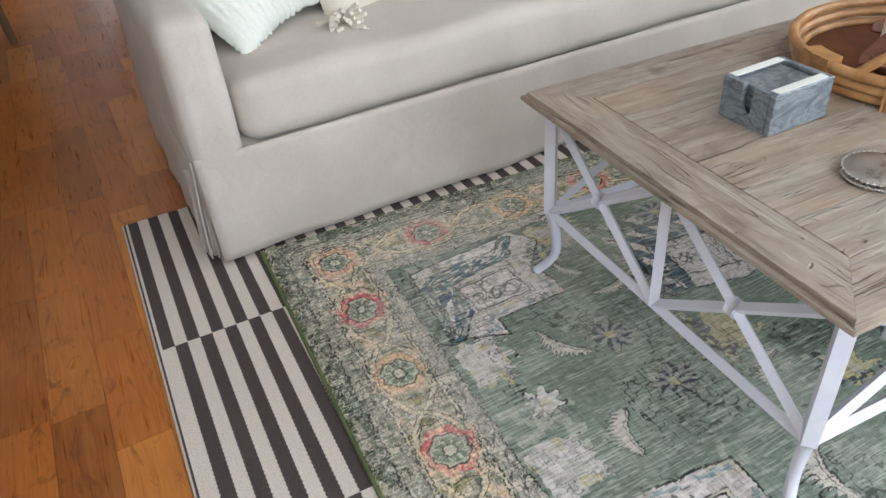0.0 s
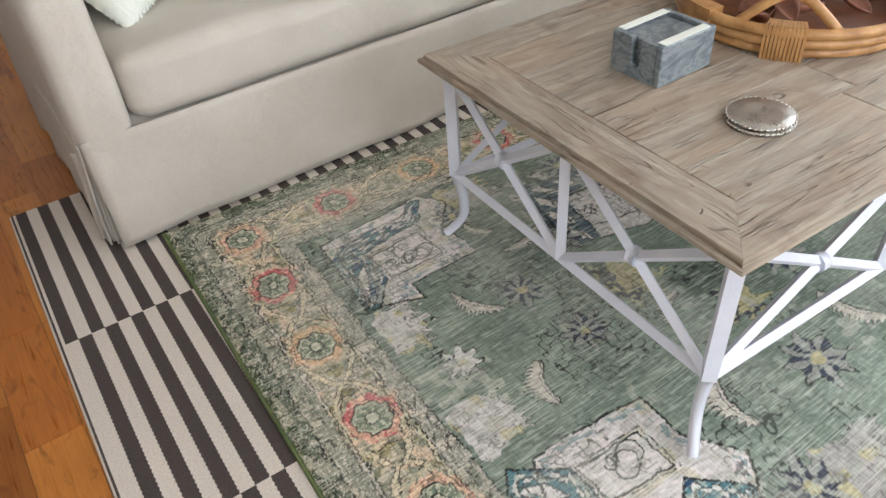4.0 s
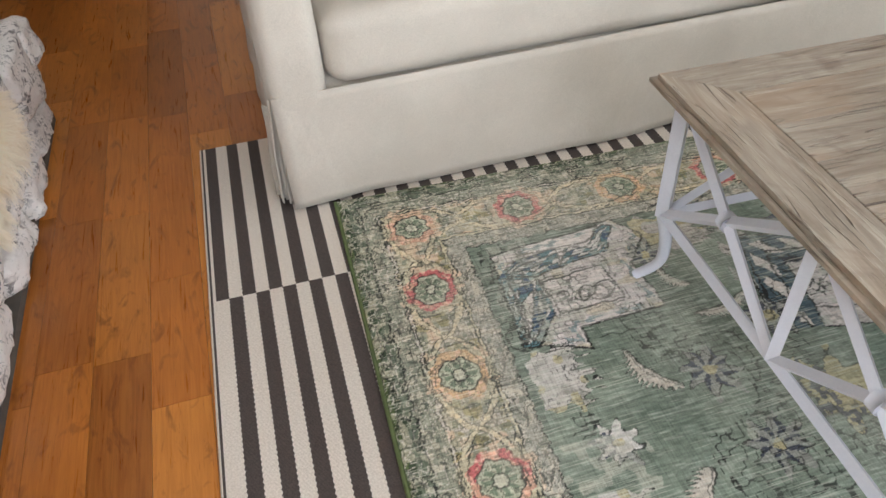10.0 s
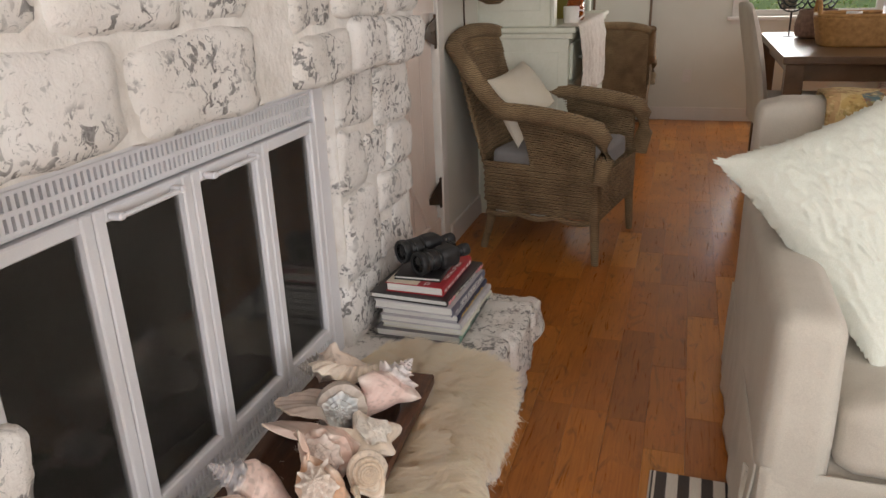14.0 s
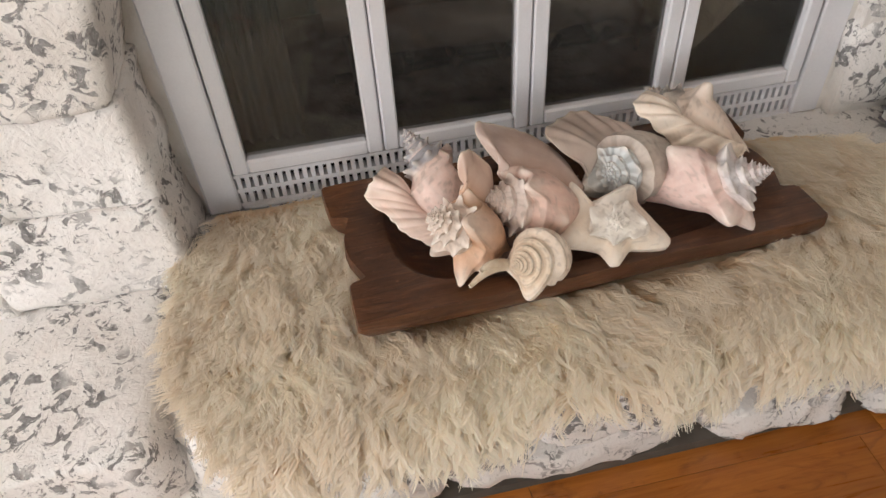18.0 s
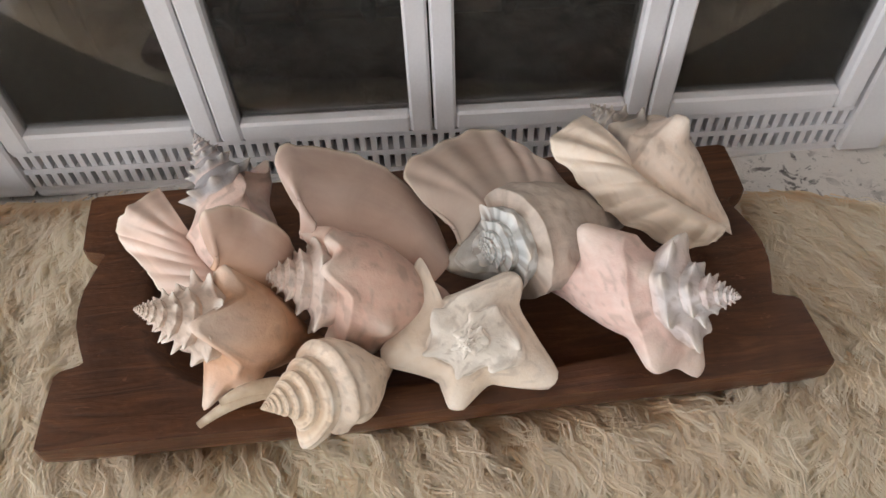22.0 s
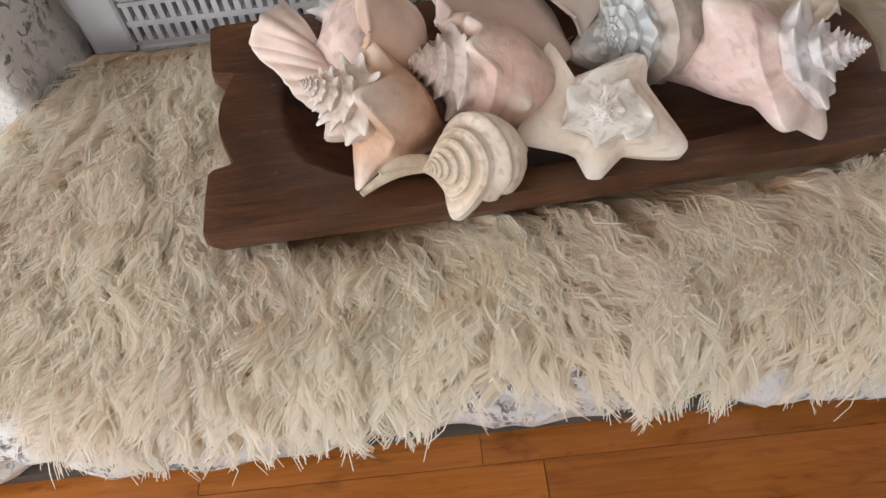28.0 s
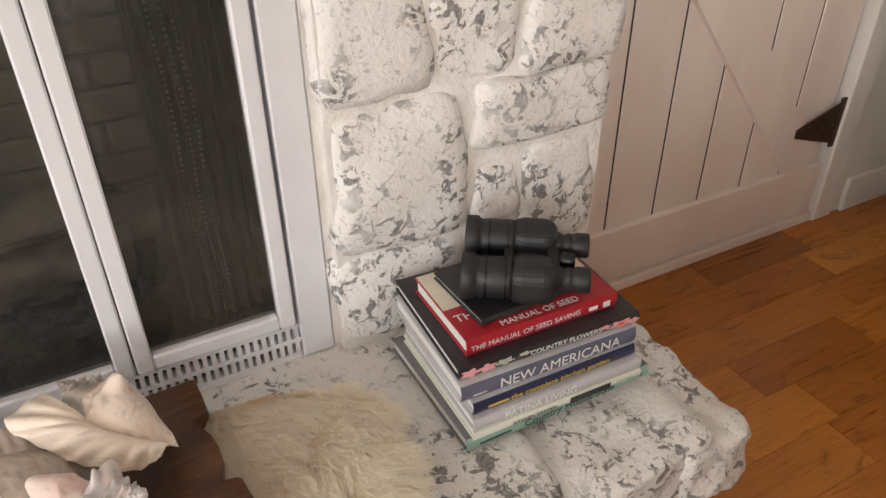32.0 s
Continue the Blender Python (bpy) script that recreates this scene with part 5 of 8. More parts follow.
soft("base", SX1 - SX0 - 0.05, SY1 - SY0 - 0.05, 0.20, LINEN, sofa, ((SX0 + SX1) / 2, (SY0 + SY1) / 2, 0.215), crown=0.0)
# skirt panels hanging to the floor, with a corner pleat
def skirt(p, q, z0, z1, out, name="skirt", wav=0.004):
    n_, mz = 90, 14
    u, v = np.meshgrid(np.linspace(0, 1, n_), np.linspace(0, 1, mz), indexing="ij")
    base = np.array(p) * (1 - u[..., None]) + np.array(q) * u[..., None]
    o = (wav * np.sin(u * 23 + 1.3) + 0.6 * wav * np.sin(u * 57)) * (1 - v) + 0.012 * (1 - v) + 0.012 * (vnoise(u * 2.4, v * 0.3, 77, 0.16) - 0.5) * (1 - v * v) * np.clip(v * 4 + 0.4, 0, 1)
    z = z0 + (z1 - z0) * v + 0.003 * np.sin(u * 31) * (1 - v)
    pts = np.stack([base[..., 0] + out[0] * o, base[..., 1] + out[1] * o, z], -1).reshape(-1, 3)
    ob = put(name, npmesh(name, pts, grid_faces(n_, mz)), LINEN, sofa)
    m_ = ob.modifiers.new("thick", "SOLIDIFY")
    m_.thickness, m_.offset = 0.004, 0
    return ob
skirt((SX0 + 0.006, SY0 + 0.004), (SX1, SY0 + 0.004), 0.018, 0.312, (0, -1))
skirt((SX0, SY0 + 0.02), (SX0, SY1), 0.018, 0.30, (-1, 0))
skirt((SX0 + 0.02, SY0 + 0.022), (SX0 - 0.015, SY0 + 0.085), 0.017, 0.26, (-1, -0.4), "pleat", 0.006)
skirt((SX0 - 0.01, SY0 + 0.07), (SX0 + 0.015, SY0 + 0.03), 0.017, 0.25, (-1, 0), "pleat", 0.004)
skirt((SX0, SY1), (SX1, SY1), 0.018, 0.30, (0, 1))
soft("arm", 0.134, 0.97, 0.60, LINEN, sofa, (SX0 + 0.066, SY0 + 0.489, 0.345), crown=0.03, seed=3, n=34)
soft("arm", 0.15, 0.97, 0.60, LINEN, sofa, (SX1 - 0.073, SY0 + 0.489, 0.345), crown=0.03, seed=4, n=34)
soft("backrest", SX1 - SX0 - 0.004, 0.19, 0.82, LINEN, sofa, ((SX0 + SX1) / 2, 1.66, 0.50), rx=-3, crown=0.02, seed=5, n=34)
soft("seat_cushion", 2.175, 0.80, 0.172, LINEN, sofa, (2.260, 1.160, 0.385), crown=0.24, seed=6, wob=0.011, n=56)
soft("back_cushion", 1.06, 0.20, 0.43, LINEN, sofa, (1.722, 1.44, 0.670), rx=-14, crown=0.2, seed=7, wob=0.022, n=40)
soft("back_cushion", 1.06, 0.20, 0.44, LINEN, sofa, (2.80, 1.44, 0.672), rx=-14, crown=0.2, seed=8, wob=0.022, n=40)


def pillow(name, w, h, t, mat, m, label, category="pillow", tuft=0.0, seed=0, n=44, fringe=0.0, corners=None, ridges=(), warp=0.0, proud=0.0075):
    u, v = np.meshgrid(np.linspace(-1, 1, n), np.linspace(-1, 1, n), indexing="ij")
    th = (np.clip(1 - np.abs(u) ** 2.6, 0, 1) * np.clip(1 - np.abs(v) ** 2.6, 0, 1)) ** 0.55
    pin = 1 - 0.09 * (1 - np.abs(v) ** 2) * np.abs(u) ** 3
    pin2 = 1 - 0.09 * (1 - np.abs(u) ** 2) * np.abs(v) ** 3
    X, Y = u * pin * w / 2, v * pin2 * h / 2
    wr = 0.012 * (vnoise(X, Y, seed, 0.06) - 0.5) + tuft * (vnoise(X, Y, seed + 1, 0.012) - 0.5)
    for x0, y0, x1, y1 in ridges:
        e = np.array((x1 - x0, y1 - y0))
        Xr, Yr = X + warp * (vnoise(X, Y, seed + 11, 0.07) - 0.5), Y + warp * (vnoise(X, Y, seed + 12, 0.07) - 0.5)
        q = np.clip(((Xr - x0) * e[0] + (Yr - y0) * e[1]) / (e @ e), 0, 1)
        far = np.hypot(Xr - x0 - q * e[0], Yr - y0 - q * e[1])
        wr = wr + proud * np.exp(-(far / 0.009) ** 2) * np.clip(1.7 * vnoise(X, Y, seed + 7, 0.02) - 0.2, 0, 1.3)
    ed = np.maximum(np.abs(u), np.abs(v)) > 0.999
    jit = fringe * (np.random.RandomState(seed).rand(n, n) - 0.3)
    X = np.where(ed, X * (1 + jit), X)
    Y = np.where(ed, Y * (1 + jit), Y)
    top = np.stack([X, Y, th * t / 2 + wr * th], -1).reshape(-1, 3)
    bot = np.stack([X, Y, -th * t / 2 + wr * th * 0.5], -1).reshape(-1, 3)
    f = grid_faces(n, n)
    if corners is not None:
        c0, c1, c2, c3 = (np.array(c) for c in corners)
        nrm = np.cross(c1 - c0, c3 - c0)
        nrm /= np.linalg.norm(nrm)
        def bend(q):
            a_, b_ = q[:, :1] / w + 0.5, q[:, 1:2] / h + 0.5
            return c0 * (1 - a_) * (1 - b_) + c1 * a_ * (1 - b_) + c2 * a_ * b_ + c3 * (1 - a_) * b_ + nrm * q[:, 2:]
        top, bot = bend(top), bend(bot)
    me = npmesh(name, np.vstack([top, bot]), np.vstack([f, f[:, ::-1] + n * n]))
    ob = put(name, me, mat)
    ob.matrix_world = m
    return tagged(ob, label, category)


def place(center, udir, vdir):
    u = Vector(udir).normalized()
    w = u.cross(Vector(vdir)).normalized()
    v = w.cross(u)
    return Matrix.Translation(center) @ Matrix((u, v, w)).transposed().to_4x4()


def quilt_mat():
    n = Nodes("patchwork_quilt")
    v = n.coords()
    vo = n.add("TexVoronoi")
    n.link(n.coords((4.2, 1.2, 1.2)), vo.inputs["Vector"])
    vo.inputs["Scale"].default_value = 1.6
    sep = n.add("SeparateColor")
    n.link(vo.outputs["Color"], sep.inputs[0])
    c = n.ramp(sep.outputs[0], [(0.0, lin(164, 116, 70)), (0.25, lin(190, 158, 96)), (0.45, lin(158, 104, 68)), (0.62, lin(202, 176, 128)), (0.8, lin(176, 142, 66)), (0.93, lin(92, 112, 116))])
    d = n.noise(v, 26, 5, 0.6, 2.0)
    c = n.mix(n.ramp(d, [(0.46, 0.0), (0.56, 0.75)]), c, n.ramp(n.noise(v, 55, 3), [(0.38, lin(136, 74, 46)), (0.5, lin(150, 130, 70)), (0.62, lin(220, 196, 150))]))
    n.bump(n.noise(v, 90, 3), 0.5, 0.004)
    return n.done(c, 0.9)


# patchwork quilt over the top of the backrest
u, v = np.meshgrid(np.linspace(0, 1, 90), np.linspace(0, 1, 14), indexing="ij")
prof_y = np.interp(v, [0, 0.25, 0.4, 0.6, 0.75, 1], [1.548, 1.558, 1.588, 1.728, 1.768, 1.782])
prof_z = np.interp(v, [0, 0.25, 0.4, 0.6, 0.75, 1], [0.82, 0.905, 0.930, 0.930, 0.90, 0.60])
pts = np.stack([1.20 + u * 2.24, prof_y + 0.004 * np.sin(u * 40), prof_z + 0.005 * np.sin(u * 27) + 0.003 * np.sin(u * 71), ], -1).reshape(-1, 3)
quilt = put("quilt", npmesh("quilt", pts, grid_faces(90, 14)), quilt_mat())
sol = quilt.modifiers.new("thick", "SOLIDIFY")
sol.thickness = 0.008
tagged(quilt, "folded patchwork quilt in orange, yellow and teal over the sofa back", "quilt")

pillow("throw_pillow", 0.58, 0.58, 0.17, WHITEF, Matrix(), "large white tufted chenille pillow leaning on the sofa arm", tuft=0.005, seed=3, n=130, fringe=0.05, warp=0.06, proud=0.0042, ridges=[(-0.27 + 0.07 * (k_ % 2), -0.25 + 0.036 * k_, 0.02 + 0.05 * (k_ % 3), -0.262 + 0.040 * k_) for k_ in range(14)] + [(0.04 + 0.05 * (k_ % 3), -0.25 + 0.038 * k_, 0.27, -0.235 + 0.036 * k_) for k_ in range(14)],
       corners=((0.918, 1.242, 0.824), (1.268, 0.945, 0.452), (1.558, 1.095, 0.515), (1.352, 1.40, 0.995)))
CREAMP = CREAMF
zig = [(x_, 0.22 - q_ - 0.17 * k_, 0.0, 0.07 - q_ - 0.17 * k_) for k_ in range(2) for x_ in (-0.17, 0.17) for q_ in (0.0, 0.018, 0.036)]
p2 = pillow("throw_pillow", 0.45, 0.47, 0.15, CREAMP, place((1.715, 1.178, 0.662), (0.38, 0.06, 0.02), (-0.085, 0.20, 0.36)), "cream cotton pillow with corner tassels on the sofa", tuft=0.003, seed=6, n=110, fringe=0.02, ridges=zig, warp=0.010, proud=0.009)


def tassel(at, down, parent, k_=1.0):
    bm = bmesh.new()
    rs = np.random.RandomState(int(abs(at[0]) * 1000))
    dv = Vector(down).normalized()
    for k in range(130):
        e = (dv + Vector(rs.uniform(-0.75, 0.75, 3))) * rs.uniform(0.5, 1.0)
        q = e.to_track_quat("Z", "Y").to_matrix().to_4x4()
        bmesh.ops.create_cone(bm, segments=4, radius1=0.0056 * k_, radius2=0.0052 * k_, depth=0.046 * k_, cap_ends=True, matrix=Matrix.Translation(Vector(at) + e * 0.046 * k_) @ q)
    bmesh.ops.create_icosphere(bm, subdivisions=2, radius=0.021 * k_, matrix=Matrix.Translation(at))
    return part("tassel", bm, CREAMF, parent, "cream cotton tassel")


for cu, cv, dn, k_ in ((-1, -1, (-0.1, -0.45, 0.6), 1.25), (1, -1, (1, 0.1, 0.35), 1.15), (1, 1, (-0.2, -0.9, 0.5), 0.8), (-1, 1, (-0.1, -1, 0.4), 0.95)):
    tassel((cu * 0.218, cv * 0.228, 0.006 if cv > 0 or cu > 0 else 0.055), dn, p2, k_)


def bw_mat():
    n = Nodes("black_white_weave")
    co = n.add("TexCoord")
    sp = n.add("SeparateXYZ")
    n.link(co.outputs["Object"], sp.inputs[0])
    x, y = sp.outputs[0], n.math("ABSOLUTE", sp.outputs[1])
    zig = n.math("ADD", n.math("PINGPONG", x, 0.044), n.math("MULTIPLY", y, 0.62))
    dia = n.math("GREATER_THAN", n.math("PINGPONG", zig, 0.0125), 0.0062)
    chk = n.math("PINGPONG", n.math("ADD", n.math("FLOOR", n.math("DIVIDE", x, 0.0115)), n.math("FLOOR", n.math("DIVIDE", y, 0.0115))), 1.0)
    dots = n.math("GREATER_THAN", n.math("PINGPONG", n.math("ADD", n.math("PINGPONG", n.math("ADD", x, 0.02), 0.022), y), 0.011), 0.0048)
    def band(lo, hi):
        return n.math("MULTIPLY", n.math("GREATER_THAN", y, lo), n.math("LESS_THAN", y, hi))
    k = n.math("MULTIPLY", dia, n.math("LESS_THAN", y, 0.088))
    for pat, lo, hi in ((chk, 0.088, 0.123), (dots, 0.123, 0.166), (chk, 0.166, 0.3)):
        k = n.math("MAXIMUM", k, n.math("MULTIPLY", pat, band(lo, hi)))
    f = n.noise(n.coords(), 300, 2)
    n.bump(n.math("MULTIPLY_ADD", k, 0.5, f), 0.4, 0.003)
    return n.done(n.mix(k, lin(52, 50, 54), lin(216, 212, 206)), 0.9)


pillow("throw_pillow", 0.42, 0.40, 0.14, bw_mat(), place((2.975, 1.17, 0.665), (0.38, 0.02, 0.0), (0.0, 0.16, 0.36)), "black and white geometric woven pillow on the sofa", seed=9)
p4 = pillow("throw_pillow", 0.42, 0.42, 0.14, CREAMP, place((3.26, 1.38, 0.79), (0.36, -0.12, 0.0), (0.02, 0.16, 0.36)), "cream cotton pillow with tassels behind the patterned one", seed=12)
tassel((-0.21, 0.21, 0.0), (-0.5, 0.3, 0.4), p4)
tassel((0.21, 0.21, 0.0), (0.5, 0.3, 0.4), p4)


# ---- sheepskin on the hearth ----
def sheepskin():
    rs = np.random.RandomState(11)
    Y0, Y1 = -0.09, 0.96

    def surface(s, t):
        """Points and normals of the hide: s along the hearth 0..1, t metres from the insert to the hanging edge."""
        y = Y0 + (Y1 - Y0) * s
        flat = 0.385
        bend = 0.06
        a_ = np.clip((t - flat) / bend, 0, 1) * (np.pi / 2) * 0.93
        r = bend / (np.pi / 2)
        x = 0.045 + np.minimum(t, flat) + r * np.sin(a_) + np.clip(t - flat - bend, 0, 9) * np.cos(np.pi / 2 * 0.93)
        z = 0.336 - r * (1 - np.cos(a_)) - np.clip(t - flat - bend, 0, 9) * np.sin(np.pi / 2 * 0.93)
        z = z + 0.012 * vnoise(s * 1.1, t, 60, 0.12) * (t < flat + 0.05)
        n = np.stack([np.sin(a_), 0 * a_, np.cos(a_)], -1)
        return np.stack([x, y, z], -1), n

    def edge(s):
        """The hide's uneven front edge and back edge, in t."""
        front = 0.432 + 0.008 * np.sin(s * 9.0 + 0.4) + 0.008 * np.sin(s * 23) - 0.16 * np.clip((0.10 - s) / 0.10, 0, 1) ** 2 - 0.22 * np.clip((s - 0.86) / 0.14, 0, 1) ** 2
        back = 0.0 + 0.10 * np.clip((0.05 - s) / 0.05, 0, 1) + 0.05 * np.clip((s - 0.72) / 0.1, 0, 1) + 0.10 * np.clip((s - 0.90) / 0.10, 0, 1) ** 1.5
        return back, front

    hide = empty("sheepskin", "long haired cream sheepskin draped over the stone hearth", "sheepskin")
    ns, nt = 80, 40
    S, T = np.meshgrid(np.linspace(0, 1, ns), np.linspace(0, 1, nt), indexing="ij")
    b_, f_ = edge(S)
    P, N = surface(S, b_ + (f_ - b_) * T)
    cols = np.tile(sr(250, 232, 202), (ns * nt, 1))
    ob = put("hide", npmesh("hide", (P + N * 0.011).reshape(-1, 3), grid_faces(ns, nt)[:, ::-1], True, cols), FUR, hide)
    ob.modifiers.new("thick", "SOLIDIFY").thickness = 0.010
    M, K, Q = 14000, 12, 7
    s = rs.rand(M)
    bb, ff = edge(s)
    t = bb + (ff - bb) * rs.rand(M) ** 0.92
    # no wool stands under the trough
    yy = Y0 + (Y1 - Y0) * s
    free = ~((t + 0.045 > 0.085) & (t + 0.045 < 0.335) & (yy > 0.15) & (yy < 0.735))
    s, t = s[free], t[free]
    M = len(s)
    P, N = surface(s, t)
    # the lie of the fleece: to the front, fanning out at the ends, with swirls
    y = P[:, 1]
    ang = 1.35 * np.clip((0.16 - s) / 0.16, 0, 1) * -1 + 0.9 * np.clip((s - 0.80) / 0.2, 0, 1) + 1.5 * (vnoise(y, P[:, 0], 71, 0.11) - 0.5) + 0.9 * (vnoise(y, P[:, 0], 77, 0.035) - 0.5) + 0.5 * (rs.rand(M) - 0.5)
    swirl = np.exp(-(((y - 0.62) / 0.09) ** 2 + ((P[:, 0] - 0.44) / 0.07) ** 2))
    ang = ang + swirl * 0.5 * np.tanh((y - 0.62) / 0.04)
    ex = np.stack([N[:, 2], 0 * s, -N[:, 0]], -1)
    ey = np.tile([0, 1.0, 0], (M, 1))
    D = np.cos(ang)[:, None] * ex + np.sin(ang)[:, None] * ey
    hang = np.clip((t - 0.40) / 0.06, 0, 1)
    length = (0.046 + 0.032 * rs.rand(M)) * (1 - 0.05 * hang)
    length *= np.where((s < 0.08) | (s > 0.95), 0.85, 1)
    side = np.cross(N, D)
    tone = np.clip(0.5 + 0.9 * (vnoise(y, P[:, 0], 72, 0.09) - 0.5) + 0.3 * (rs.rand(M) - 0.5), 0, 1)
    verts, cols = np.zeros((M, K, Q, 2, 3), np.float32), np.zeros((M, K, Q, 2, 3), np.float32)
    u = np.linspace(0, 1, Q)
    rootj = rs.normal(0, 0.0042, (M, K, 2))
    tipj = rs.normal(0, 0.0013, (M, K, 2))
    lenj = 1 + rs.normal(0, 0.09, (M, K))
    ph, fr = rs.rand(M) * 6.28, rs.uniform(6, 13, M)
    lift = 0.62 + 0.35 * rs.rand(M, K)
    c_root, c_mid, c_tip = sr(255, 228, 193), sr(255, 241, 220), sr(255, 248, 237)
    for q, uu in enumerate(u):
        along = length[:, None] * lenj * (uu ** 0.9)
        up = 0.008 + length[:, None] * lift * (0.28 + 0.30 * vnoise(y, P[:, 0], 74, 0.03))[:, None] * np.sin(min(1, uu * 1.15) * 1.75) - 0.012 * hang[:, None] * uu
        wob = (0.0072 * min(1, uu * 2) * np.sin(ph + fr * uu))[:, None] + 0.0009 * np.sin(7 * rootj[:, :, 0] / 0.0042 + 11 * uu) * min(1, uu * 2)
        off_d = along + rootj[:, :, 0] * (1 - uu) + tipj[:, :, 0] * uu
        off_s = rootj[:, :, 1] * (1 - uu) + tipj[:, :, 1] * uu + wob
        c = P[:, None] + D[:, None] * off_d[..., None] + side[:, None] * off_s[..., None] + N[:, None] * up[..., None]
        c[..., 2] -= (0.018 * hang[:, None] * uu ** 2)
        wd = 0.0013 * (1 - 0.68 * uu)
        wdir = side[:, None] + 0.5 * rs.normal(0, 1, (M, K, 1)) * N[:, None] * 0.4
        verts[:, :, q, 0] = c - wdir * wd
        verts[:, :, q, 1] = c + wdir * wd
        cc = (c_root * (1 - uu) + c_mid * uu) if uu < 0.5 else (c_mid * (1 - (uu - 0.5) * 1.4) + c_tip * (uu - 0.5) * 1.4)
        tint = (0.935 + 0.075 * tone)[:, None, None] * (0.94 + 0.10 * rs.rand(M, K, 1))
        cols[:, :, q, 0] = cols[:, :, q, 1] = np.clip(np.broadcast_to(cc, (M, K, 3)) * tint, 0, 0.97)
    base = np.arange(M * K)[:, None] * (Q * 2)
    qd = np.array([[2 * i, 2 * i + 1, 2 * i + 3, 2 * i + 2] for i in range(Q - 1)])
    faces = (base[:, :, None] + qd[None]).reshape(-1, 4)
    # keep hair above the slab while it lies on it
    v = verts.reshape(-1, 3)
    low = (v[:, 0] < 0.45) & (v[:, 2] < 0.336)
    v[low, 2] = 0.336
    v[(v[:, 0] < 0.022), 0] = 0.022
    v[:, 2] = np.maximum(v[:, 2], 0.02)
    fl = put("fleece", npmesh("fleece", v, faces, True, cols.reshape(-1, 3)), FUR, hide, "wavy cream wool locks")
    fl["kind"] = "stuff"


sheepskin()


# ---- dough trough ----
def trough():
    quarter = [(0.0, 0.1370), (0.10, 0.1372), (0.20, 0.1365), (0.28, 0.1362), (0.325, 0.1356), (0.3300, 0.132), (0.3295, 0.10), (0.3275, 0.069), (0.323, 0.0645), (0.313, 0.064), (0.305, 0.058), (0.311, 0.042), (0.318, 0.020), (0.320, 0.0)]
    ring = quarter + [(a_, -b_) for a_, b_ in quarter[-2::-1]] + [(-a_, -b_) for a_, b_ in quarter[1:]] + [(-a_, b_) for a_, b_ in quarter[-2:0:-1]]
    ring = np.array(ring)
    n = len(ring)
    th = np.arctan2(ring[:, 1] / 0.115, ring[:, 0] / 0.25)
    def sup(A_, B_, p):
        c, s_ = np.cos(th), np.sin(th)
        r = (np.abs(c) ** p + np.abs(s_) ** p) ** (-1 / p)
        return np.stack([A_ * r * c, B_ * r * s_], -1)
    rings = [(ring * 0.70, 0.0), (ring * 0.86, 0.018), (ring * 0.975, 0.040), (ring * 1.0, 0.052), (ring * 0.998, 0.064), (ring * 0.995, 0.069), (sup(0.262, 0.114, 3.2), 0.069), (sup(0.256, 0.109, 3.2), 0.065), (sup(0.238, 0.097, 3.0), 0.040), (sup(0.19, 0.073, 2.6), 0.026), (sup(0.08, 0.03, 2.2), 0.022)]
    v = []
    rs = np.random.RandomState(2)
    for xy, z in rings:
        zz = np.full(n, z) + 0.002 * np.sin(xy[:, 0] * 17) + 0.0025 * (vnoise(xy[:, 0], xy[:, 1], 90, 0.07) - 0.5)
        v.append(np.stack([xy[:, 0], xy[:, 1], zz], -1))
    v = np.vstack(v)
    f = grid_faces(len(rings), n, wrap_v=True)
    v = np.vstack([v, [[0, 0, 0.0215], [0, 0, 0.0]]])
    i = np.arange(n)
    j = (i + 1) % n
    k = (len(rings) - 1) * n
    caps = np.vstack([np.stack([k + i, k + j, np.full(n, len(v) - 2), np.full(n, len(v) - 2)], -1), np.stack([j, i, np.full(n, len(v) - 1), np.full(n, len(v) - 1)], -1)])
    me = npmesh("dough_bowl", v, tri_split(np.vstack([f, caps])[:, ::-1]), True)
    ob = put("dough_bowl", me, TROUGH)
    me.set_sharp_from_angle(angle=radians(50))
    # local x runs along the hearth
    ob.matrix_world = Matrix.Translation((0.228, 0.442, 0.349)) @ pose(0, 0, 0, 0, 1.5, 90 + 4.0)
    return tagged(ob, "dark carved wooden dough trough full of shells on the sheepskin", "dough bowl")


trough()


# ---- conch shells ----
def spline(pts, n):
    """Evenly spaced points of a smooth curve through the given ones."""
    p = np.asarray(pts, float)
    p = np.vstack([2 * p[0] - p[1], p, 2 * p[-1] - p[-2]])
    t = np.linspace(0, len(p) - 3 - 1e-6, n)
    i, f = np.floor(t).astype(int), (t - np.floor(t))[:, None]
    a_, b_, c_, d_ = p[i], p[i + 1], p[i + 2], p[i + 3]
    return 0.5 * (2 * b_ + (c_ - a_) * f + (2 * a_ - 5 * b_ + 4 * c_ - d_) * f ** 2 + (3 * b_ - a_ - 3 * c_ + d_) * f ** 3)


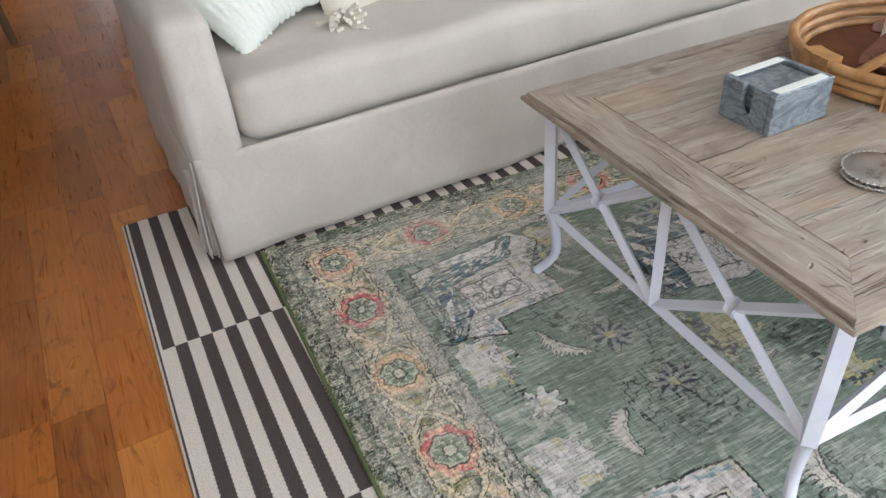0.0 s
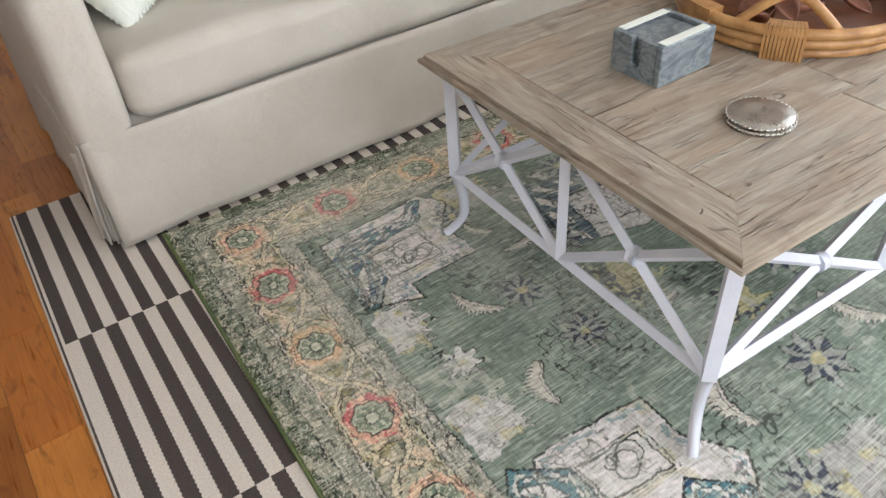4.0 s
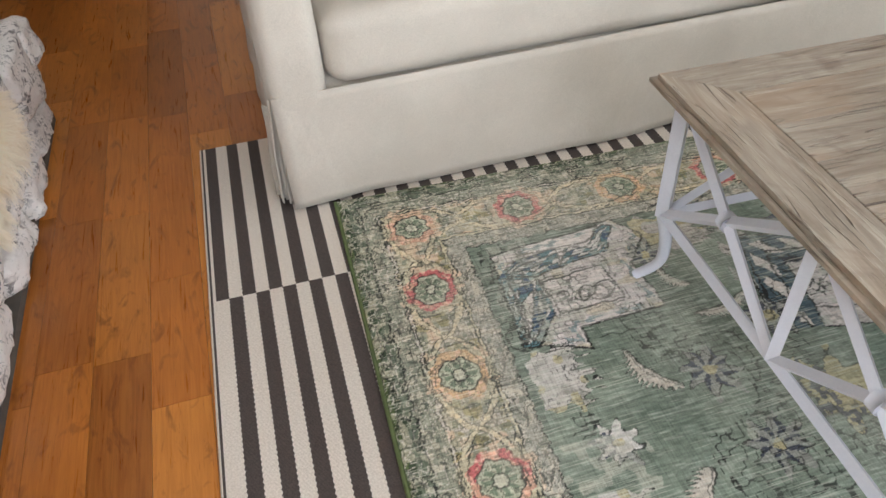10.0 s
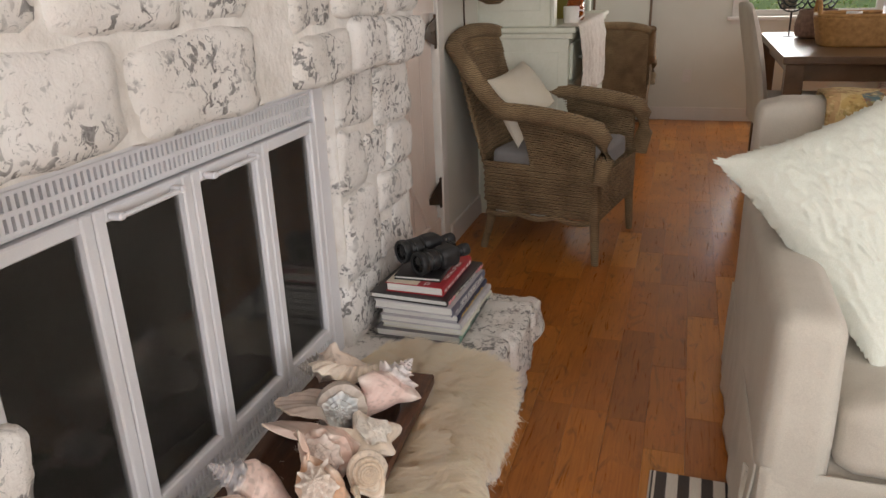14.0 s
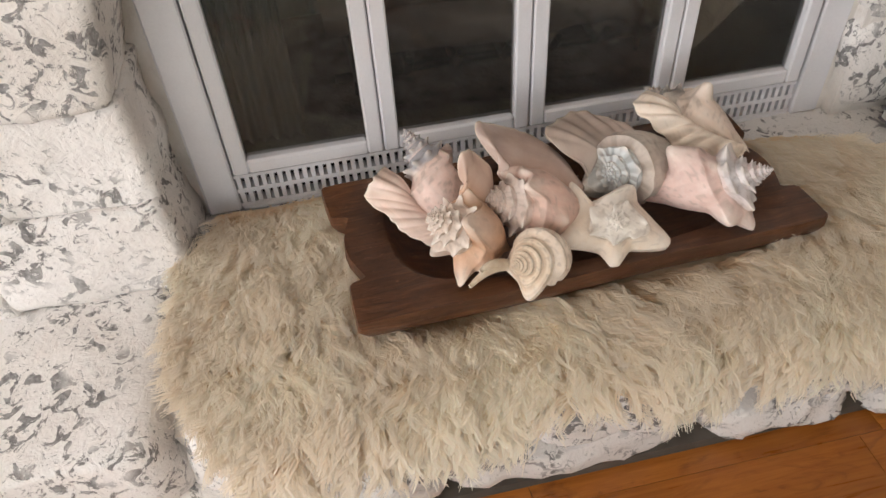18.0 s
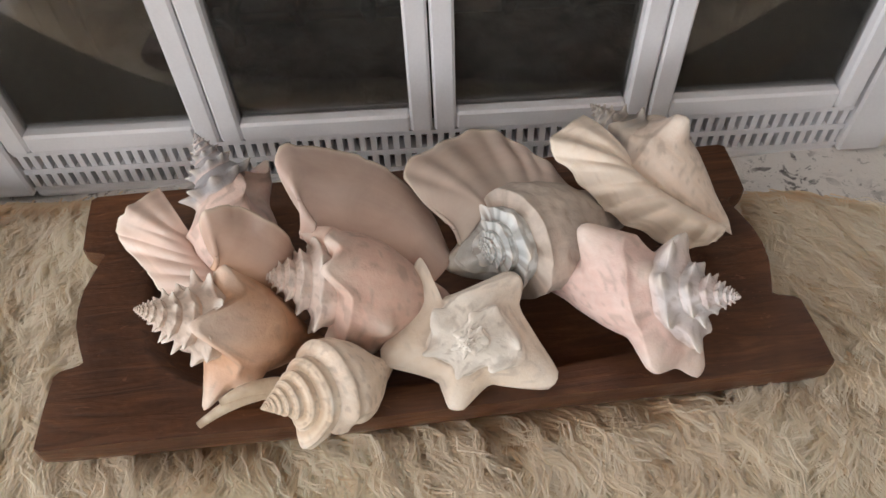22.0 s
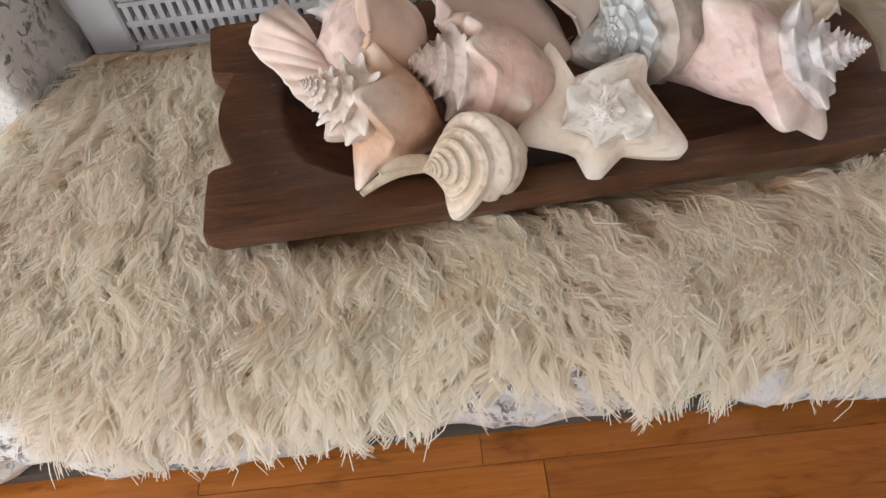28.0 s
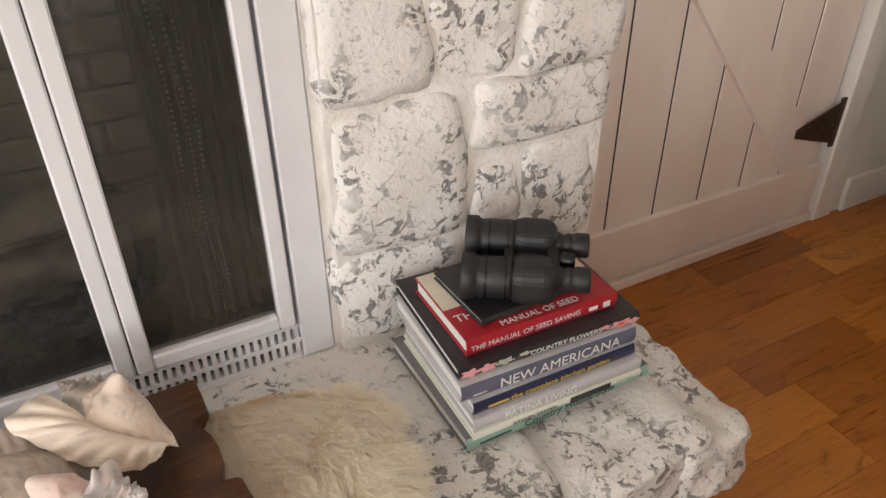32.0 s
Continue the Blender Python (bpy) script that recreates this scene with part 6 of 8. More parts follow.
def conch(apex, canal, R, ref, c_body, c_spire, c_lip, label, spikes=(), lip=(), seed=0, sh=0.42, G=1.5, points=8, knob=0.5, bands=0.0, taper=0.14, wide=1.0, bulge=0.0, ribs=0.0, worn=0.0, round_=0.0, blunt=1.14, power=1.45, free=False):
    """A coiled shell from the point of its spire to the end of its canal. ref: a way across the axis, to which the mouth turns; spikes: their points;
    lip: points of the flared edge from the shoulder towards the canal; G: growth with each turn."""
    A_, T_ = Vector(apex), Vector(canal)
    L = (T_ - A_).length
    ex = (T_ - A_).normalized()
    ey = Vector(ref)
    ey = (ey - ex * ey.dot(ex)).normalized()
    ez = ex.cross(ey)
    m = Matrix.Translation(A_) @ Matrix((ex, ey, ez)).transposed().to_4x4()
    inv = np.array(m.inverted())
    local = lambda p: np.asarray(p, float) @ inv[:3, :3].T + inv[:3, 3]
    per = 84
    turns = math.log(60) / math.log(G)
    nt = int(turns * per)
    tau = np.linspace(1 - turns, 1.0, nt)
    # the whorl's outline: seam, ramp, shoulder, long taper
    s0, r0 = sh / G + 0.14 * (1 - sh) / G, 0.955 / G
    q = np.linspace(0, 1, 20)
    ramp = np.stack([s0 + (sh - s0) * q, r0 + (1 - r0) * (q ** 1.15 * (1 - round_) + round_ * np.sin(q * np.pi / 2))], -1)
    o = np.linspace(0, 1, 36)[1:] ** 1.15
    body = np.stack([sh + (1 - sh) * o, (1 - o ** 1.35) * (1 - taper) + taper + 0.10 * np.sin(np.pi * np.clip(o * 1.25, 0, 1)) - 0.03 * np.sin(np.pi * np.clip(o * 6, 0, 1))], -1)
    prof = np.vstack([ramp, body])
    nv = len(prof)
    k0 = 19
    dv = (np.arange(nv) - k0)
    sc = (G ** (tau - 1))[:, None]
    th = (tau * 2 * np.pi)[:, None]
    a_, r_ = prof[None, :, 0] * sc, prof[None, :, 1] * sc
    on = np.clip((0.30 - tau) / 0.35, 0, 1)[:, None]
    pk = np.clip((1 + np.cos(points * th + 0.5 * np.sin(2.3 * th + seed) + seed)) / 2, 0, 1) ** 2.2 * (0.55 + 0.9 * vnoise(tau[:, None] * 9.0, 0 * tau[:, None], seed + 90, 1.0))
    near = np.exp(-(dv / 4.2) ** 2)[None]
    kn = knob * (on * 0.34 + 0.05) * pk * near * sc
    r_ = r_ + kn
    a_ = a_ - 0.38 * kn * R / L
    w1 = vnoise(tau[:, None] * 0.5 + 0 * r_, prof[None, :, 0] * 0.3 + 0 * r_, seed + 100, 0.05) - 0.5
    w2 = vnoise(tau[:, None] * 0.5 + 0 * r_, prof[None, :, 0] * 0.3 + 0 * r_, seed + 130, 0.017) - 0.5
    r_ = r_ * (1 + 0.05 * w1 + (0.025 + 0.06 * worn) * w2)
    P = np.stack([a_ * L, r_ * R * np.cos(th), r_ * R * np.sin(th)], -1)
    tips = np.zeros(P.shape[:2])
    last = tau > -0.15
    for sp in spikes:
        to = local(sp)
        cand = P[last][:, k0 - 3:k0 + 12].reshape(-1, 3)
        out = cand / 1.0
        dist = np.linalg.norm(out - to, axis=1) + 0.4 * np.abs(out[:, 0] - sh * L)
        base = cand[int(np.argmin(dist))].copy()
        h = np.linalg.norm(to - base)
        wd = wide * (0.013 + 0.42 * h)
        d = np.sqrt(((P - base) ** 2).sum(-1)) / wd
        g = np.clip(1 - d, 0, 1)
        g = g ** power * (1.5 - 0.5 * g) * blunt
        g = np.where(g > 0.86, 0.86 + 0.14 * np.tanh((g - 0.86) / 0.14), g)
        P = P + g[..., None] * (to - base)
        tips = np.maximum(tips, np.clip(g * 1.3 - 0.25, 0, 1))
    uu, vv = np.broadcast_to(tau[:, None] * 0.4, tips.shape), np.broadcast_to(prof[None, :, 0] * 0.35, tips.shape)
    cb, cs, cl = np.array(c_body), np.array(c_spire), np.array(c_lip)
    spire = np.clip((0.34 - tau) / 0.40, 0, 1)[:, None] * np.clip(1 - (dv - 4) / 8, 0, 1)[None]
    spire = np.clip(spire + 0.5 * (vnoise(uu, vv, seed + 205, 0.05) - 0.5) * (spire > 0) * (spire < 1), 0, 1)[..., None]
    col = cb * (1 - spire) + cs * spire
    col = col * (0.88 + 0.22 * vnoise(uu, vv, seed + 200, 0.05)[..., None])
    grow = vnoise(uu, vv * 0.06, seed + 206, 0.006)[..., None] - 0.5
    col = col * (1 + 0.14 * grow)
    blot = np.clip((vnoise(uu, vv, seed + 210, 0.09) - 0.45) * 2, 0, 1)[..., None] * 0.45
    col = col * (1 - blot) + (cl * 0.75 + cs * 0.25) * blot
    stain = np.clip((vnoise(uu, vv, seed + 230, 0.009) - 0.70) * 5, 0, 0.32)[..., None]
    col = col * (1 - stain) + sr(146, 126, 110) * stain
    if worn:
        ch = np.clip((vnoise(uu, vv, seed + 260, 0.012) - 0.5) * 5, 0, 1)[..., None] * spire * worn
        col = col * (1 - ch) + sr(232, 234, 234) * ch
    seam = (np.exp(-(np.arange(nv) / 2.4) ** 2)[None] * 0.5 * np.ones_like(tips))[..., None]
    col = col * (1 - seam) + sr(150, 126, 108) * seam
    # highlight along the knob crests, put into the colour
    ridge_light = (near * pk * on * 0.6)[..., None]
    col = col * (1 - ridge_light) + sr(244, 236, 226) * ridge_light
    tw = (tips * 0.6)[..., None]
    col = col * (1 - tw) + sr(244, 232, 220) * tw
    if bands:
        bw = (bands * np.clip(np.exp(-((np.arange(nv) - 4) / 3.0) ** 2) + 0.55 * np.exp(-((np.arange(nv) - 12) / 1.6) ** 2), 0, 1)[None] * np.clip((0.75 - tau) / 0.3, 0, 1)[:, None])[..., None]
        col = col * (1 - bw) + sr(192, 158, 122) * bw
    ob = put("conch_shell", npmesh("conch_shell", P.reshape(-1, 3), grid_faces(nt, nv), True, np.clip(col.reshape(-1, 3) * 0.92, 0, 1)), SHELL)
    ob.matrix_world = m
    tagged(ob, label, "shell", "shells in the trough")
    if lip:
        nu, nl = 90, 34
        E = local(spline(lip, nu))
        # the lip grows out of the side of the last turn that it stands on
        skin = P[tau > -0.2][::2, k0 - 6::2].reshape(-1, 3)
        B = np.array([skin[int(np.argmin(((skin - e) ** 2).sum(1)))] for e in E])
        for _ in range(40):
            B = np.vstack([B[:1], (B[:-2] + 2 * B[1:-1] + B[2:]) / 4, B[-1:]])
        B = B * [1, 0.80, 0.80]
        if free:
            # a lip that runs on from the end of the last turn
            line = P[-1, k0 - 6:]
            arc = np.linspace(0.06, 0.92, nu) * (len(line) - 1)
            i = np.clip(np.floor(arc).astype(int), 0, len(line) - 2)
            f = (arc - i)[:, None]
            B = line[i] * (1 - f) + line[i + 1] * f
        v = np.linspace(0, 1, nl)[None, :, None]
        u = np.linspace(0, 1, nu)
        S = B[:, None] * (1 - v) + E[:, None] * v
        cr = np.cross(np.gradient(E, axis=0), E - B)
        cr /= np.linalg.norm(cr, axis=1, keepdims=True) + 1e-9
        # keep the bulge on the side away from the axis
        up = cr.mean(0) / np.linalg.norm(cr.mean(0))
        UU, VV = np.broadcast_to(u[:, None], (nu, nl)), np.broadcast_to(v[0, :, 0][None], (nu, nl))
        edge = np.clip((VV - 0.55) / 0.45, 0, 1)
        wav = ribs * 0.0030 * np.sin(UU * 52 + 1.2 * VV) * np.clip(VV * 1.6, 0, 1) + 0.0022 * np.sin(UU * 17 + seed) * edge
        wav = wav + 0.004 * (vnoise(UU * 0.3, VV * 0.12, seed + 320, 0.05) - 0.5)
        S = S + up * (bulge * np.sin(np.pi * VV ** 0.8) + wav)[..., None]
        S = S + (E - B)[:, None] * ((0.035 * (vnoise(UU, VV * 0, seed + 340, 0.035) - 0.5) + 0.012 * np.sin(UU * 52) * ribs) * edge)[..., None]
        cl_ = cl * (0.90 + 0.16 * vnoise(UU, VV, seed + 300, 0.16) + 0.05 * vnoise(UU * 0.2, VV, seed + 310, 0.02))[..., None]
        blend = np.clip(1 - VV * 2.2, 0, 1)[..., None] * 0.6
        cl_ = cl_ * (1 - blend) + cb * blend
        rb = (ribs * 0.16 * np.clip(-np.sin(UU * 52 + 1.2 * VV), 0, 1) * np.clip(VV * 1.5, 0, 1))[..., None]
        cl_ = cl_ * (1 - rb) + sr(182, 154, 124) * rb
        dirt = (np.clip((vnoise(UU, VV, seed + 350, 0.05) - 0.62) * 2, 0, 0.3) * ribs * np.clip(VV * 2 - 1, 0, 1))[..., None]
        cl_ = cl_ * (1 - dirt) + sr(160, 132, 100) * dirt
        rim = (np.clip((VV - 0.93) / 0.07, 0, 1) * 0.7)[..., None]
        cl_ = cl_ * (1 - rim) + sr(236, 222, 202) * rim
        lp = put("lip", npmesh("lip", S.reshape(-1, 3), grid_faces(nu, nl), True, np.clip(cl_.reshape(-1, 3) * 0.97, 0, 1)), SHELL if ribs > 0.5 else NACRE, ob, "smooth flared shell lip")
        so = lp.modifiers.new("thick", "SOLIDIFY")
        so.thickness, so.offset = 0.0035, 0
    return ob


ivory, pink, rose, grey, peach, tan = sr(232, 218, 200), sr(232, 204, 192), sr(222, 180, 166), sr(160, 157, 160), sr(214, 166, 130), sr(204, 174, 154)
conch((0.123, 0.235, 0.514), (0.245, 0.305, 0.402), 0.047, (0.2, -1.0, 0.1), pink, grey, sr(236, 210, 196), "grey spiked conch shell with pale ribbed lip", [(0.18, 0.292, 0.470), (0.128, 0.295, 0.478), (0.155, 0.258, 0.486), (0.185, 0.240, 0.478)],
      [(0.160, 0.200, 0.482), (0.192, 0.178, 0.488), (0.201, 0.166, 0.466), (0.228, 0.190, 0.448), (0.250, 0.209, 0.436), (0.262, 0.240, 0.412)], seed=1, sh=0.47, points=9, knob=0.62, bulge=-0.010, ribs=0.45, free=True)
conch((0.326, 0.227, 0.530), (0.274, 0.350, 0.398), 0.047, (0.25, 0.0, -1.0), peach, sr(222, 204, 190), sr(204, 174, 158), "orange brown conch shell with knobbly white spire", [(0.361, 0.257, 0.434), (0.283, 0.282, 0.530), (0.352, 0.296, 0.444), (0.306, 0.232, 0.442), (0.338, 0.270, 0.520)],
      [(0.283, 0.280, 0.540), (0.272, 0.282, 0.572), (0.255, 0.308, 0.550), (0.245, 0.327, 0.500), (0.250, 0.335, 0.430)], seed=3, sh=0.46, G=1.42, points=9, knob=0.85, taper=0.10, bulge=0.008)
conch((0.276, 0.307, 0.496), (0.262, 0.478, 0.424), 0.056, (0.1, 0.0, -1.0), sr(226, 190, 174), sr(226, 208, 198), sr(198, 174, 162), "rosy conch shell with wide flared lip", [(0.323, 0.408, 0.472), (0.240, 0.338, 0.506), (0.313, 0.354, 0.452), (0.318, 0.390, 0.432), (0.262, 0.362, 0.520), (0.290, 0.360, 0.516)],
      [(0.235, 0.345, 0.508), (0.187, 0.320, 0.540), (0.165, 0.351, 0.527), (0.158, 0.390, 0.499), (0.185, 0.435, 0.480), (0.225, 0.457, 0.443)], seed=4, sh=0.40, G=1.45, points=8, knob=0.62, taper=0.20, bulge=0.012)
conch((0.246, 0.486, 0.472), (0.170, 0.625, 0.436), 0.060, (0.1, 0.1, -1.0), sr(200, 186, 174), sr(186, 190, 190), sr(206, 188, 176), "chalky grey conch shell with fan shaped lip", [(0.252, 0.555, 0.426), (0.244, 0.455, 0.450)],
      [(0.215, 0.459, 0.476), (0.178, 0.423, 0.499), (0.140, 0.448, 0.492), (0.100, 0.487, 0.473), (0.104, 0.522, 0.470), (0.140, 0.552, 0.470), (0.180, 0.582, 0.456)], seed=5, sh=0.24, G=1.5, points=6, knob=0.40, taper=0.42, bulge=0.004, ribs=0.4, worn=1.0, round_=0.5)
conch((0.089, 0.604, 0.492), (0.216, 0.722, 0.440), 0.042, (0.75, -0.5, 0.3), sr(238, 218, 202), sr(150, 142, 136), sr(246, 230, 214), "ivory conch shell with deep ribbed lip", [(0.149, 0.678, 0.520), (0.105, 0.660, 0.486), (0.140, 0.610, 0.508)],
      [(0.128, 0.590, 0.512), (0.168, 0.552, 0.515), (0.196, 0.585, 0.484), (0.216, 0.615, 0.462), (0.236, 0.662, 0.448), (0.236, 0.694, 0.452)], seed=6, sh=0.42, points=8, knob=0.8, taper=0.2, bulge=-0.016, ribs=1.0, free=True)
conch((0.332, 0.674, 0.508), (0.240, 0.540, 0.404), 0.046, (-0.6, -0.2, 0.6), sr(232, 202, 192), sr(214, 208, 208), rose, "pink and white conch shell with spiked crown", [(0.349, 0.660, 0.422), (0.359, 0.611, 0.450), (0.255, 0.567, 0.508), (0.268, 0.645, 0.508), (0.300, 0.610, 0.500), (0.284, 0.672, 0.452)],
      seed=7, sh=0.40, G=1.48, points=7, knob=1.05, taper=0.16, wide=1.2, blunt=1.2)
conch((0.340, 0.468, 0.474), (0.282, 0.474, 0.396), 0.036, (-0.35, -0.45, 0.4), sr(234, 216, 196), sr(246, 238, 228), ivory, "white star shaped conch shell with five long spikes", [(0.254, 0.435, 0.478), (0.265, 0.516, 0.460), (0.348, 0.540, 0.422), (0.369, 0.456, 0.424), (0.325, 0.398, 0.440)],
      seed=8, sh=0.44, G=1.85, points=7, knob=1.1, wide=1.14, taper=0.3, blunt=1.25, power=1.4)
white = conch((0.386, 0.314, 0.480), (0.322, 0.404, 0.428), 0.042, (0.75, 0.25, -0.4), sr(236, 218, 200), sr(234, 214, 192), ivory, "cream spiral shell with brown growth rings", [(0.390, 0.338, 0.416), (0.378, 0.380, 0.436), (0.352, 0.318, 0.440)],
              seed=9, sh=0.52, G=1.36, points=3, knob=0.0, bands=0.55, taper=0.2, round_=0.75, wide=1.3)
for tip_ in ((0.386, 0.264, 0.459), (0.372, 0.280, 0.466)):
    a_, b_ = Vector((0.350, 0.318, 0.446)), Vector(tip_)
    tube("digit", [white.matrix_world.inverted() @ (a_.lerp(b_, t) + Vector((0, 0, 0.008 * math.sin(t * 3.1)))) for t in np.linspace(0, 1, 9)], np.linspace(0.008, 0.0028, 9), simple("shell_digit", lin(206, 184, 158), lin(232, 218, 198), 60, 0.5, 0.2, 200), white, 8, label="broken finger of the shell's edge")


# ---- books and binoculars ----
def lettering(text, size, mat, parent, m, name="title", squash=1.0):
    cu = bpy.data.curves.new(name, "FONT")
    cu.body, cu.size, cu.extrude, cu.align_x, cu.align_y, cu.resolution_u = text, size, 0.0002, "CENTER", "CENTER", 3
    tmp = new(name, cu)
    me = bpy.data.meshes.new_from_object(tmp.evaluated_get(bpy.context.evaluated_depsgraph_get()))
    bpy.data.objects.remove(tmp)
    bpy.data.curves.remove(cu)
    ob = put(name, me, mat, parent)
    ob.matrix_basis = m @ Matrix.Diagonal((squash, 1, 1, 1))
    return ob


def ink(name, c, rough=0.5):
    return simple(name, c, c, 10, rough, 0.02)


WINK, YINK, KINK = ink("white_ink", lin(232, 230, 226)), ink("yellow_ink", lin(214, 182, 92)), ink("dark_ink", lin(40, 52, 50))


def book(z0, th, length, width, y0, x1, rz, cover, label, titles=(), spine=None, extra=None):
    """A lying book: its spine faces +x, its length runs along y; y0 is the near end of the spine, x1 the spine."""
    ob = empty("book", label, "book", "stack of books", at=(x1, y0, z0), rz=rz)
    bt = 0.0028
    part("cover", rounded(0.0012, (-width, -0.003, 0, length, 0, bt), (-width, -0.003, 0, length, th - bt, th), seg=1), cover, ob)
    sp = []
    for k in np.linspace(-1, 1, 9):
        sp.append((0.0015 - 0.0035 * k * k, k))
    v = []
    for y in (0.0, length):
        for xo, k in sp:
            v.append((xo, y, th / 2 + k * th / 2))
        for xo, k in sp[::-1]:
            v.append((xo - 0.003, y, th / 2 + k * (th / 2 - 0.0006)))
    n = 18
    v = np.array(v)
    f = [(i, (i + 1) % n, n + (i + 1) % n, n + i) for i in range(n)]
    cap = [(i, n - 1 - i, n - 2 - i, i + 1) for i in range(8)] + [(n + i + 1, n + n - 2 - i, n + n - 1 - i, n + i) for i in range(8)]
    put("spine", npmesh("spine", v, np.array(f + cap)[:, ::-1], False), spine or cover, ob)
    part("page_block", rounded(0.0008, (-width + 0.004, -0.0045, 0.0035, length - 0.0035, bt + 0.0002, th - bt - 0.0002), seg=1), PAGES, ob)
    face = Matrix(((0, 0, 1, 0.0022), (1, 0, 0, 0), (0, 1, 0, 0), (0, 0, 0, 1)))
    for text, pos, size, mat in titles:
        lettering(text, size, mat, ob, Matrix.Translation((0, pos * length, th / 2)) @ face)
    for (p0, p1, q0, q1, mat) in extra or ():
        if mat in FLORAL:
            # printed blossom: an uneven petalled outline
            bm = bmesh.new()
            rim = []
            for k in range(28):
                a_ = k * 2 * math.pi / 28
                r_ = 0.78 + 0.22 * math.cos(5 * a_ + p0 * 40)
                rim.append(bm.verts.new((0.0024 + 0.0002 * (p0 * 10 % 1), ((p0 + p1) / 2 + (p1 - p0) * 0.62 * r_ * math.cos(a_)) * length, ((q0 + q1) / 2 + (q1 - q0) / 2 * r_ * math.sin(a_)) * th)))
            bm.faces.new(rim)
            part("printed_flower", bm, mat, ob)
        else:
            part("colour_patch", boxes((0.0016, 0.0026, p0 * length, p1 * length, q0 * th, q1 * th)), mat, ob)
    return ob


MINT = simple("mint_cloth", lin(132, 166, 152), lin(146, 178, 164), 20, 0.6, 0.1, 400)
DOVE = simple("dove_cover", lin(178, 174, 178), lin(196, 192, 194), 14, 0.45, 0.03)
CREAMC = simple("cream_cover", lin(206, 206, 190), lin(224, 222, 208), 10, 0.45, 0.03)
NAVY = simple("navy_cover", lin(34, 38, 66), lin(46, 50, 80), 10, 0.4, 0.03)
SLATE = simple("slate_cover", lin(82, 84, 102), lin(100, 102, 120), 10, 0.4, 0.03)
INKB = simple("black_cover", lin(30, 28, 30), lin(52, 48, 50), 9, 0.35, 0.03)
REDC = simple("red_cover", lin(152, 26, 38), lin(170, 36, 46), 10, 0.4, 0.03)
GREYC = simple("grey_cover", lin(108, 104, 108), lin(132, 128, 130), 6, 0.5, 0.03)
PINKI, GREENI, CORALI = ink("pink_print", lin(226, 158, 160)), ink("pale_green_print", lin(186, 192, 176)), ink("coral_print", lin(212, 96, 84))
FLORAL = (PINKI, GREENI, CORALI)
z = 0.334
book(z, 0.0235, 0.322, 0.245, 1.066, 0.316, -0.2, GREYC, "large grey book with mint green spine under the stack", [("Country House Style", 0.54, 0.019, KINK), ("2", 0.95, 0.010, KINK)], MINT, [(0.06, 0.22, 0.42, 0.52, KINK)])
z += 0.0237
book(z, 0.0145, 0.285, 0.235, 1.074, 0.321, -1.5, CREAMC, "thin cream book with black spine patch", [("KITCHEN GARDEN", 0.34, 0.0085, KINK)], CREAMC, [(0.55, 0.80, 0.15, 0.85, INKB), (0.82, 0.95, 0.2, 0.8, GREENI)])
z += 0.0147
book(z, 0.0195, 0.283, 0.238, 1.075, 0.317, -2, DOVE, "dove grey book with pale spine lettering", [("PATINA LIVING", 0.38, 0.0175, WINK)])
z += 0.0197
book(z, 0.0205, 0.272, 0.225, 1.080, 0.308, -1.5, DOVE, "dark navy book with yellow spine lettering", [("the complete kitchen garden", 0.52, 0.0145, YINK)], NAVY, [(0.08, 0.2, 0.4, 0.55, YINK)])
z += 0.0207
book(z, 0.0255, 0.288, 0.230, 1.067, 0.297, -2.5, DOVE, "slate blue book with bold white spine lettering", [("NEW AMERICANA", 0.55, 0.0245, WINK)], SLATE, [(0.06, 0.13, 0.30, 0.36, WINK)])
z += 0.0257
book(z, 0.0175, 0.297, 0.228, 1.071, 0.281, -3.5, INKB, "black book with pink flowers printed on the spine", [("COUNTRY FLOWERS", 0.57, 0.0125, WINK)], INKB, [(0.01, 0.10, 0.05, 1.0, PINKI), (0.10, 0.19, 0.1, 1.0, PINKI), (0.19, 0.28, 0.25, 0.98, GREENI), (0.82, 0.95, 0.05, 1.0, PINKI), (0.86, 0.91, 0.3, 0.75, CORALI), (0.93, 0.99, 0.2, 0.8, PINKI), (0.76, 0.82, 0.4, 0.95, PINKI), (0.31, 0.37, 0.5, 0.98, GREENI)])
z += 0.0177
red = book(z, 0.0265, 0.250, 0.168, 1.094, 0.263, -1.8, REDC, "red book with white spine lettering under the binoculars", [("THE MANUAL OF SEED SAVING", 0.38, 0.0128, WINK)], REDC, [(0.80, 0.86, 0.35, 0.6, WINK), (0.90, 0.95, 0.3, 0.65, WINK)])
part("cover_print", boxes((-0.166, -0.075, 0.002, 0.246, 0.0266, 0.0270)), simple("cream_print", lin(206, 196, 176), lin(224, 214, 196), 20), red, "cream front cover panel")
lettering("THE", 0.022, WINK, red, Matrix.Translation((-0.05, 0.028, 0.0268)) @ Matrix.Rotation(radians(90), 4, "Z"))
lettering("MANUAL OF SEED", 0.016, WINK, red, Matrix.Translation((-0.014, 0.125, 0.0268)) @ Matrix.Rotation(radians(90), 4, "Z"))
z += 0.0272
book(z, 0.0115, 0.185, 0.134, 1.127, 0.246, 2, INKB, "thin black book with white page edges on the stack", [])
z += 0.0117

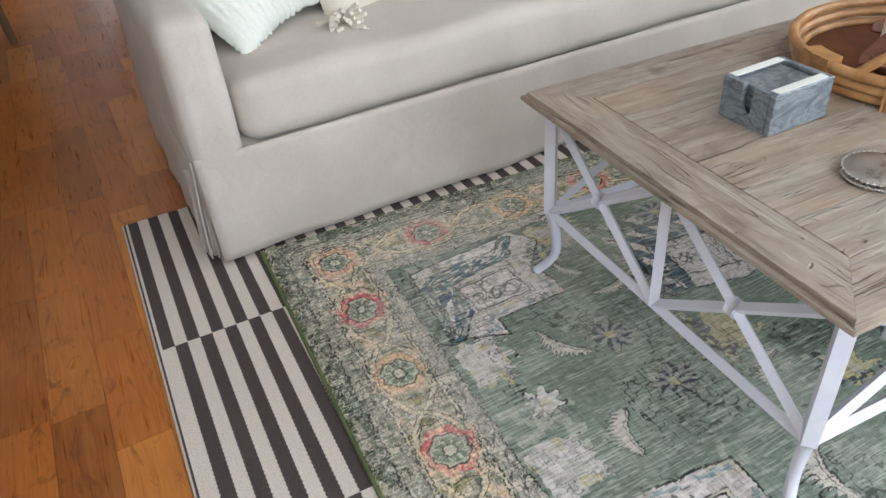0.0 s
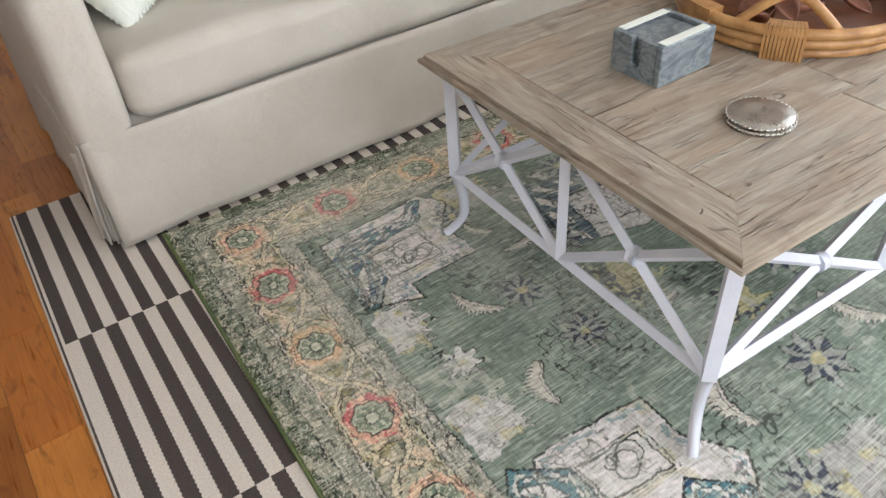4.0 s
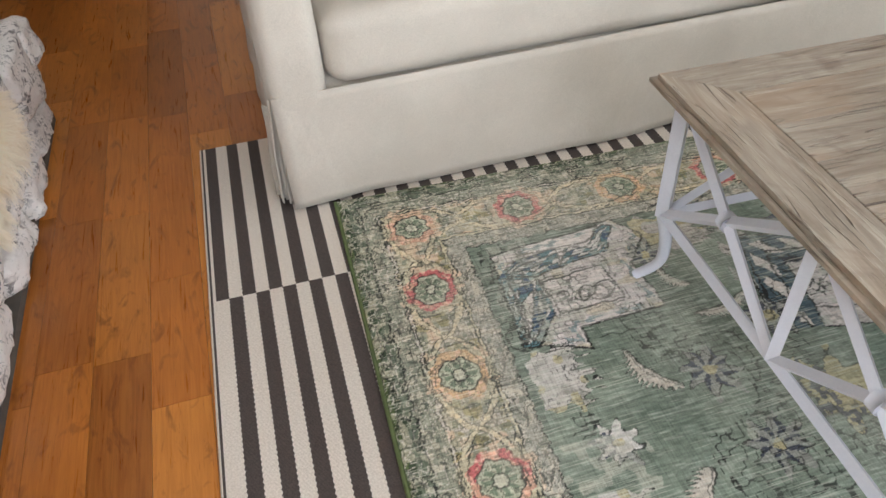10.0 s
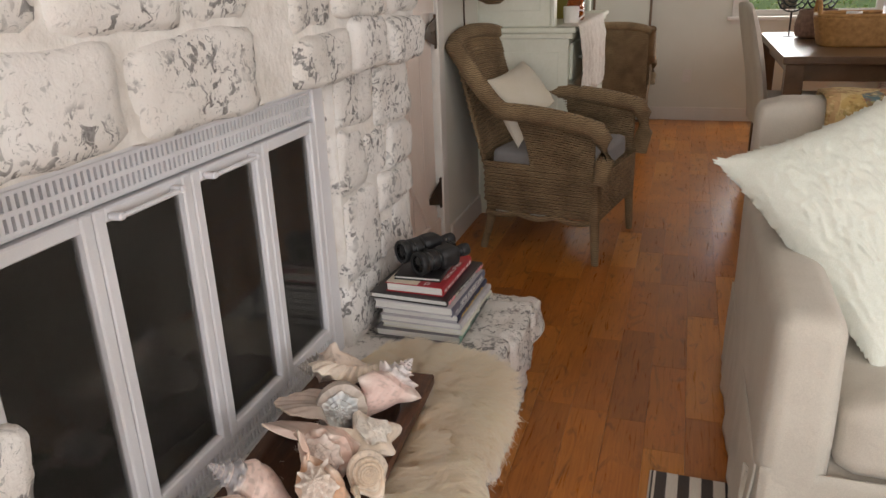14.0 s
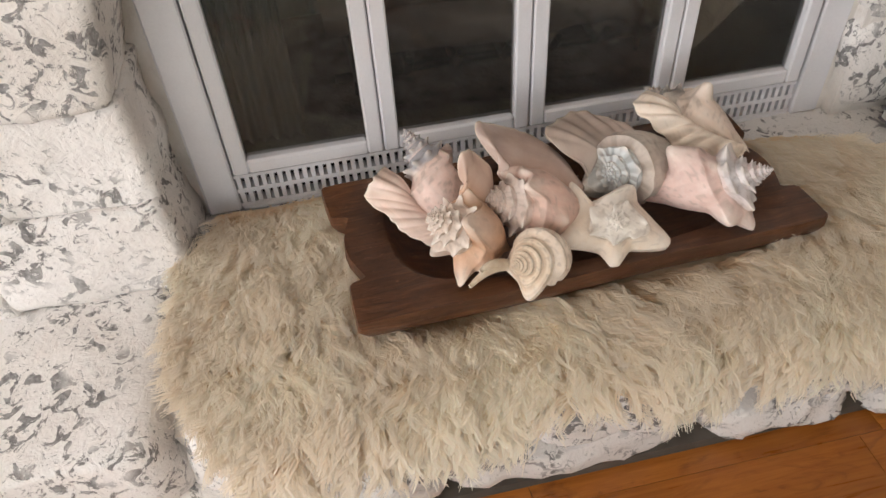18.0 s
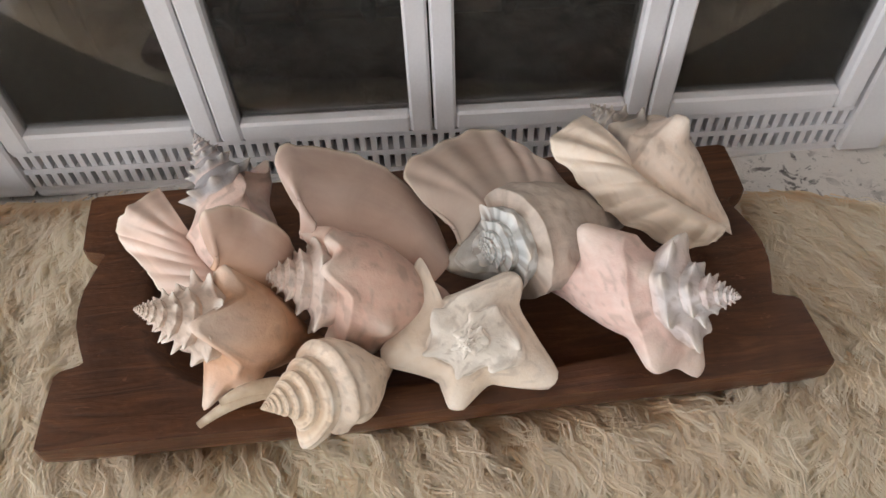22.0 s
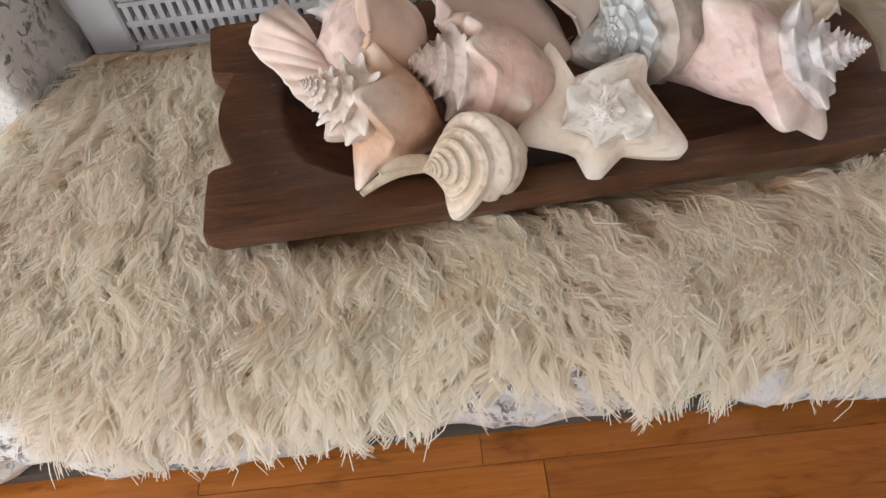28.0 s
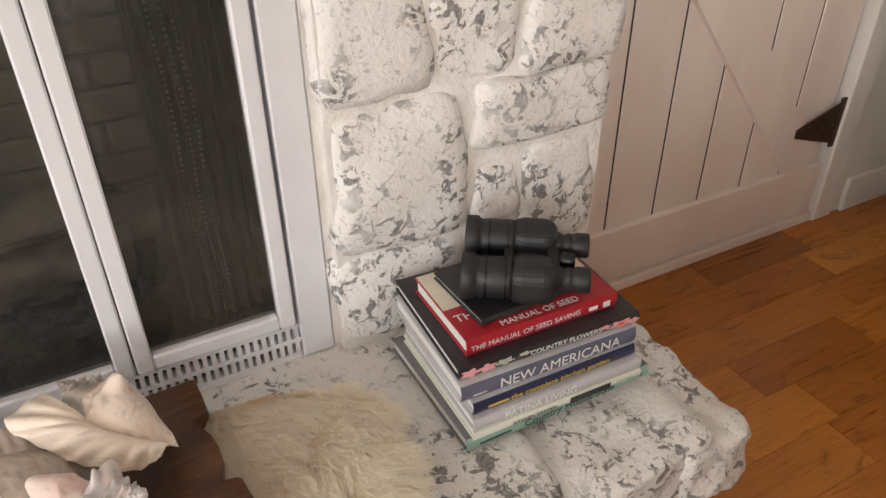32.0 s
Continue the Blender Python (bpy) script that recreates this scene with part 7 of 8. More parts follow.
bino = empty("binoculars", "black rubber coated binoculars lying on the stack of books", "binoculars")
bino.matrix_world = Matrix.Translation((0.150, 1.156, z + 0.031)) @ pose(-0.004, 0, 0.002, 0, 0, 55) @ Matrix.Scale(1.1, 4)
for side, yo, zo in ((-1, -0.036, 0.0), (1, 0.036, 0.012)):
    along = Matrix.Rotation(radians(90), 4, "Y")
    prof = [(0.0, 0.003), (0.0235, 0.003), (0.0245, 0.0), (0.0295, 0.0), (0.0305, 0.002), (0.0305, 0.015), (0.0285, 0.017), (0.0270, 0.019), (0.0262, 0.021), (0.0262, 0.024), (0.0272, 0.025), (0.0272, 0.062), (0.0262, 0.064), (0.0, 0.064)]
    b1 = lathe("barrel", prof, BLACK, bino, 28)
    b1.matrix_basis = Matrix.Translation((0, yo, zo)) @ along
    pr = part("prism_housing", rounded(0.0185, (0.058, 0.122, yo - 0.0285, yo + 0.0275, zo - 0.0275, zo + 0.0275), seg=5), BLACK, bino)
    ey = lathe("eyepiece", [(0.0, 0.118), (0.0175, 0.118), (0.0185, 0.122), (0.0185, 0.129), (0.0155, 0.131), (0.0155, 0.136), (0.0175, 0.138), (0.0178, 0.142), (0.0168, 0.143), (0.0168, 0.146), (0.0182, 0.147), (0.0195, 0.150), (0.0195, 0.166), (0.0182, 0.169), (0.0135, 0.169), (0.0120, 0.162), (0.0, 0.162)], BLACK, bino, 24)
    ey.matrix_basis = Matrix.Translation((0.004, yo * 0.86, zo)) @ along @ Matrix.Diagonal((0.86, 0.86, 0.94, 1))
    ln = lathe("lens", [(0.0, 0.0022), (0.021, 0.0024), (0.021, 0.0036), (0.0, 0.0036)], BLACKG, bino, 24)
    ln.matrix_basis = Matrix.Translation((0, yo, zo)) @ along
    for xo in (0.0315, 0.0565):
        rg = lathe("ring", [(0.0268, xo - 0.0014), (0.0281, xo - 0.0008), (0.0281, xo + 0.0008), (0.0268, xo + 0.0014)], BLACKG, bino, 28)
        rg.matrix_basis = Matrix.Translation((0, yo, zo)) @ along
part("bridge", rounded(0.004, (0.052, 0.066, -0.022, 0.022, -0.006, 0.016), (0.108, 0.124, -0.022, 0.022, -0.004, 0.018), (0.066, 0.108, -0.007, 0.007, -0.001, 0.013), seg=2), BLACK, bino)
fw = lathe("focus_wheel", [(0.0, 0.0), (0.010, 0.0), (0.011, 0.002), (0.011, 0.018), (0.010, 0.020), (0.0, 0.020)], BLACKG, bino, 20)
fw.matrix_basis = Matrix.Translation((0.124, 0, 0.008)) @ Matrix.Rotation(radians(90), 4, "Y")


# ---- split door beside the chimney ----
# dark colour standing in for the shade in the door's grooves
GAP_SHADE = simple("gap_shade", lin(40, 30, 26), lin(62, 48, 40), 12, 0.8, 0.1)


def board_door(name, z0, z1, label):
    d = empty(name, label, "door", kind="structure")
    y0, y1 = 1.56, 2.525
    cuts = [y0, 1.618, 1.767, 1.917, 2.067, 2.217, 2.367, y1]
    for p0, p1 in zip(cuts, cuts[1:]):
        part("board", rounded(0.003, (XL - 0.045, XL - 0.02, p0 + 0.0022, p1 - 0.0022, z0, z1), seg=1), DOORP, d)
    # groove shade painted as dark strips between the boards
    for p0 in cuts[1:-1]:
        part("tongue", boxes((XL - 0.040, XL - 0.0222, p0 - 0.0021, p0 + 0.0021, z0 + 0.01, z1 - 0.01)), GAP_SHADE, d, "dark strip painted as the shade between the boards")
    part("rail", rounded(0.003, (XL - 0.0198, XL - 0.002, y0, y1, z0, z0 + 0.155), seg=1), DOORP, d)
    part("rail", rounded(0.003, (XL - 0.0198, XL - 0.002, y0, y1, z1 - 0.12, z1), seg=1), DOORP, d)
    a_, b_ = Vector((0, y0 + 0.086, z1 - 0.12)), Vector((0, y1 - 0.085, z0 + 0.156))
    dv = (b_ - a_).normalized()
    nv = Vector((0, -dv.z, dv.y)) * 0.055
    bm = bmesh.new()
    vs = [bm.verts.new((x, p.y, p.z)) for x in (XL - 0.0196, XL - 0.003) for p in (a_ + nv, b_ + nv, b_ - nv, a_ - nv)]
    for f in ((0, 1, 2, 3), (7, 6, 5, 4), (0, 4, 5, 1), (1, 5, 6, 2), (2, 6, 7, 3), (3, 7, 4, 0)):
        bm.faces.new([vs[i] for i in f])
    bmesh.ops.recalc_face_normals(bm, faces=bm.faces[:])
    part("brace", bm, DOORP, d)
    for zz in (z0 + 0.276, z1 - 0.20):
        h = part("hinge", rounded(0.002, (XL - 0.004, XL + 0.004, y1 - 0.006, y1 + 0.016, zz - 0.072, zz + 0.072), seg=1), DARKMETAL, d)
        bm = bmesh.new()
        vs = [bm.verts.new((x, y, zz + q)) for x in (XL - 0.0018, XL + 0.0025) for y, q in ((y1 - 0.006, 0.058), (y1 - 0.16, 0.012), (y1 - 0.16, -0.012), (y1 - 0.006, -0.058))]
        for f in ((3, 2, 1, 0), (4, 5, 6, 7), (0, 1, 5, 4), (1, 2, 6, 5), (2, 3, 7, 6), (3, 0, 4, 7)):
            bm.faces.new([vs[i] for i in f])
        st = part("strap", bm, DARKMETAL, h)
        for q in (-0.02, -0.06):
            lathe("screw", [(0, 0.004), (0.004, 0.003), (0.005, 0)], DARKMETAL, h, 8, (0, 0, 0)).matrix_basis = Matrix.Translation((XL + 0.003, y1 + q, zz)) @ Matrix.Rotation(radians(90), 4, "Y")
    return d


board_door("door_1", 0.035, 1.235, "lower half of a white board door with diagonal brace and dark hinges")
board_door("door_2", 1.25, 2.02, "upper half of a white board door with dark strap hinges")
structure(part("trim", rounded(0.004, (XL - 0.06, XL + 0.012, 2.535, 2.615, 0, 2.10), (XL - 0.06, XL + 0.012, 1.50, 2.535, 2.03, 2.10), (XL - 0.06, XL + 0.003, 1.50, 1.553, 0, 2.03), seg=1), TRIM), "white painted door casing", "trim")
structure(part("door_sill", rounded(0.003, (XL - 0.06, XL + 0.006, 1.553, 2.535, 0.0, 0.03), seg=1), DOORP), "worn painted threshold under the door", "sill")
# added unseen block behind the door, dark so that no daylight shows through
structure(part("closet_wall", boxes((XL - 0.20, XL - 0.06, 1.47, 2.62, 0, 2.1)), SOOTJ_SHADE), "unseen dark backing that keeps daylight out of the door gaps", "wall")


# ---- floor strips (nearest ones singly, the rest joined) ----
def floor_strips():
    rs = np.random.RandomState(21)
    w = 0.1125
    meshes = {}
    for ln in (0.36, 0.48, 0.60, 0.72):
        bm = boxes((0.0004, w - 0.0004, 0.0005, ln - 0.0005, -0.014, 0.0))
        me = bpy.data.meshes.new("plank")
        bm.to_mesh(me)
        bm.free()
        me.materials.append(PLANK)
        meshes[ln] = me
    rest_v, rest_f = [], []
    k = 0
    nx = int((XR + 3.0 - XL) / w)
    for i in range(nx):
        x = XL + i * w
        y = YB - rs.rand() * 0.5
        while y < YF:
            ln = (0.36, 0.48, 0.60, 0.72)[rs.randint(4)]
            if x < XR and 0.35 < x + w and x < 1.2 and -0.5 < y < 3.6 or (x < 0.5 and 1.4 < y < 3.2):
                ob = new("plank", meshes[ln])
                ob.parent = floor
                ob.location = (x, y, 0)
            elif x < XR or 2.46 < y + ln < 6.6:
                me = meshes[ln]
                v = np.array([p.co[:] for p in me.vertices]) + (x, y, 0)
                v[:, 1] = np.clip(v[:, 1], YB if x < XR else 2.46, YF)
                f = [tuple(q + k for q in p.vertices) for p in me.polygons]
                rest_v.append(v)
                rest_f += f
                k += len(v)
            y += ln
    me = bpy.data.meshes.new("planks")
    me.from_pydata(np.vstack(rest_v).tolist(), [], rest_f)
    ob = put("planks", me, PLANK, floor)
    ob["kind"] = "stuff"


floor_strips()


# ---- wicker armchairs ----
def weave(name, P, rows, cols, parent, amp=0.006, label=""):
    """A woven panel over the patch P(u, v); strands bulge over and under the stakes."""
    rows = int(rows * 1.4)
    nu, nv = cols * 3 + 1, rows * 4 + 1
    u, v = np.meshgrid(np.linspace(0, 1, nu), np.linspace(0, 1, nv), indexing="ij")
    p = P(u, v)
    du, dv = np.gradient(p, axis=0), np.gradient(p, axis=1)
    n = np.cross(du, dv)
    n /= np.linalg.norm(n, axis=-1, keepdims=True) + 1e-9
    i, j = np.arange(nu)[:, None], np.arange(nv)[None, :]
    h = np.abs(np.sin(j * np.pi / 4)) * 1.3 + np.cos(i / 3 * np.pi + (j // 4) * np.pi) * 0.45 * np.abs(np.sin(j * np.pi / 4))
    p = p + n * (amp * h)[..., None]
    ob = put(name, npmesh(name, p.reshape(-1, 3), grid_faces(nu, nv)), WICKER, parent, label)
    so = ob.modifiers.new("thick", "SOLIDIFY")
    so.thickness, so.offset = 0.012, 0
    return ob


def armchair(label, m, cushion=True):
    """Faces local +x; width along y."""
    c = empty("wicker_armchair", label, "armchair")
    W, xf, xb, xt = 0.28, 0.27, -0.26, -0.42
    def top(u):
        """Height of the arm along the side, front 0 to back 1."""
        return 0.62 + 0.05 * np.sin(u * 2.2) + 0.30 * np.clip((u - 0.72) / 0.28, 0, 1) ** 1.6
    def xs(u, z):
        return xf + (xb - xf) * u + (xt - xb) * np.clip((z - 0.4) / 0.58, 0, 1) * np.clip((u - 0.3) / 0.7, 0, 1)
    for s in (-1, 1):
        def side(u, v, s=s):
            z = 0.21 + (top(u) - 0.21) * v
            x = xs(u, z)
            y = s * (W + 0.015 * np.sin(v * 3) + 0.035 * v * (1 - u))
            return np.stack([x, y + 0 * u, z], -1)
        weave("side_panel", lambda u, v: side(u, v * (0.23 / np.maximum(top(u) - 0.21, 0.1))), 12, 24, c)
        weave("arm_panel", lambda u, v: side(u * (0.56 + 0.10 * v ** 2), 0.5 + 0.5 * v), 14, 14, c)
        t = np.linspace(-0.02, 1.0, 26)
        arm = [(float(xs(np.array(q), top(np.array(q)))), s * (W + 0.045 - 0.02 * q), float(top(np.array(q))) + 0.012) for q in t]
        arm = [(xf + 0.03, s * (W + 0.04), 0.40), (xf + 0.05, s * (W + 0.045), 0.50), (xf + 0.04, s * (W + 0.048), 0.585)] + arm
        tube("arm_rail", arm, 0.040, WICKER, c, 10, label="braided wicker arm")
        tube("leg", [(xf, s * W, 0.42), (xf, s * W, 0.2), (xf + 0.012, s * (W + 0.006), 0.0)], [0.024, 0.023, 0.017], WICKER, c, 8)
        tube("leg", [(xb + 0.02, s * (W - 0.02), 0.3), (xb + 0.01, s * (W - 0.02), 0.15), (xb - 0.03, s * (W - 0.02), 0.0)], [0.022, 0.021, 0.017], WICKER, c, 8)
    def back(u, v):
        z = 0.25 + 0.72 * v + 0.03 * np.sin(u * np.pi) * v
        x = xb + (xt - xb) * np.clip((z - 0.4) / 0.58, 0, 1) - 0.03 * np.sin(u * np.pi)
        return np.stack([x, W - 2 * W * u, z], -1)
    weave("back_panel", back, 34, 26, c)
    tt = np.linspace(0, 1, 24)
    tube("top_rail", [(xt - 0.03 * math.sin(q * math.pi) - 0.004, (W + 0.02) * (1 - 2 * q), 0.975 + 0.03 * math.sin(q * math.pi) - 0.03 * abs(2 * q - 1) ** 6) for q in tt], 0.034, WICKER, c, 10, label="braided wicker top rail")
    def front(u, v):
        return np.stack([xf + 0.01 + 0 * u, -W + 2 * W * u, 0.21 + 0.19 * v], -1)
    weave("front_apron", front, 10, 26, c)
    part("seat", rounded(0.01, (xb + 0.01, xf - 0.005, -W + 0.015, W - 0.015, 0.36, 0.40), seg=2), WICKER, c)
    for s in (-1, 1):
        bt = [(xf + (xb - xf) * q, s * (W + 0.004), 0.205 - 0.018 * abs(math.sin(q * 9))) for q in np.linspace(0, 1, 20)]
        tube("bottom_rail", bt, 0.014, WICKER, c, 6)
    if cushion:
        v, f = cushion_np(0.50, 0.52, 0.10, 4, 18, 0.15, 5)
        q = put("seat_cushion", npmesh("seat_cushion", v, f), GREYF, c, "grey seat cushion")
        q.location = (0.005, 0, 0.445)
    c.matrix_world = m
    return c


ch = armchair("grey brown wicker armchair with a grey cushion beside the cabinet", pose(0.287, 2.885, 0, 0, 0, -11))
pillow("throw_pillow", 0.36, 0.36, 0.13, CREAMF, Matrix(), "plain cream pillow on the wicker armchair", seed=31, corners=[(-0.02, 2.68, 0.81), (0.13, 2.655, 0.505), (0.27, 2.80, 0.70), (0.06, 3.08, 0.85)])
ch2 = armchair("smaller wicker armchair standing in the corner by the cabinet", Matrix.Translation((0.30, 5.60, 0)) @ pose(0, 0, 0, 0, 0, 92) @ Matrix.Scale(0.86, 4), False)
ch3 = armchair("wicker armchair at the head of the dining table", Matrix.Translation((2.12, 3.46, 0)) @ pose(0, 0, 0, 0, 0, 90) @ Matrix.Diagonal((0.93, 1.14, 0.90, 1)), True)

# ---- white cabinet ----
hutch = empty("cabinet", "worn white painted hutch cabinet with open shelves", "cabinet")
HY0, HY1 = 3.17, 4.75
part("body", rounded(0.004, (XL + 0.012, 0.27, HY0 + 0.02, HY1 - 0.02, 0.06, 0.97), seg=1), HUTCH, hutch)
part("scribe_strip", boxes((XL + 0.001, XL + 0.03, HY0 + 0.03, HY0 + 0.05, 0.112, 0.96), (XL + 0.001, XL + 0.03, HY0 + 0.056, HY0 + 0.076, 1.001, 2.14)), HUTCH, hutch)
part("plinth", rounded(0.003, (XL + 0.012, 0.25, HY0 + 0.03, HY1 - 0.03, 0.0, 0.06), seg=1), HUTCH, hutch)
part("top_board", rounded(0.008, (XL + 0.006, 0.305, HY0, HY1, 0.972, 1.0), seg=2), HUTCH, hutch)
part("moulding", rounded(0.006, (XL + 0.01, 0.29, HY0 + 0.008, HY1 - 0.008, 0.945, 0.9715), seg=2), HUTCH, hutch)
for i in range(3):
    y0, y1 = HY0 + 0.05 + i * 0.50, HY0 + 0.53 + i * 0.50
    d = part("drawer", rounded(0.005, (0.2705, 0.286, y0, y1, 0.74, 0.92), seg=1), HUTCH, hutch)
    lathe("knob", [(0.0, 0.028), (0.012, 0.024), (0.014, 0.016), (0.006, 0.008), (0.008, 0.0)], HUTCH, d, 12).matrix_basis = Matrix.Translation((0.286, (y0 + y1) / 2, 0.83)) @ Matrix.Rotation(radians(90), 4, "Y")
    d = part("door", rounded(0.005, (0.2705, 0.286, y0, y1, 0.09, 0.72), seg=1), HUTCH, hutch)
    part("panel", rounded(0.004, (0.2865, 0.292, y0 + 0.07, y1 - 0.07, 0.17, 0.64), seg=1), HUTCH, d)
part("side_panel", rounded(0.003, (XL + 0.06, 0.22, HY0 + 0.012, HY0 + 0.0195, 0.14, 0.88), seg=1), HUTCH, hutch)
part("upper_side", rounded(0.004, (XL + 0.012, 0.17, HY0 + 0.05, HY0 + 0.08, 1.0005, 2.15), seg=1), HUTCH, hutch)
part("upper_side", rounded(0.004, (XL + 0.012, 0.17, HY1 - 0.08, HY1 - 0.05, 1.0005, 2.15), seg=1), HUTCH, hutch)
part("side_inset", rounded(0.003, (XL + 0.06, 0.12, HY0 + 0.042, HY0 + 0.0495, 1.08, 2.05), seg=1), HUTCH, hutch)
part("upper_back", boxes((XL + 0.012, XL + 0.03, HY0 + 0.0805, HY1 - 0.0805, 1.0005, 2.15)), HUTCH, hutch)
part("face_post", rounded(0.004, (0.1705, 0.19, HY0 + 0.045, HY0 + 0.13, 1.0005, 2.15), seg=1), HUTCH, hutch)
part("face_post", rounded(0.004, (0.1705, 0.19, HY1 - 0.13, HY1 - 0.045, 1.0005, 2.15), seg=1), HUTCH, hutch)
for zz in (1.33, 1.62, 1.90, 2.13):
    part("shelf", rounded(0.003, (XL + 0.0305, 0.168, HY0 + 0.0805, HY1 - 0.0805, zz, zz + 0.022), seg=1), HUTCH, hutch)

# lace runner over the ledge, its scalloped edge hanging down the front
def lace():
    y, t = np.meshgrid(np.linspace(HY0 + 0.012, HY0 + 1.1, 120), np.linspace(0, 1, 34), indexing="ij")
    drop = 0.36 + 0.018 * np.abs(np.sin(y * 42)) + 0.03 * np.sin(y * 5)
    s = t * (0.10 + drop)
    x = np.where(s < 0.10, 0.212 + s, 0.318)
    z = np.where(s < 0.10, 1.0045, 1.0045 - (s - 0.10))
    hang = np.clip((s - 0.10) / 0.12, 0, 1)
    x = x + hang * (0.012 + 0.010 * np.sin(y * 38 + 2 * np.sin(y * 9)) + 0.012 * vnoise(y, z, 140, 0.06))
    x = np.where(s < 0.10, np.minimum(x, 0.312), x)
    cloth = put("lace_cloth", npmesh("lace_cloth", np.stack([x, y, z], -1).reshape(-1, 3), grid_faces(120, 34)), LACE)
    cloth.modifiers.new("thick", "SOLIDIFY").thickness = 0.0015
    tagged(cloth, "off white lace runner draped over the cabinet ledge", "cloth")


LACE = simple("lace", lin(216, 208, 198), lin(236, 230, 222), 40, 0.9, 0.4, 160)
lace()

AMBER = Nodes("amber_glass")
AMBER.b.inputs["Transmission Weight"].default_value = 0.7
AMBER = AMBER.done(lin(190, 100, 20), 0.12)
bt = empty("amber_bottle", "amber glass bottle on the cabinet ledge", "bottle", at=(0.235, 3.62, 1.0))
lathe("body", [(0.0, 0.0), (0.04, 0.0), (0.046, 0.01), (0.046, 0.09), (0.036, 0.12), (0.014, 0.14), (0.013, 0.17), (0.017, 0.172), (0.017, 0.18), (0.0, 0.18)], AMBER, bt, 24)
bt2 = copy_thing(bt, pose(0.225, 3.74, 1.0))
bt2["label"] = "second amber glass bottle on the cabinet ledge"
bb = empty("book", "tall dark blue book standing on the cabinet ledge", "book", at=(0, 0, 0))
part("cover", rounded(0.002, (0.06, 0.245, 3.90, 3.93, 1.0, 1.27), seg=1), simple("royal_blue", lin(28, 58, 128), lin(36, 70, 146), 10, 0.4, 0.02), bb)
part("page_block", boxes((0.058, 0.0595, 3.904, 3.926, 1.004, 1.266)), PAGES, bb)
bo = empty("book", "olive green book standing beside the blue one", "book", at=(0, 0, 0))
part("cover", rounded(0.002, (0.07, 0.235, 3.855, 3.885, 1.0, 1.25), seg=1), simple("olive_cloth", lin(126, 120, 44), lin(146, 140, 58), 10, 0.5, 0.02), bo)
part("page_block", boxes((0.0675, 0.0695, 3.859, 3.881, 1.004, 1.246)), PAGES, bo)
mg = empty("white_mug", "white ceramic mug on the cabinet ledge", "mug", at=(0.24, 3.45, 1.0))
lathe("cup", [(0.0, 0.0), (0.036, 0.0), (0.04, 0.006), (0.042, 0.085), (0.039, 0.086), (0.037, 0.01), (0.0, 0.008)], TRIM, mg, 24)
tube("handle", [(0.04, 0, 0.07), (0.062, 0, 0.065), (0.066, 0, 0.042), (0.04, 0, 0.02)], 0.005, TRIM, mg, 8)
for i, (yy, zz) in enumerate(((3.45, 1.352), (3.75, 1.352), (4.05, 1.352), (3.5, 1.642), (3.9, 1.642))):
    pl = empty("dish_stack", "stack of white dishes on the cabinet shelf", "dishes", "dishes on the shelves", at=(0.04, yy, zz))
    lathe("dish", [(0.0, 0.0), (0.05, 0.0), (0.085, 0.02), (0.088, 0.06), (0.084, 0.06), (0.08, 0.024), (0.0, 0.01)], TRIM, pl, 24)

# hanging woven basket by the door
hb = empty("hanging_basket", "long woven wicker wall basket hanging by the door", "basket")
u, v = np.meshgrid(np.linspace(0, 2 * np.pi, 61), np.linspace(0, 1, 70), indexing="ij")
wd = np.interp(v, [0, 0.06, 0.2, 0.5, 1], [0.04, 0.13, 0.17, 0.15, 0.165])
dp = np.interp(v, [0, 0.06, 0.2, 0.5, 1], [0.03, 0.09, 0.125, 0.10, 0.115])
i, j = np.arange(61)[:, None], np.arange(70)[None, :]
bul = 1 + 0.045 * np.cos(i / 2 * np.pi + (j // 2) * np.pi) - 0.05 * (j % 2)
pts = np.stack([-0.065 + 0.03 * (1 - v) ** 2 + dp * np.cos(u) * bul, 2.80 + wd * np.sin(u) * bul + 0.06 * (1 - v) ** 2, 1.13 + 0.62 * v], -1)
bk = put("pouch", npmesh("pouch", pts.reshape(-1, 3), grid_faces(61, 70)), WICKER, hb)
so = bk.modifiers.new("thick", "SOLIDIFY")
so.thickness = 0.008
tube("loop", [(-0.19, 2.80 + 0.09 * math.cos(q), 1.75 + 0.12 * math.sin(q)) for q in np.linspace(0, math.pi, 14)], 0.008, WICKER, hb, 6)
tube("cord", [(XL + 0.012, 2.94, 1.2), (XL + 0.012, 2.94, 1.1), (XL + 0.013, 2.942, 1.0)], 0.004, DARKMETAL, None, 6)
scene.objects["cord"].parent = hb

# picture frame leaning in the corner
fr = empty("leaning_frame", "large pale panel in a thin brown frame leaning on the wall", "picture frame")
FB = simple("brown_frame_wood", lin(104, 82, 62), lin(126, 102, 80), 12, 0.5, 0.1)
part("frame", rounded(0.003, (0.04, 0.06, -0.012, 0.012, 0, 1.09), (0.51, 0.53, -0.012, 0.012, 0, 1.09), (0.06, 0.51, -0.012, 0.012, 1.07, 1.09), (0.06, 0.51, -0.012, 0.012, 0, 0.02), seg=1), FB, fr)
part("panel", boxes((0.06, 0.51, -0.004, 0.004, 0.02, 1.07)), WALLP, fr)
fr.matrix_world = pose(0, 6.0, 0.0, -5, 0, 0)

ol = empty("wall_outlet", "white wall outlet plate above the baseboard", "outlet")
part("plate", rounded(0.003, (0.815, 0.885, YF - 0.006, YF, 0.32, 0.435), seg=1), TRIM, ol)
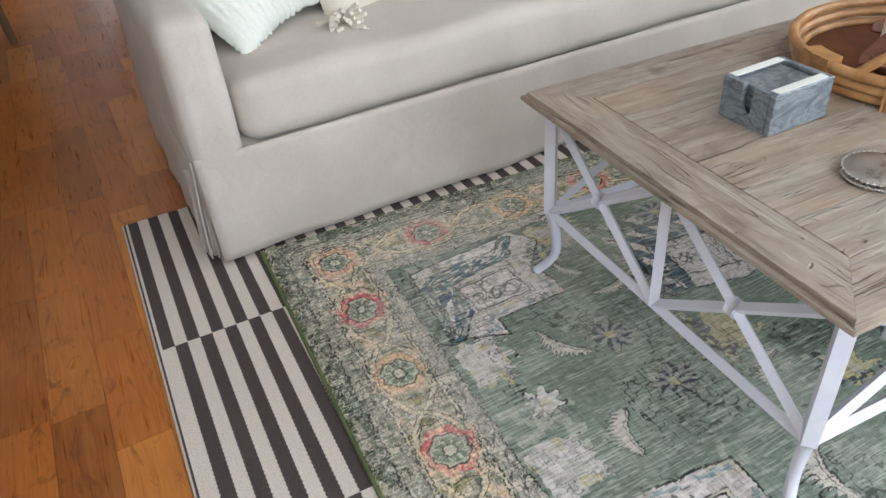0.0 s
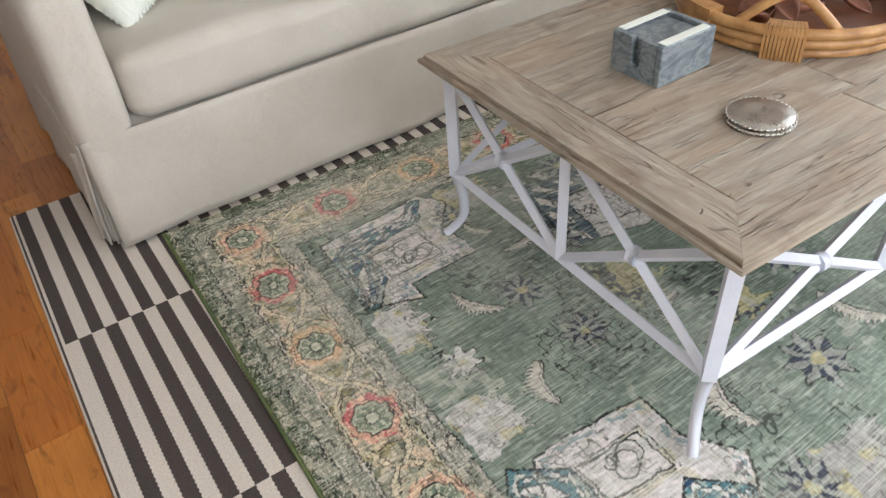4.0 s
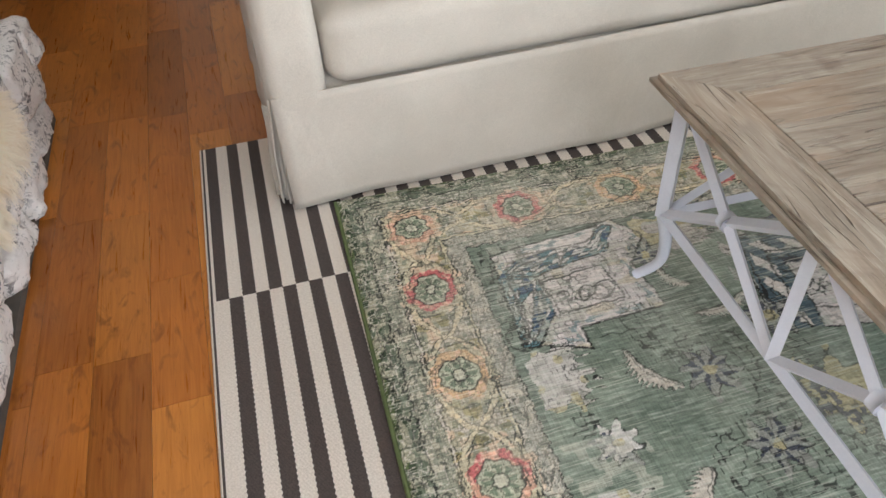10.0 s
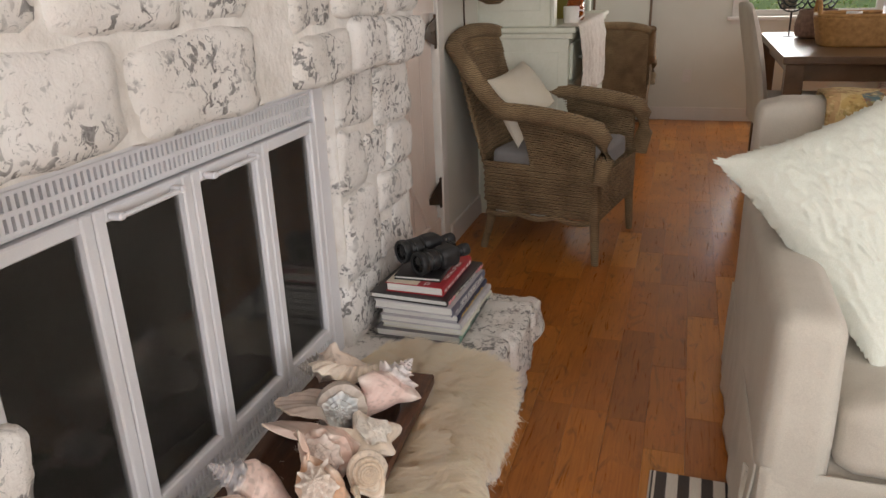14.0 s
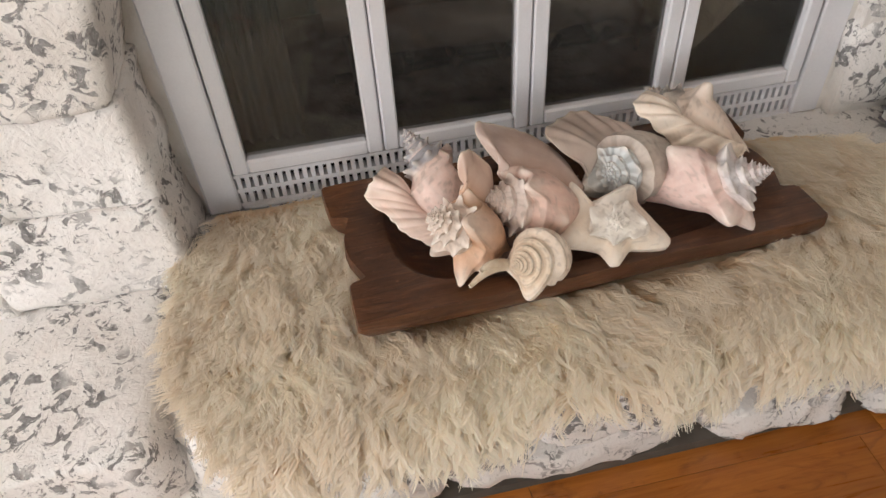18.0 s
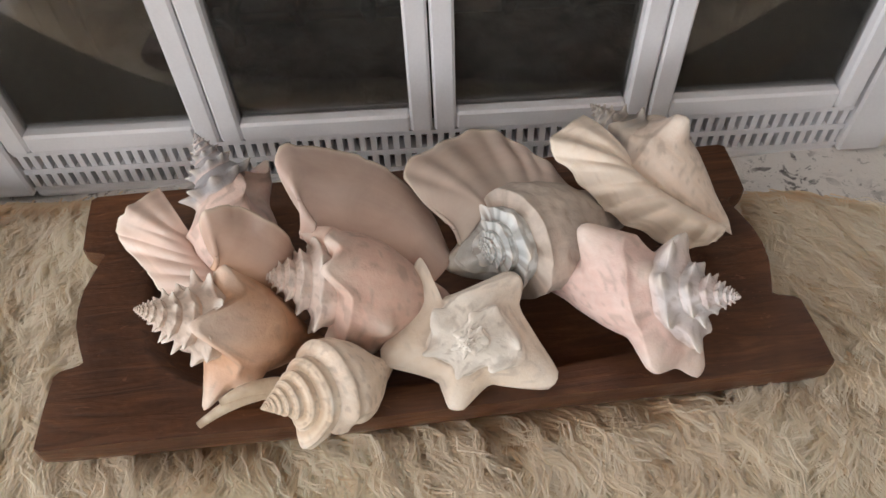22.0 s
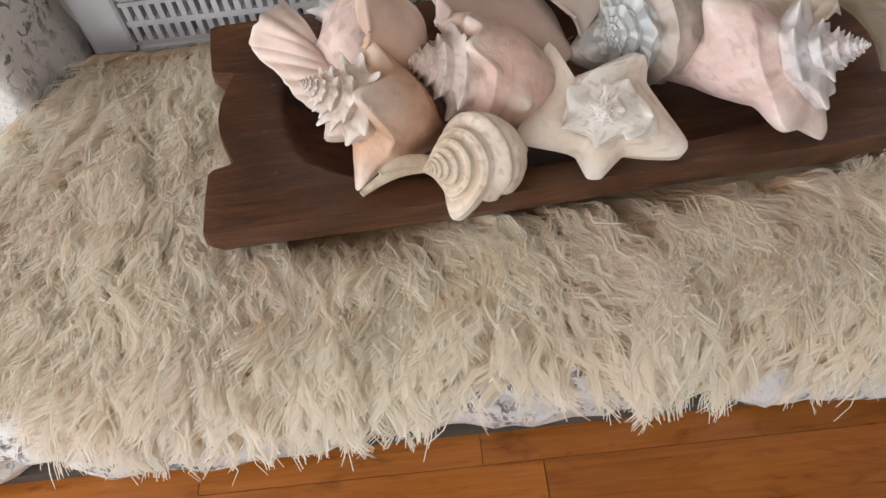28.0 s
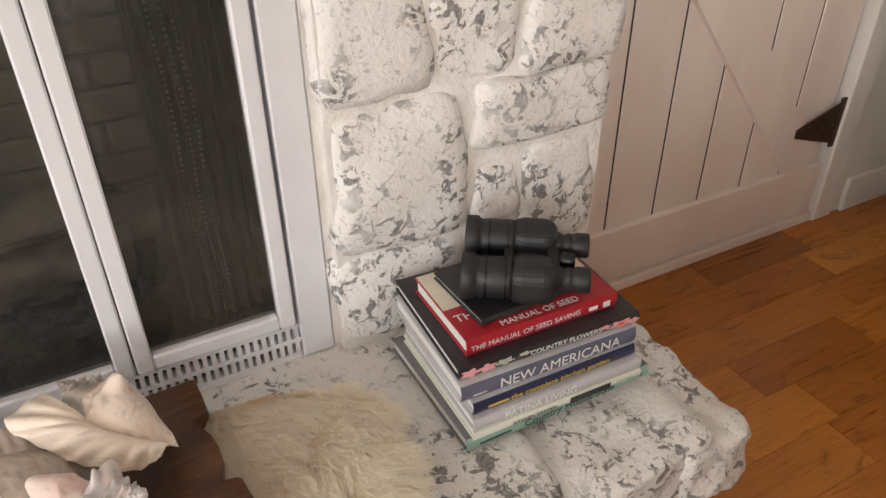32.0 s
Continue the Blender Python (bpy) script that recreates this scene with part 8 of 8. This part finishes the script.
for zz in (0.345, 0.385):
    part("socket", rounded(0.002, (0.832, 0.868, YF - 0.0085, YF - 0.0055, zz, zz + 0.028), seg=1), TRIM, ol)

# ---- dining table and chairs ----
dt = empty("dining_table", "dark brown wooden dining table with thick square legs", "table")
part("tabletop", rounded(0.006, (1.36, 2.72, 4.05, 5.75, 0.72, 0.765), seg=2), TABLEW, dt)
part("apron", rounded(0.003, (1.43, 2.65, 4.12, 4.15, 0.62, 0.719), (1.43, 2.65, 5.65, 5.68, 0.62, 0.719), (1.43, 1.46, 4.15, 5.65, 0.62, 0.719), (2.62, 2.65, 4.15, 5.65, 0.62, 0.719), seg=1), TABLEW, dt)
for x in (1.38, 2.60):
    for y in (4.07, 5.63):
        part("leg", rounded(0.004, (x, x + 0.1, y, y + 0.1, 0.0, 0.7185), seg=1), TABLEW, dt)
part("stretcher", rounded(0.004, (1.48, 2.60, 4.09, 4.15, 0.42, 0.50), seg=1), TABLEW, dt)


def parson_chair(label, m):
    c = empty("dining_chair", label, "chair", "chairs round the dining table")
    v, f = cushion_np(0.46, 0.47, 0.14, 4, 16, 0.1, 1, 0.003)
    put("seat", npmesh("seat", v, f), LINEN, c).location = (0, 0, 0.42)
    n = 22
    u, v = np.meshgrid(np.linspace(-1, 1, n), np.linspace(0, 1, n), indexing="ij")
    sh = []
    for side in (0.035, -0.035):
        th = side * (1 - np.abs(u) ** 6) ** 0.5
        top = 1.05 - 0.035 * np.abs(u) ** 3
        z = 0.34 + (top - 0.34) * v
        x = -0.22 - 0.13 * v ** 1.5 + th * (1 - 0.6 * v ** 8)
        sh.append(np.stack([x, u * 0.23, z], -1).reshape(-1, 3))
    g = grid_faces(n, n)
    # close the rim
    rim = np.concatenate([np.arange(n) * n + n - 1])
    caps = np.stack([rim[:-1], rim[1:], rim[1:] + n * n, rim[:-1] + n * n], -1)
    put("backrest", npmesh("backrest", np.vstack(sh), np.vstack([g, g[:, ::-1] + n * n, caps])), LINEN, c)
    for x in (-0.19, 0.19):
        for y in (-0.19, 0.19):
            part("leg", rounded(0.003, (x - 0.018, x + 0.018, y - 0.018, y + 0.018, 0, 0.36), seg=1), TABLEW, c)
    c.matrix_world = m
    return c


parson_chair("cream upholstered dining chair on the window side of the table", pose(1.50, 4.42, 0, 0, 0, 6))
parson_chair("cream upholstered dining chair pulled up to the table", pose(2.95, 4.75, 0, 0, 0, 114))
parson_chair("cream upholstered dining chair near the far wall", pose(2.83, 5.29, 0, 0, 0, 116))

# things on the dining table
tb = empty("basket_tray", "honey wicker tray basket on the dining table", "basket", at=(1.96, 4.72, 0.765))
BASK = simple("honey_wicker", lin(150, 108, 58), lin(190, 144, 88), 30, 0.6, 0.4, 200)
def ovalring(z, k):
    th = np.linspace(0, 2 * np.pi, 61)
    r = (np.abs(np.cos(th)) ** 4 + np.abs(np.sin(th)) ** 4) ** -0.25
    return np.stack([0.36 * k * r * np.cos(th), 0.20 * k * r * np.sin(th), np.full(61, z)], -1)
lay = [ovalring(0.006 + 0.0145 * i_, (0.90 + 0.10 * i_ / 12) * (1 + 0.012 * (i_ % 2))) for i_ in range(13)]
lay = np.array(lay)
lay = lay * (1 + 0.012 * np.cos(np.arange(61)[None, :, None] * np.pi + np.arange(13)[:, None, None] * np.pi) * [1, 1, 0])
wall = put("basket_wall", npmesh("basket_wall", lay.reshape(-1, 3), grid_faces(13, 61)), BASK, tb)
wall.modifiers.new("thick", "SOLIDIFY").thickness = 0.012
tube("rim", ovalring(0.185, 1.01)[:-1], 0.013, BASK, tb, 8, True)
lathe("base", [(0.0, 0.003), (0.30, 0.003), (0.30, 0.012), (0.0, 0.012)], BASK, tb, 30).scale = (1.0, 0.6, 1)
for s in (-1, 1):
    tube("handle", [(s * 0.36, 0.10 * math.cos(q), 0.185 + 0.10 * math.sin(q)) for q in np.linspace(0, math.pi, 14)], 0.012, BASK, tb, 8)
for (x, y, r, h, lb) in ((2.06, 4.72, 0.095, 0.215, "white ceramic pot in the wicker tray basket"), (1.80, 4.69, 0.045, 0.19, "small white jar in the wicker tray basket")):
    cp = empty("white_pot", lb, "pot", at=(x, y, 0.778))
    lathe("bowl", [(0.0, 0.0), (r * 0.85, 0.0), (r, 0.02), (r, h), (r * 0.92, h), (r * 0.9, 0.03), (0.0, 0.02)], TRIM, cp, 28)
wb = empty("wicker_basket", "round dark wicker basket on the dining table", "basket", at=(1.68, 5.25, 0.765))
prof = [(0.0, 0.004), (0.11, 0.0)] + [(0.13 + 0.012 * math.sin(i_ * 0.3) + 0.004 * (i_ % 2), 0.012 + i_ * 0.0125) for i_ in range(15)] + [(0.12, 0.19), (0.11, 0.02), (0.0, 0.015)]
lathe("basket_wall", prof, simple("rose_wicker", lin(110, 84, 72), lin(150, 118, 102), 40, 0.7, 0.5, 200), wb, 40)
for i_, (x, y) in enumerate(((1.52, 5.35), (1.72, 5.42))):
    lt = empty("scroll_ornament", "black openwork metal scroll ornament standing on the table", "ornament", "openwork ornaments", at=(x, y, 0.765))
    for rr, zz in ((0.10, 0.27), (0.065, 0.27), (0.035, 0.27)):
        tube("ring", [(rr * math.cos(q), 0, zz + rr * math.sin(q)) for q in np.linspace(0, 2 * math.pi, 32, endpoint=False)], 0.006, BLACK, lt, 6, True)
    for k in range(8):
        q = k * math.pi / 4
        tube("small_ring", [(0.083 * math.cos(q) + 0.02 * math.cos(p), 0.0, 0.27 + 0.083 * math.sin(q) + 0.02 * math.sin(p)) for p in np.linspace(0, 2 * math.pi, 14, endpoint=False)], 0.005, BLACK, lt, 5, True)
    tube("stem", [(0, 0, 0.17), (0, 0, 0.0)], 0.007, BLACK, lt, 6)
    lathe("foot", [(0.0, 0.006), (0.05, 0.005), (0.055, 0.0)], BLACK, lt, 20)

# ---- window dressing, ladder ----
bl = empty("roman_blind", "brown woven wood roman blind half lowered", "blind")
BLM = simple("woven_wood", lin(112, 76, 54), lin(170, 126, 94), 6, 0.7, 0.5, 60, stretch=(0.25, 1, 30))
for i_ in range(17):
    z0 = 1.40 + i_ * 0.037
    off = 0.02 if i_ < 5 else 0.0
    part("slat", rounded(0.004, (1.225, 2.285, YF - 0.052 - off - 0.006 * (i_ % 2), YF - 0.034 - off, z0, z0 + 0.0365), seg=1), BLM, bl)
part("head_rail", rounded(0.004, (1.22, 2.29, YF - 0.07, YF - 0.022, 2.03, 2.10), seg=1), BLM, bl)


def curtain_mat():
    n = Nodes("printed_curtain")
    vo = n.add("TexVoronoi")
    n.link(n.coords((6, 6, 6)), vo.inputs["Vector"])
    vo.inputs["Scale"].default_value = 1.4
    c = n.ramp(n.math("PINGPONG", vo.outputs["Distance"], 0.22), [(0.10, lin(214, 206, 200)), (0.13, lin(150, 132, 126)), (0.2, lin(206, 196, 190))])
    n.bump(n.noise(n.coords(), 200), 0.2, 0.002)
    return n.done(c, 0.9)


ct = empty("curtain", "pale printed curtain hanging beside the window", "curtain")
u, v = np.meshgrid(np.linspace(0, 1, 60), np.linspace(0, 1, 20), indexing="ij")
pts = np.stack([2.30 + 0.27 * u, YF - 0.09 + 0.028 * np.sin(u * 26) * (0.7 + 0.3 * (1 - v)), 0.02 + 2.2 * v], -1)
cl = put("panel", npmesh("panel", pts.reshape(-1, 3), grid_faces(60, 20)), curtain_mat(), ct)
cl.modifiers.new("thick", "SOLIDIFY").thickness = 0.003
tube("rod", [(1.0, YF - 0.09, 2.235), (2.65, YF - 0.09, 2.235)], 0.011, DARKMETAL, ct, 8)

ld = empty("wooden_ladder", "grey wooden blanket ladder leaning on the wall", "ladder")
for x in (-0.21, 0.21):
    tube("rail", [(x, 0, 0), (x * 0.92, 0, 2.2)], 0.024, FB, ld, 8)
for i_ in range(6):
    tube("rung", [(-0.21 + 0.004 * i_, 0, 0.32 + 0.345 * i_), (0.21 - 0.004 * i_, 0, 0.32 + 0.345 * i_)], 0.017, FB, ld, 8)
ld.matrix_world = pose(3.42, 5.84, 0, -6.5, 0, 0)

# ---- kitchen seen through the opening ----
structure(part("trim_opening", rounded(0.004, (XR - 0.018, XR + 0.135, 5.02, 5.10, 0, 2.18), (XR - 0.018, XR + 0.135, 3.70, 3.78, 0, 2.18), (XR - 0.018, XR + 0.135, 3.78, 5.02, 2.08, 2.18), seg=1), TRIM), "white casing round the kitchen opening", "trim")
structure(part("door_casing", rounded(0.004, (XR - 0.02, XR - 0.0005, 2.70, 2.80, 0, 2.15), (XR - 0.014, XR - 0.0005, 1.80, 2.70, 0.02, 2.06), (XR - 0.02, XR - 0.0005, 1.70, 1.80, 0, 2.15), (XR - 0.02, XR - 0.0005, 1.80, 2.70, 2.06, 2.15), seg=1), TRIM), "white painted door and casing in the grey wall", "trim")
structure(part("wall_kitchen", boxes((XR + 0.12, 7.3, 6.3, 6.42, 0, ZC), (7.2, 7.3, 2.4, 6.3, 0, ZC), (XR + 0.12, 7.3, 2.3, 2.4, 0, ZC)), TRIM), "white kitchen wall", "wall")
kc = empty("kitchen_counter", "white shiplap kitchen counter with a dark wooden top", "counter")
for i_ in range(7):
    part("board", rounded(0.003, (4.2, 6.6, 5.695, 5.715, 0.04 + i_ * 0.132, 0.04 + i_ * 0.132 + 0.129), seg=1), TRIM, kc)
part("carcass", boxes((4.2, 6.6, 5.716, 6.295, 0.02, 0.965)), TRIM, kc)
part("countertop", rounded(0.005, (4.18, 6.62, 5.66, 6.298, 0.967, 1.015), seg=1), simple("walnut_top", lin(70, 42, 34), lin(100, 64, 52), 8, 0.4, 0.1), kc)
cm = empty("coffee_machine", "black and chrome espresso machine on the kitchen counter", "coffee machine", at=(4.78, 5.92, 1.016))
part("body", rounded(0.012, (-0.14, 0.14, 0.0, 0.2, 0.0, 0.36), seg=2), BLACK, cm)
part("head", rounded(0.012, (-0.13, 0.13, -0.14, -0.0005, 0.22, 0.36), seg=2), BLACK, cm)
part("drip_tray", rounded(0.006, (-0.13, 0.13, -0.15, -0.0005, 0.0, 0.035), seg=1), SILVER, cm)
lathe("group_head", [(0.0, 0.0), (0.032, 0.0), (0.034, 0.05), (0.0, 0.05)], SILVER, cm, 20, (0, -0.07, 0.168))
tube("portafilter", [(0, -0.08, 0.175), (0, -0.2, 0.165)], 0.012, BLACK, cm, 8)
lathe("bean_hopper", [(0.0, 0.0), (0.06, 0.0), (0.07, 0.09), (0.0, 0.1)], BLACKG, cm, 20, (0.04, 0.1, 0.361))
tube("steam_wand", [(0.11, -0.12, 0.24), (0.125, -0.14, 0.15), (0.12, -0.15, 0.07)], 0.006, SILVER, cm, 6)
kb = empty("bamboo_blind", "orange bamboo roll blind over the kitchen window", "blind")
KBM = simple("orange_bamboo", lin(168, 108, 62), lin(206, 146, 92), 5, 0.6, 0.5, 40, stretch=(0.3, 1, 30))
for i_ in range(24):
    part("slat", rounded(0.003, (5.24, 6.4, 6.25 - 0.004 * (i_ % 2), 6.27, 1.07 + i_ * 0.05, 1.07 + i_ * 0.05 + 0.0495), seg=1), KBM, kb)
structure(part("trim_kitchen_window", rounded(0.004, (5.12, 5.22, 6.26, 6.299, 1.02, 2.3), seg=1), TRIM), "white casing of the kitchen window", "trim")
ws = empty("wall_shelf", "dark wooden bracket shelf above the coffee machine", "shelf")
part("board", rounded(0.004, (4.55, 5.05, 6.05, 6.298, 1.62, 1.655), seg=1), TABLEW, ws)
part("bracket", rounded(0.003, (4.95, 4.98, 6.10, 6.298, 1.52, 1.6195), seg=1), TABLEW, ws)
th_ = empty("thermostat", "round white thermostat on the grey wall", "thermostat")
lathe("dial", [(0.0, 0.022), (0.036, 0.022), (0.042, 0.016), (0.043, 0.0)], TRIM, th_, 28).matrix_basis = Matrix.Translation((XR, 3.52, 1.40)) @ Matrix.Rotation(radians(-90), 4, "Y")
sw = empty("light_switch", "white light switch plate on the grey wall", "switch")
part("plate", rounded(0.003, (XR - 0.006, XR, 3.12, 3.20, 1.24, 1.365), seg=1), TRIM, sw)
part("rocker", rounded(0.002, (XR - 0.010, XR - 0.0055, 3.145, 3.175, 1.27, 1.335), seg=1), TRIM, sw)

# ---- trees and hedge beyond the windows ----
LEAF = simple("leaf_green", lin(176, 204, 120), lin(216, 232, 164), 2.0, 0.7, 0.2, 20)
BARK = simple("bark", lin(92, 78, 64), lin(122, 106, 90), 8, 0.9, 0.5, 40)


def tree(x, y, h, seed, label):
    rs = np.random.RandomState(seed)
    t = empty("tree", label, "tree", "trees outside", at=(x, y, -0.3))
    tube("trunk", [(0.03 * math.sin(q * 3), 0.02 * q, h * 0.7 * q) for q in np.linspace(0, 1, 8)], np.linspace(0.16, 0.06, 8), BARK, t, 8)
    for k in range(6):
        a_ = k * 1.05 + rs.rand()
        tube("limb", [(0, 0, h * (0.28 + 0.06 * k)), (0.5 * math.cos(a_), 0.5 * math.sin(a_), h * (0.36 + 0.06 * k)), (1.1 * math.cos(a_), 1.1 * math.sin(a_), h * (0.5 + 0.05 * k))], [0.06, 0.04, 0.02], BARK, t, 6)
    n = 3400
    c = rs.normal(0, 1, (26, 3)) * [1.0, 1.0, 0.22 * h] + [0, 0, h * 0.62]
    p = c[rs.randint(0, 26, n)] + rs.normal(0, 0.34, (n, 3))
    a_, b_ = rs.normal(0, 1, (n, 3)), rs.normal(0, 1, (n, 3))
    a_ /= np.linalg.norm(a_, axis=1, keepdims=True)
    b_ = np.cross(a_, b_)
    b_ /= np.linalg.norm(b_, axis=1, keepdims=True)
    s = 0.055
    v = np.stack([p - a_ * s, p + b_ * s * 0.5, p + a_ * s, p - b_ * s * 0.5], 1).reshape(-1, 3)
    put("crown", npmesh("crown", v, np.arange(4 * n).reshape(-1, 4), False), LEAF, t)["kind"] = "stuff"


tree(0.5, 13.5, 5.5, 1, "leafy green tree on the lawn outside")
tree(2.6, 15.5, 6.0, 2, "tall leafy tree on the lawn outside")
tree(4.4, 13.0, 4.5, 3, "young leafy tree on the lawn outside")

# added glowing sheet: brightness of the far trees and sky as emission
DISTANCE_GLOW = Nodes("glowing_distance")
glow = DISTANCE_GLOW.add("Emission")
DISTANCE_GLOW.link(DISTANCE_GLOW.ramp(DISTANCE_GLOW.noise(DISTANCE_GLOW.coords(), 0.35, 4, 0.6), [(0.4, lin(166, 200, 150)), (0.6, lin(238, 244, 240))]), glow.inputs[0])
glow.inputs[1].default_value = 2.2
DISTANCE_GLOW.link(glow.outputs[0], DISTANCE_GLOW.t.nodes["Material Output"].inputs[0])
structure(part("backdrop", boxes((-30, 34, 62, 62.2, -0.3, 16)), DISTANCE_GLOW.m), "glowing sheet for the bright distance of trees and sky", "backdrop")
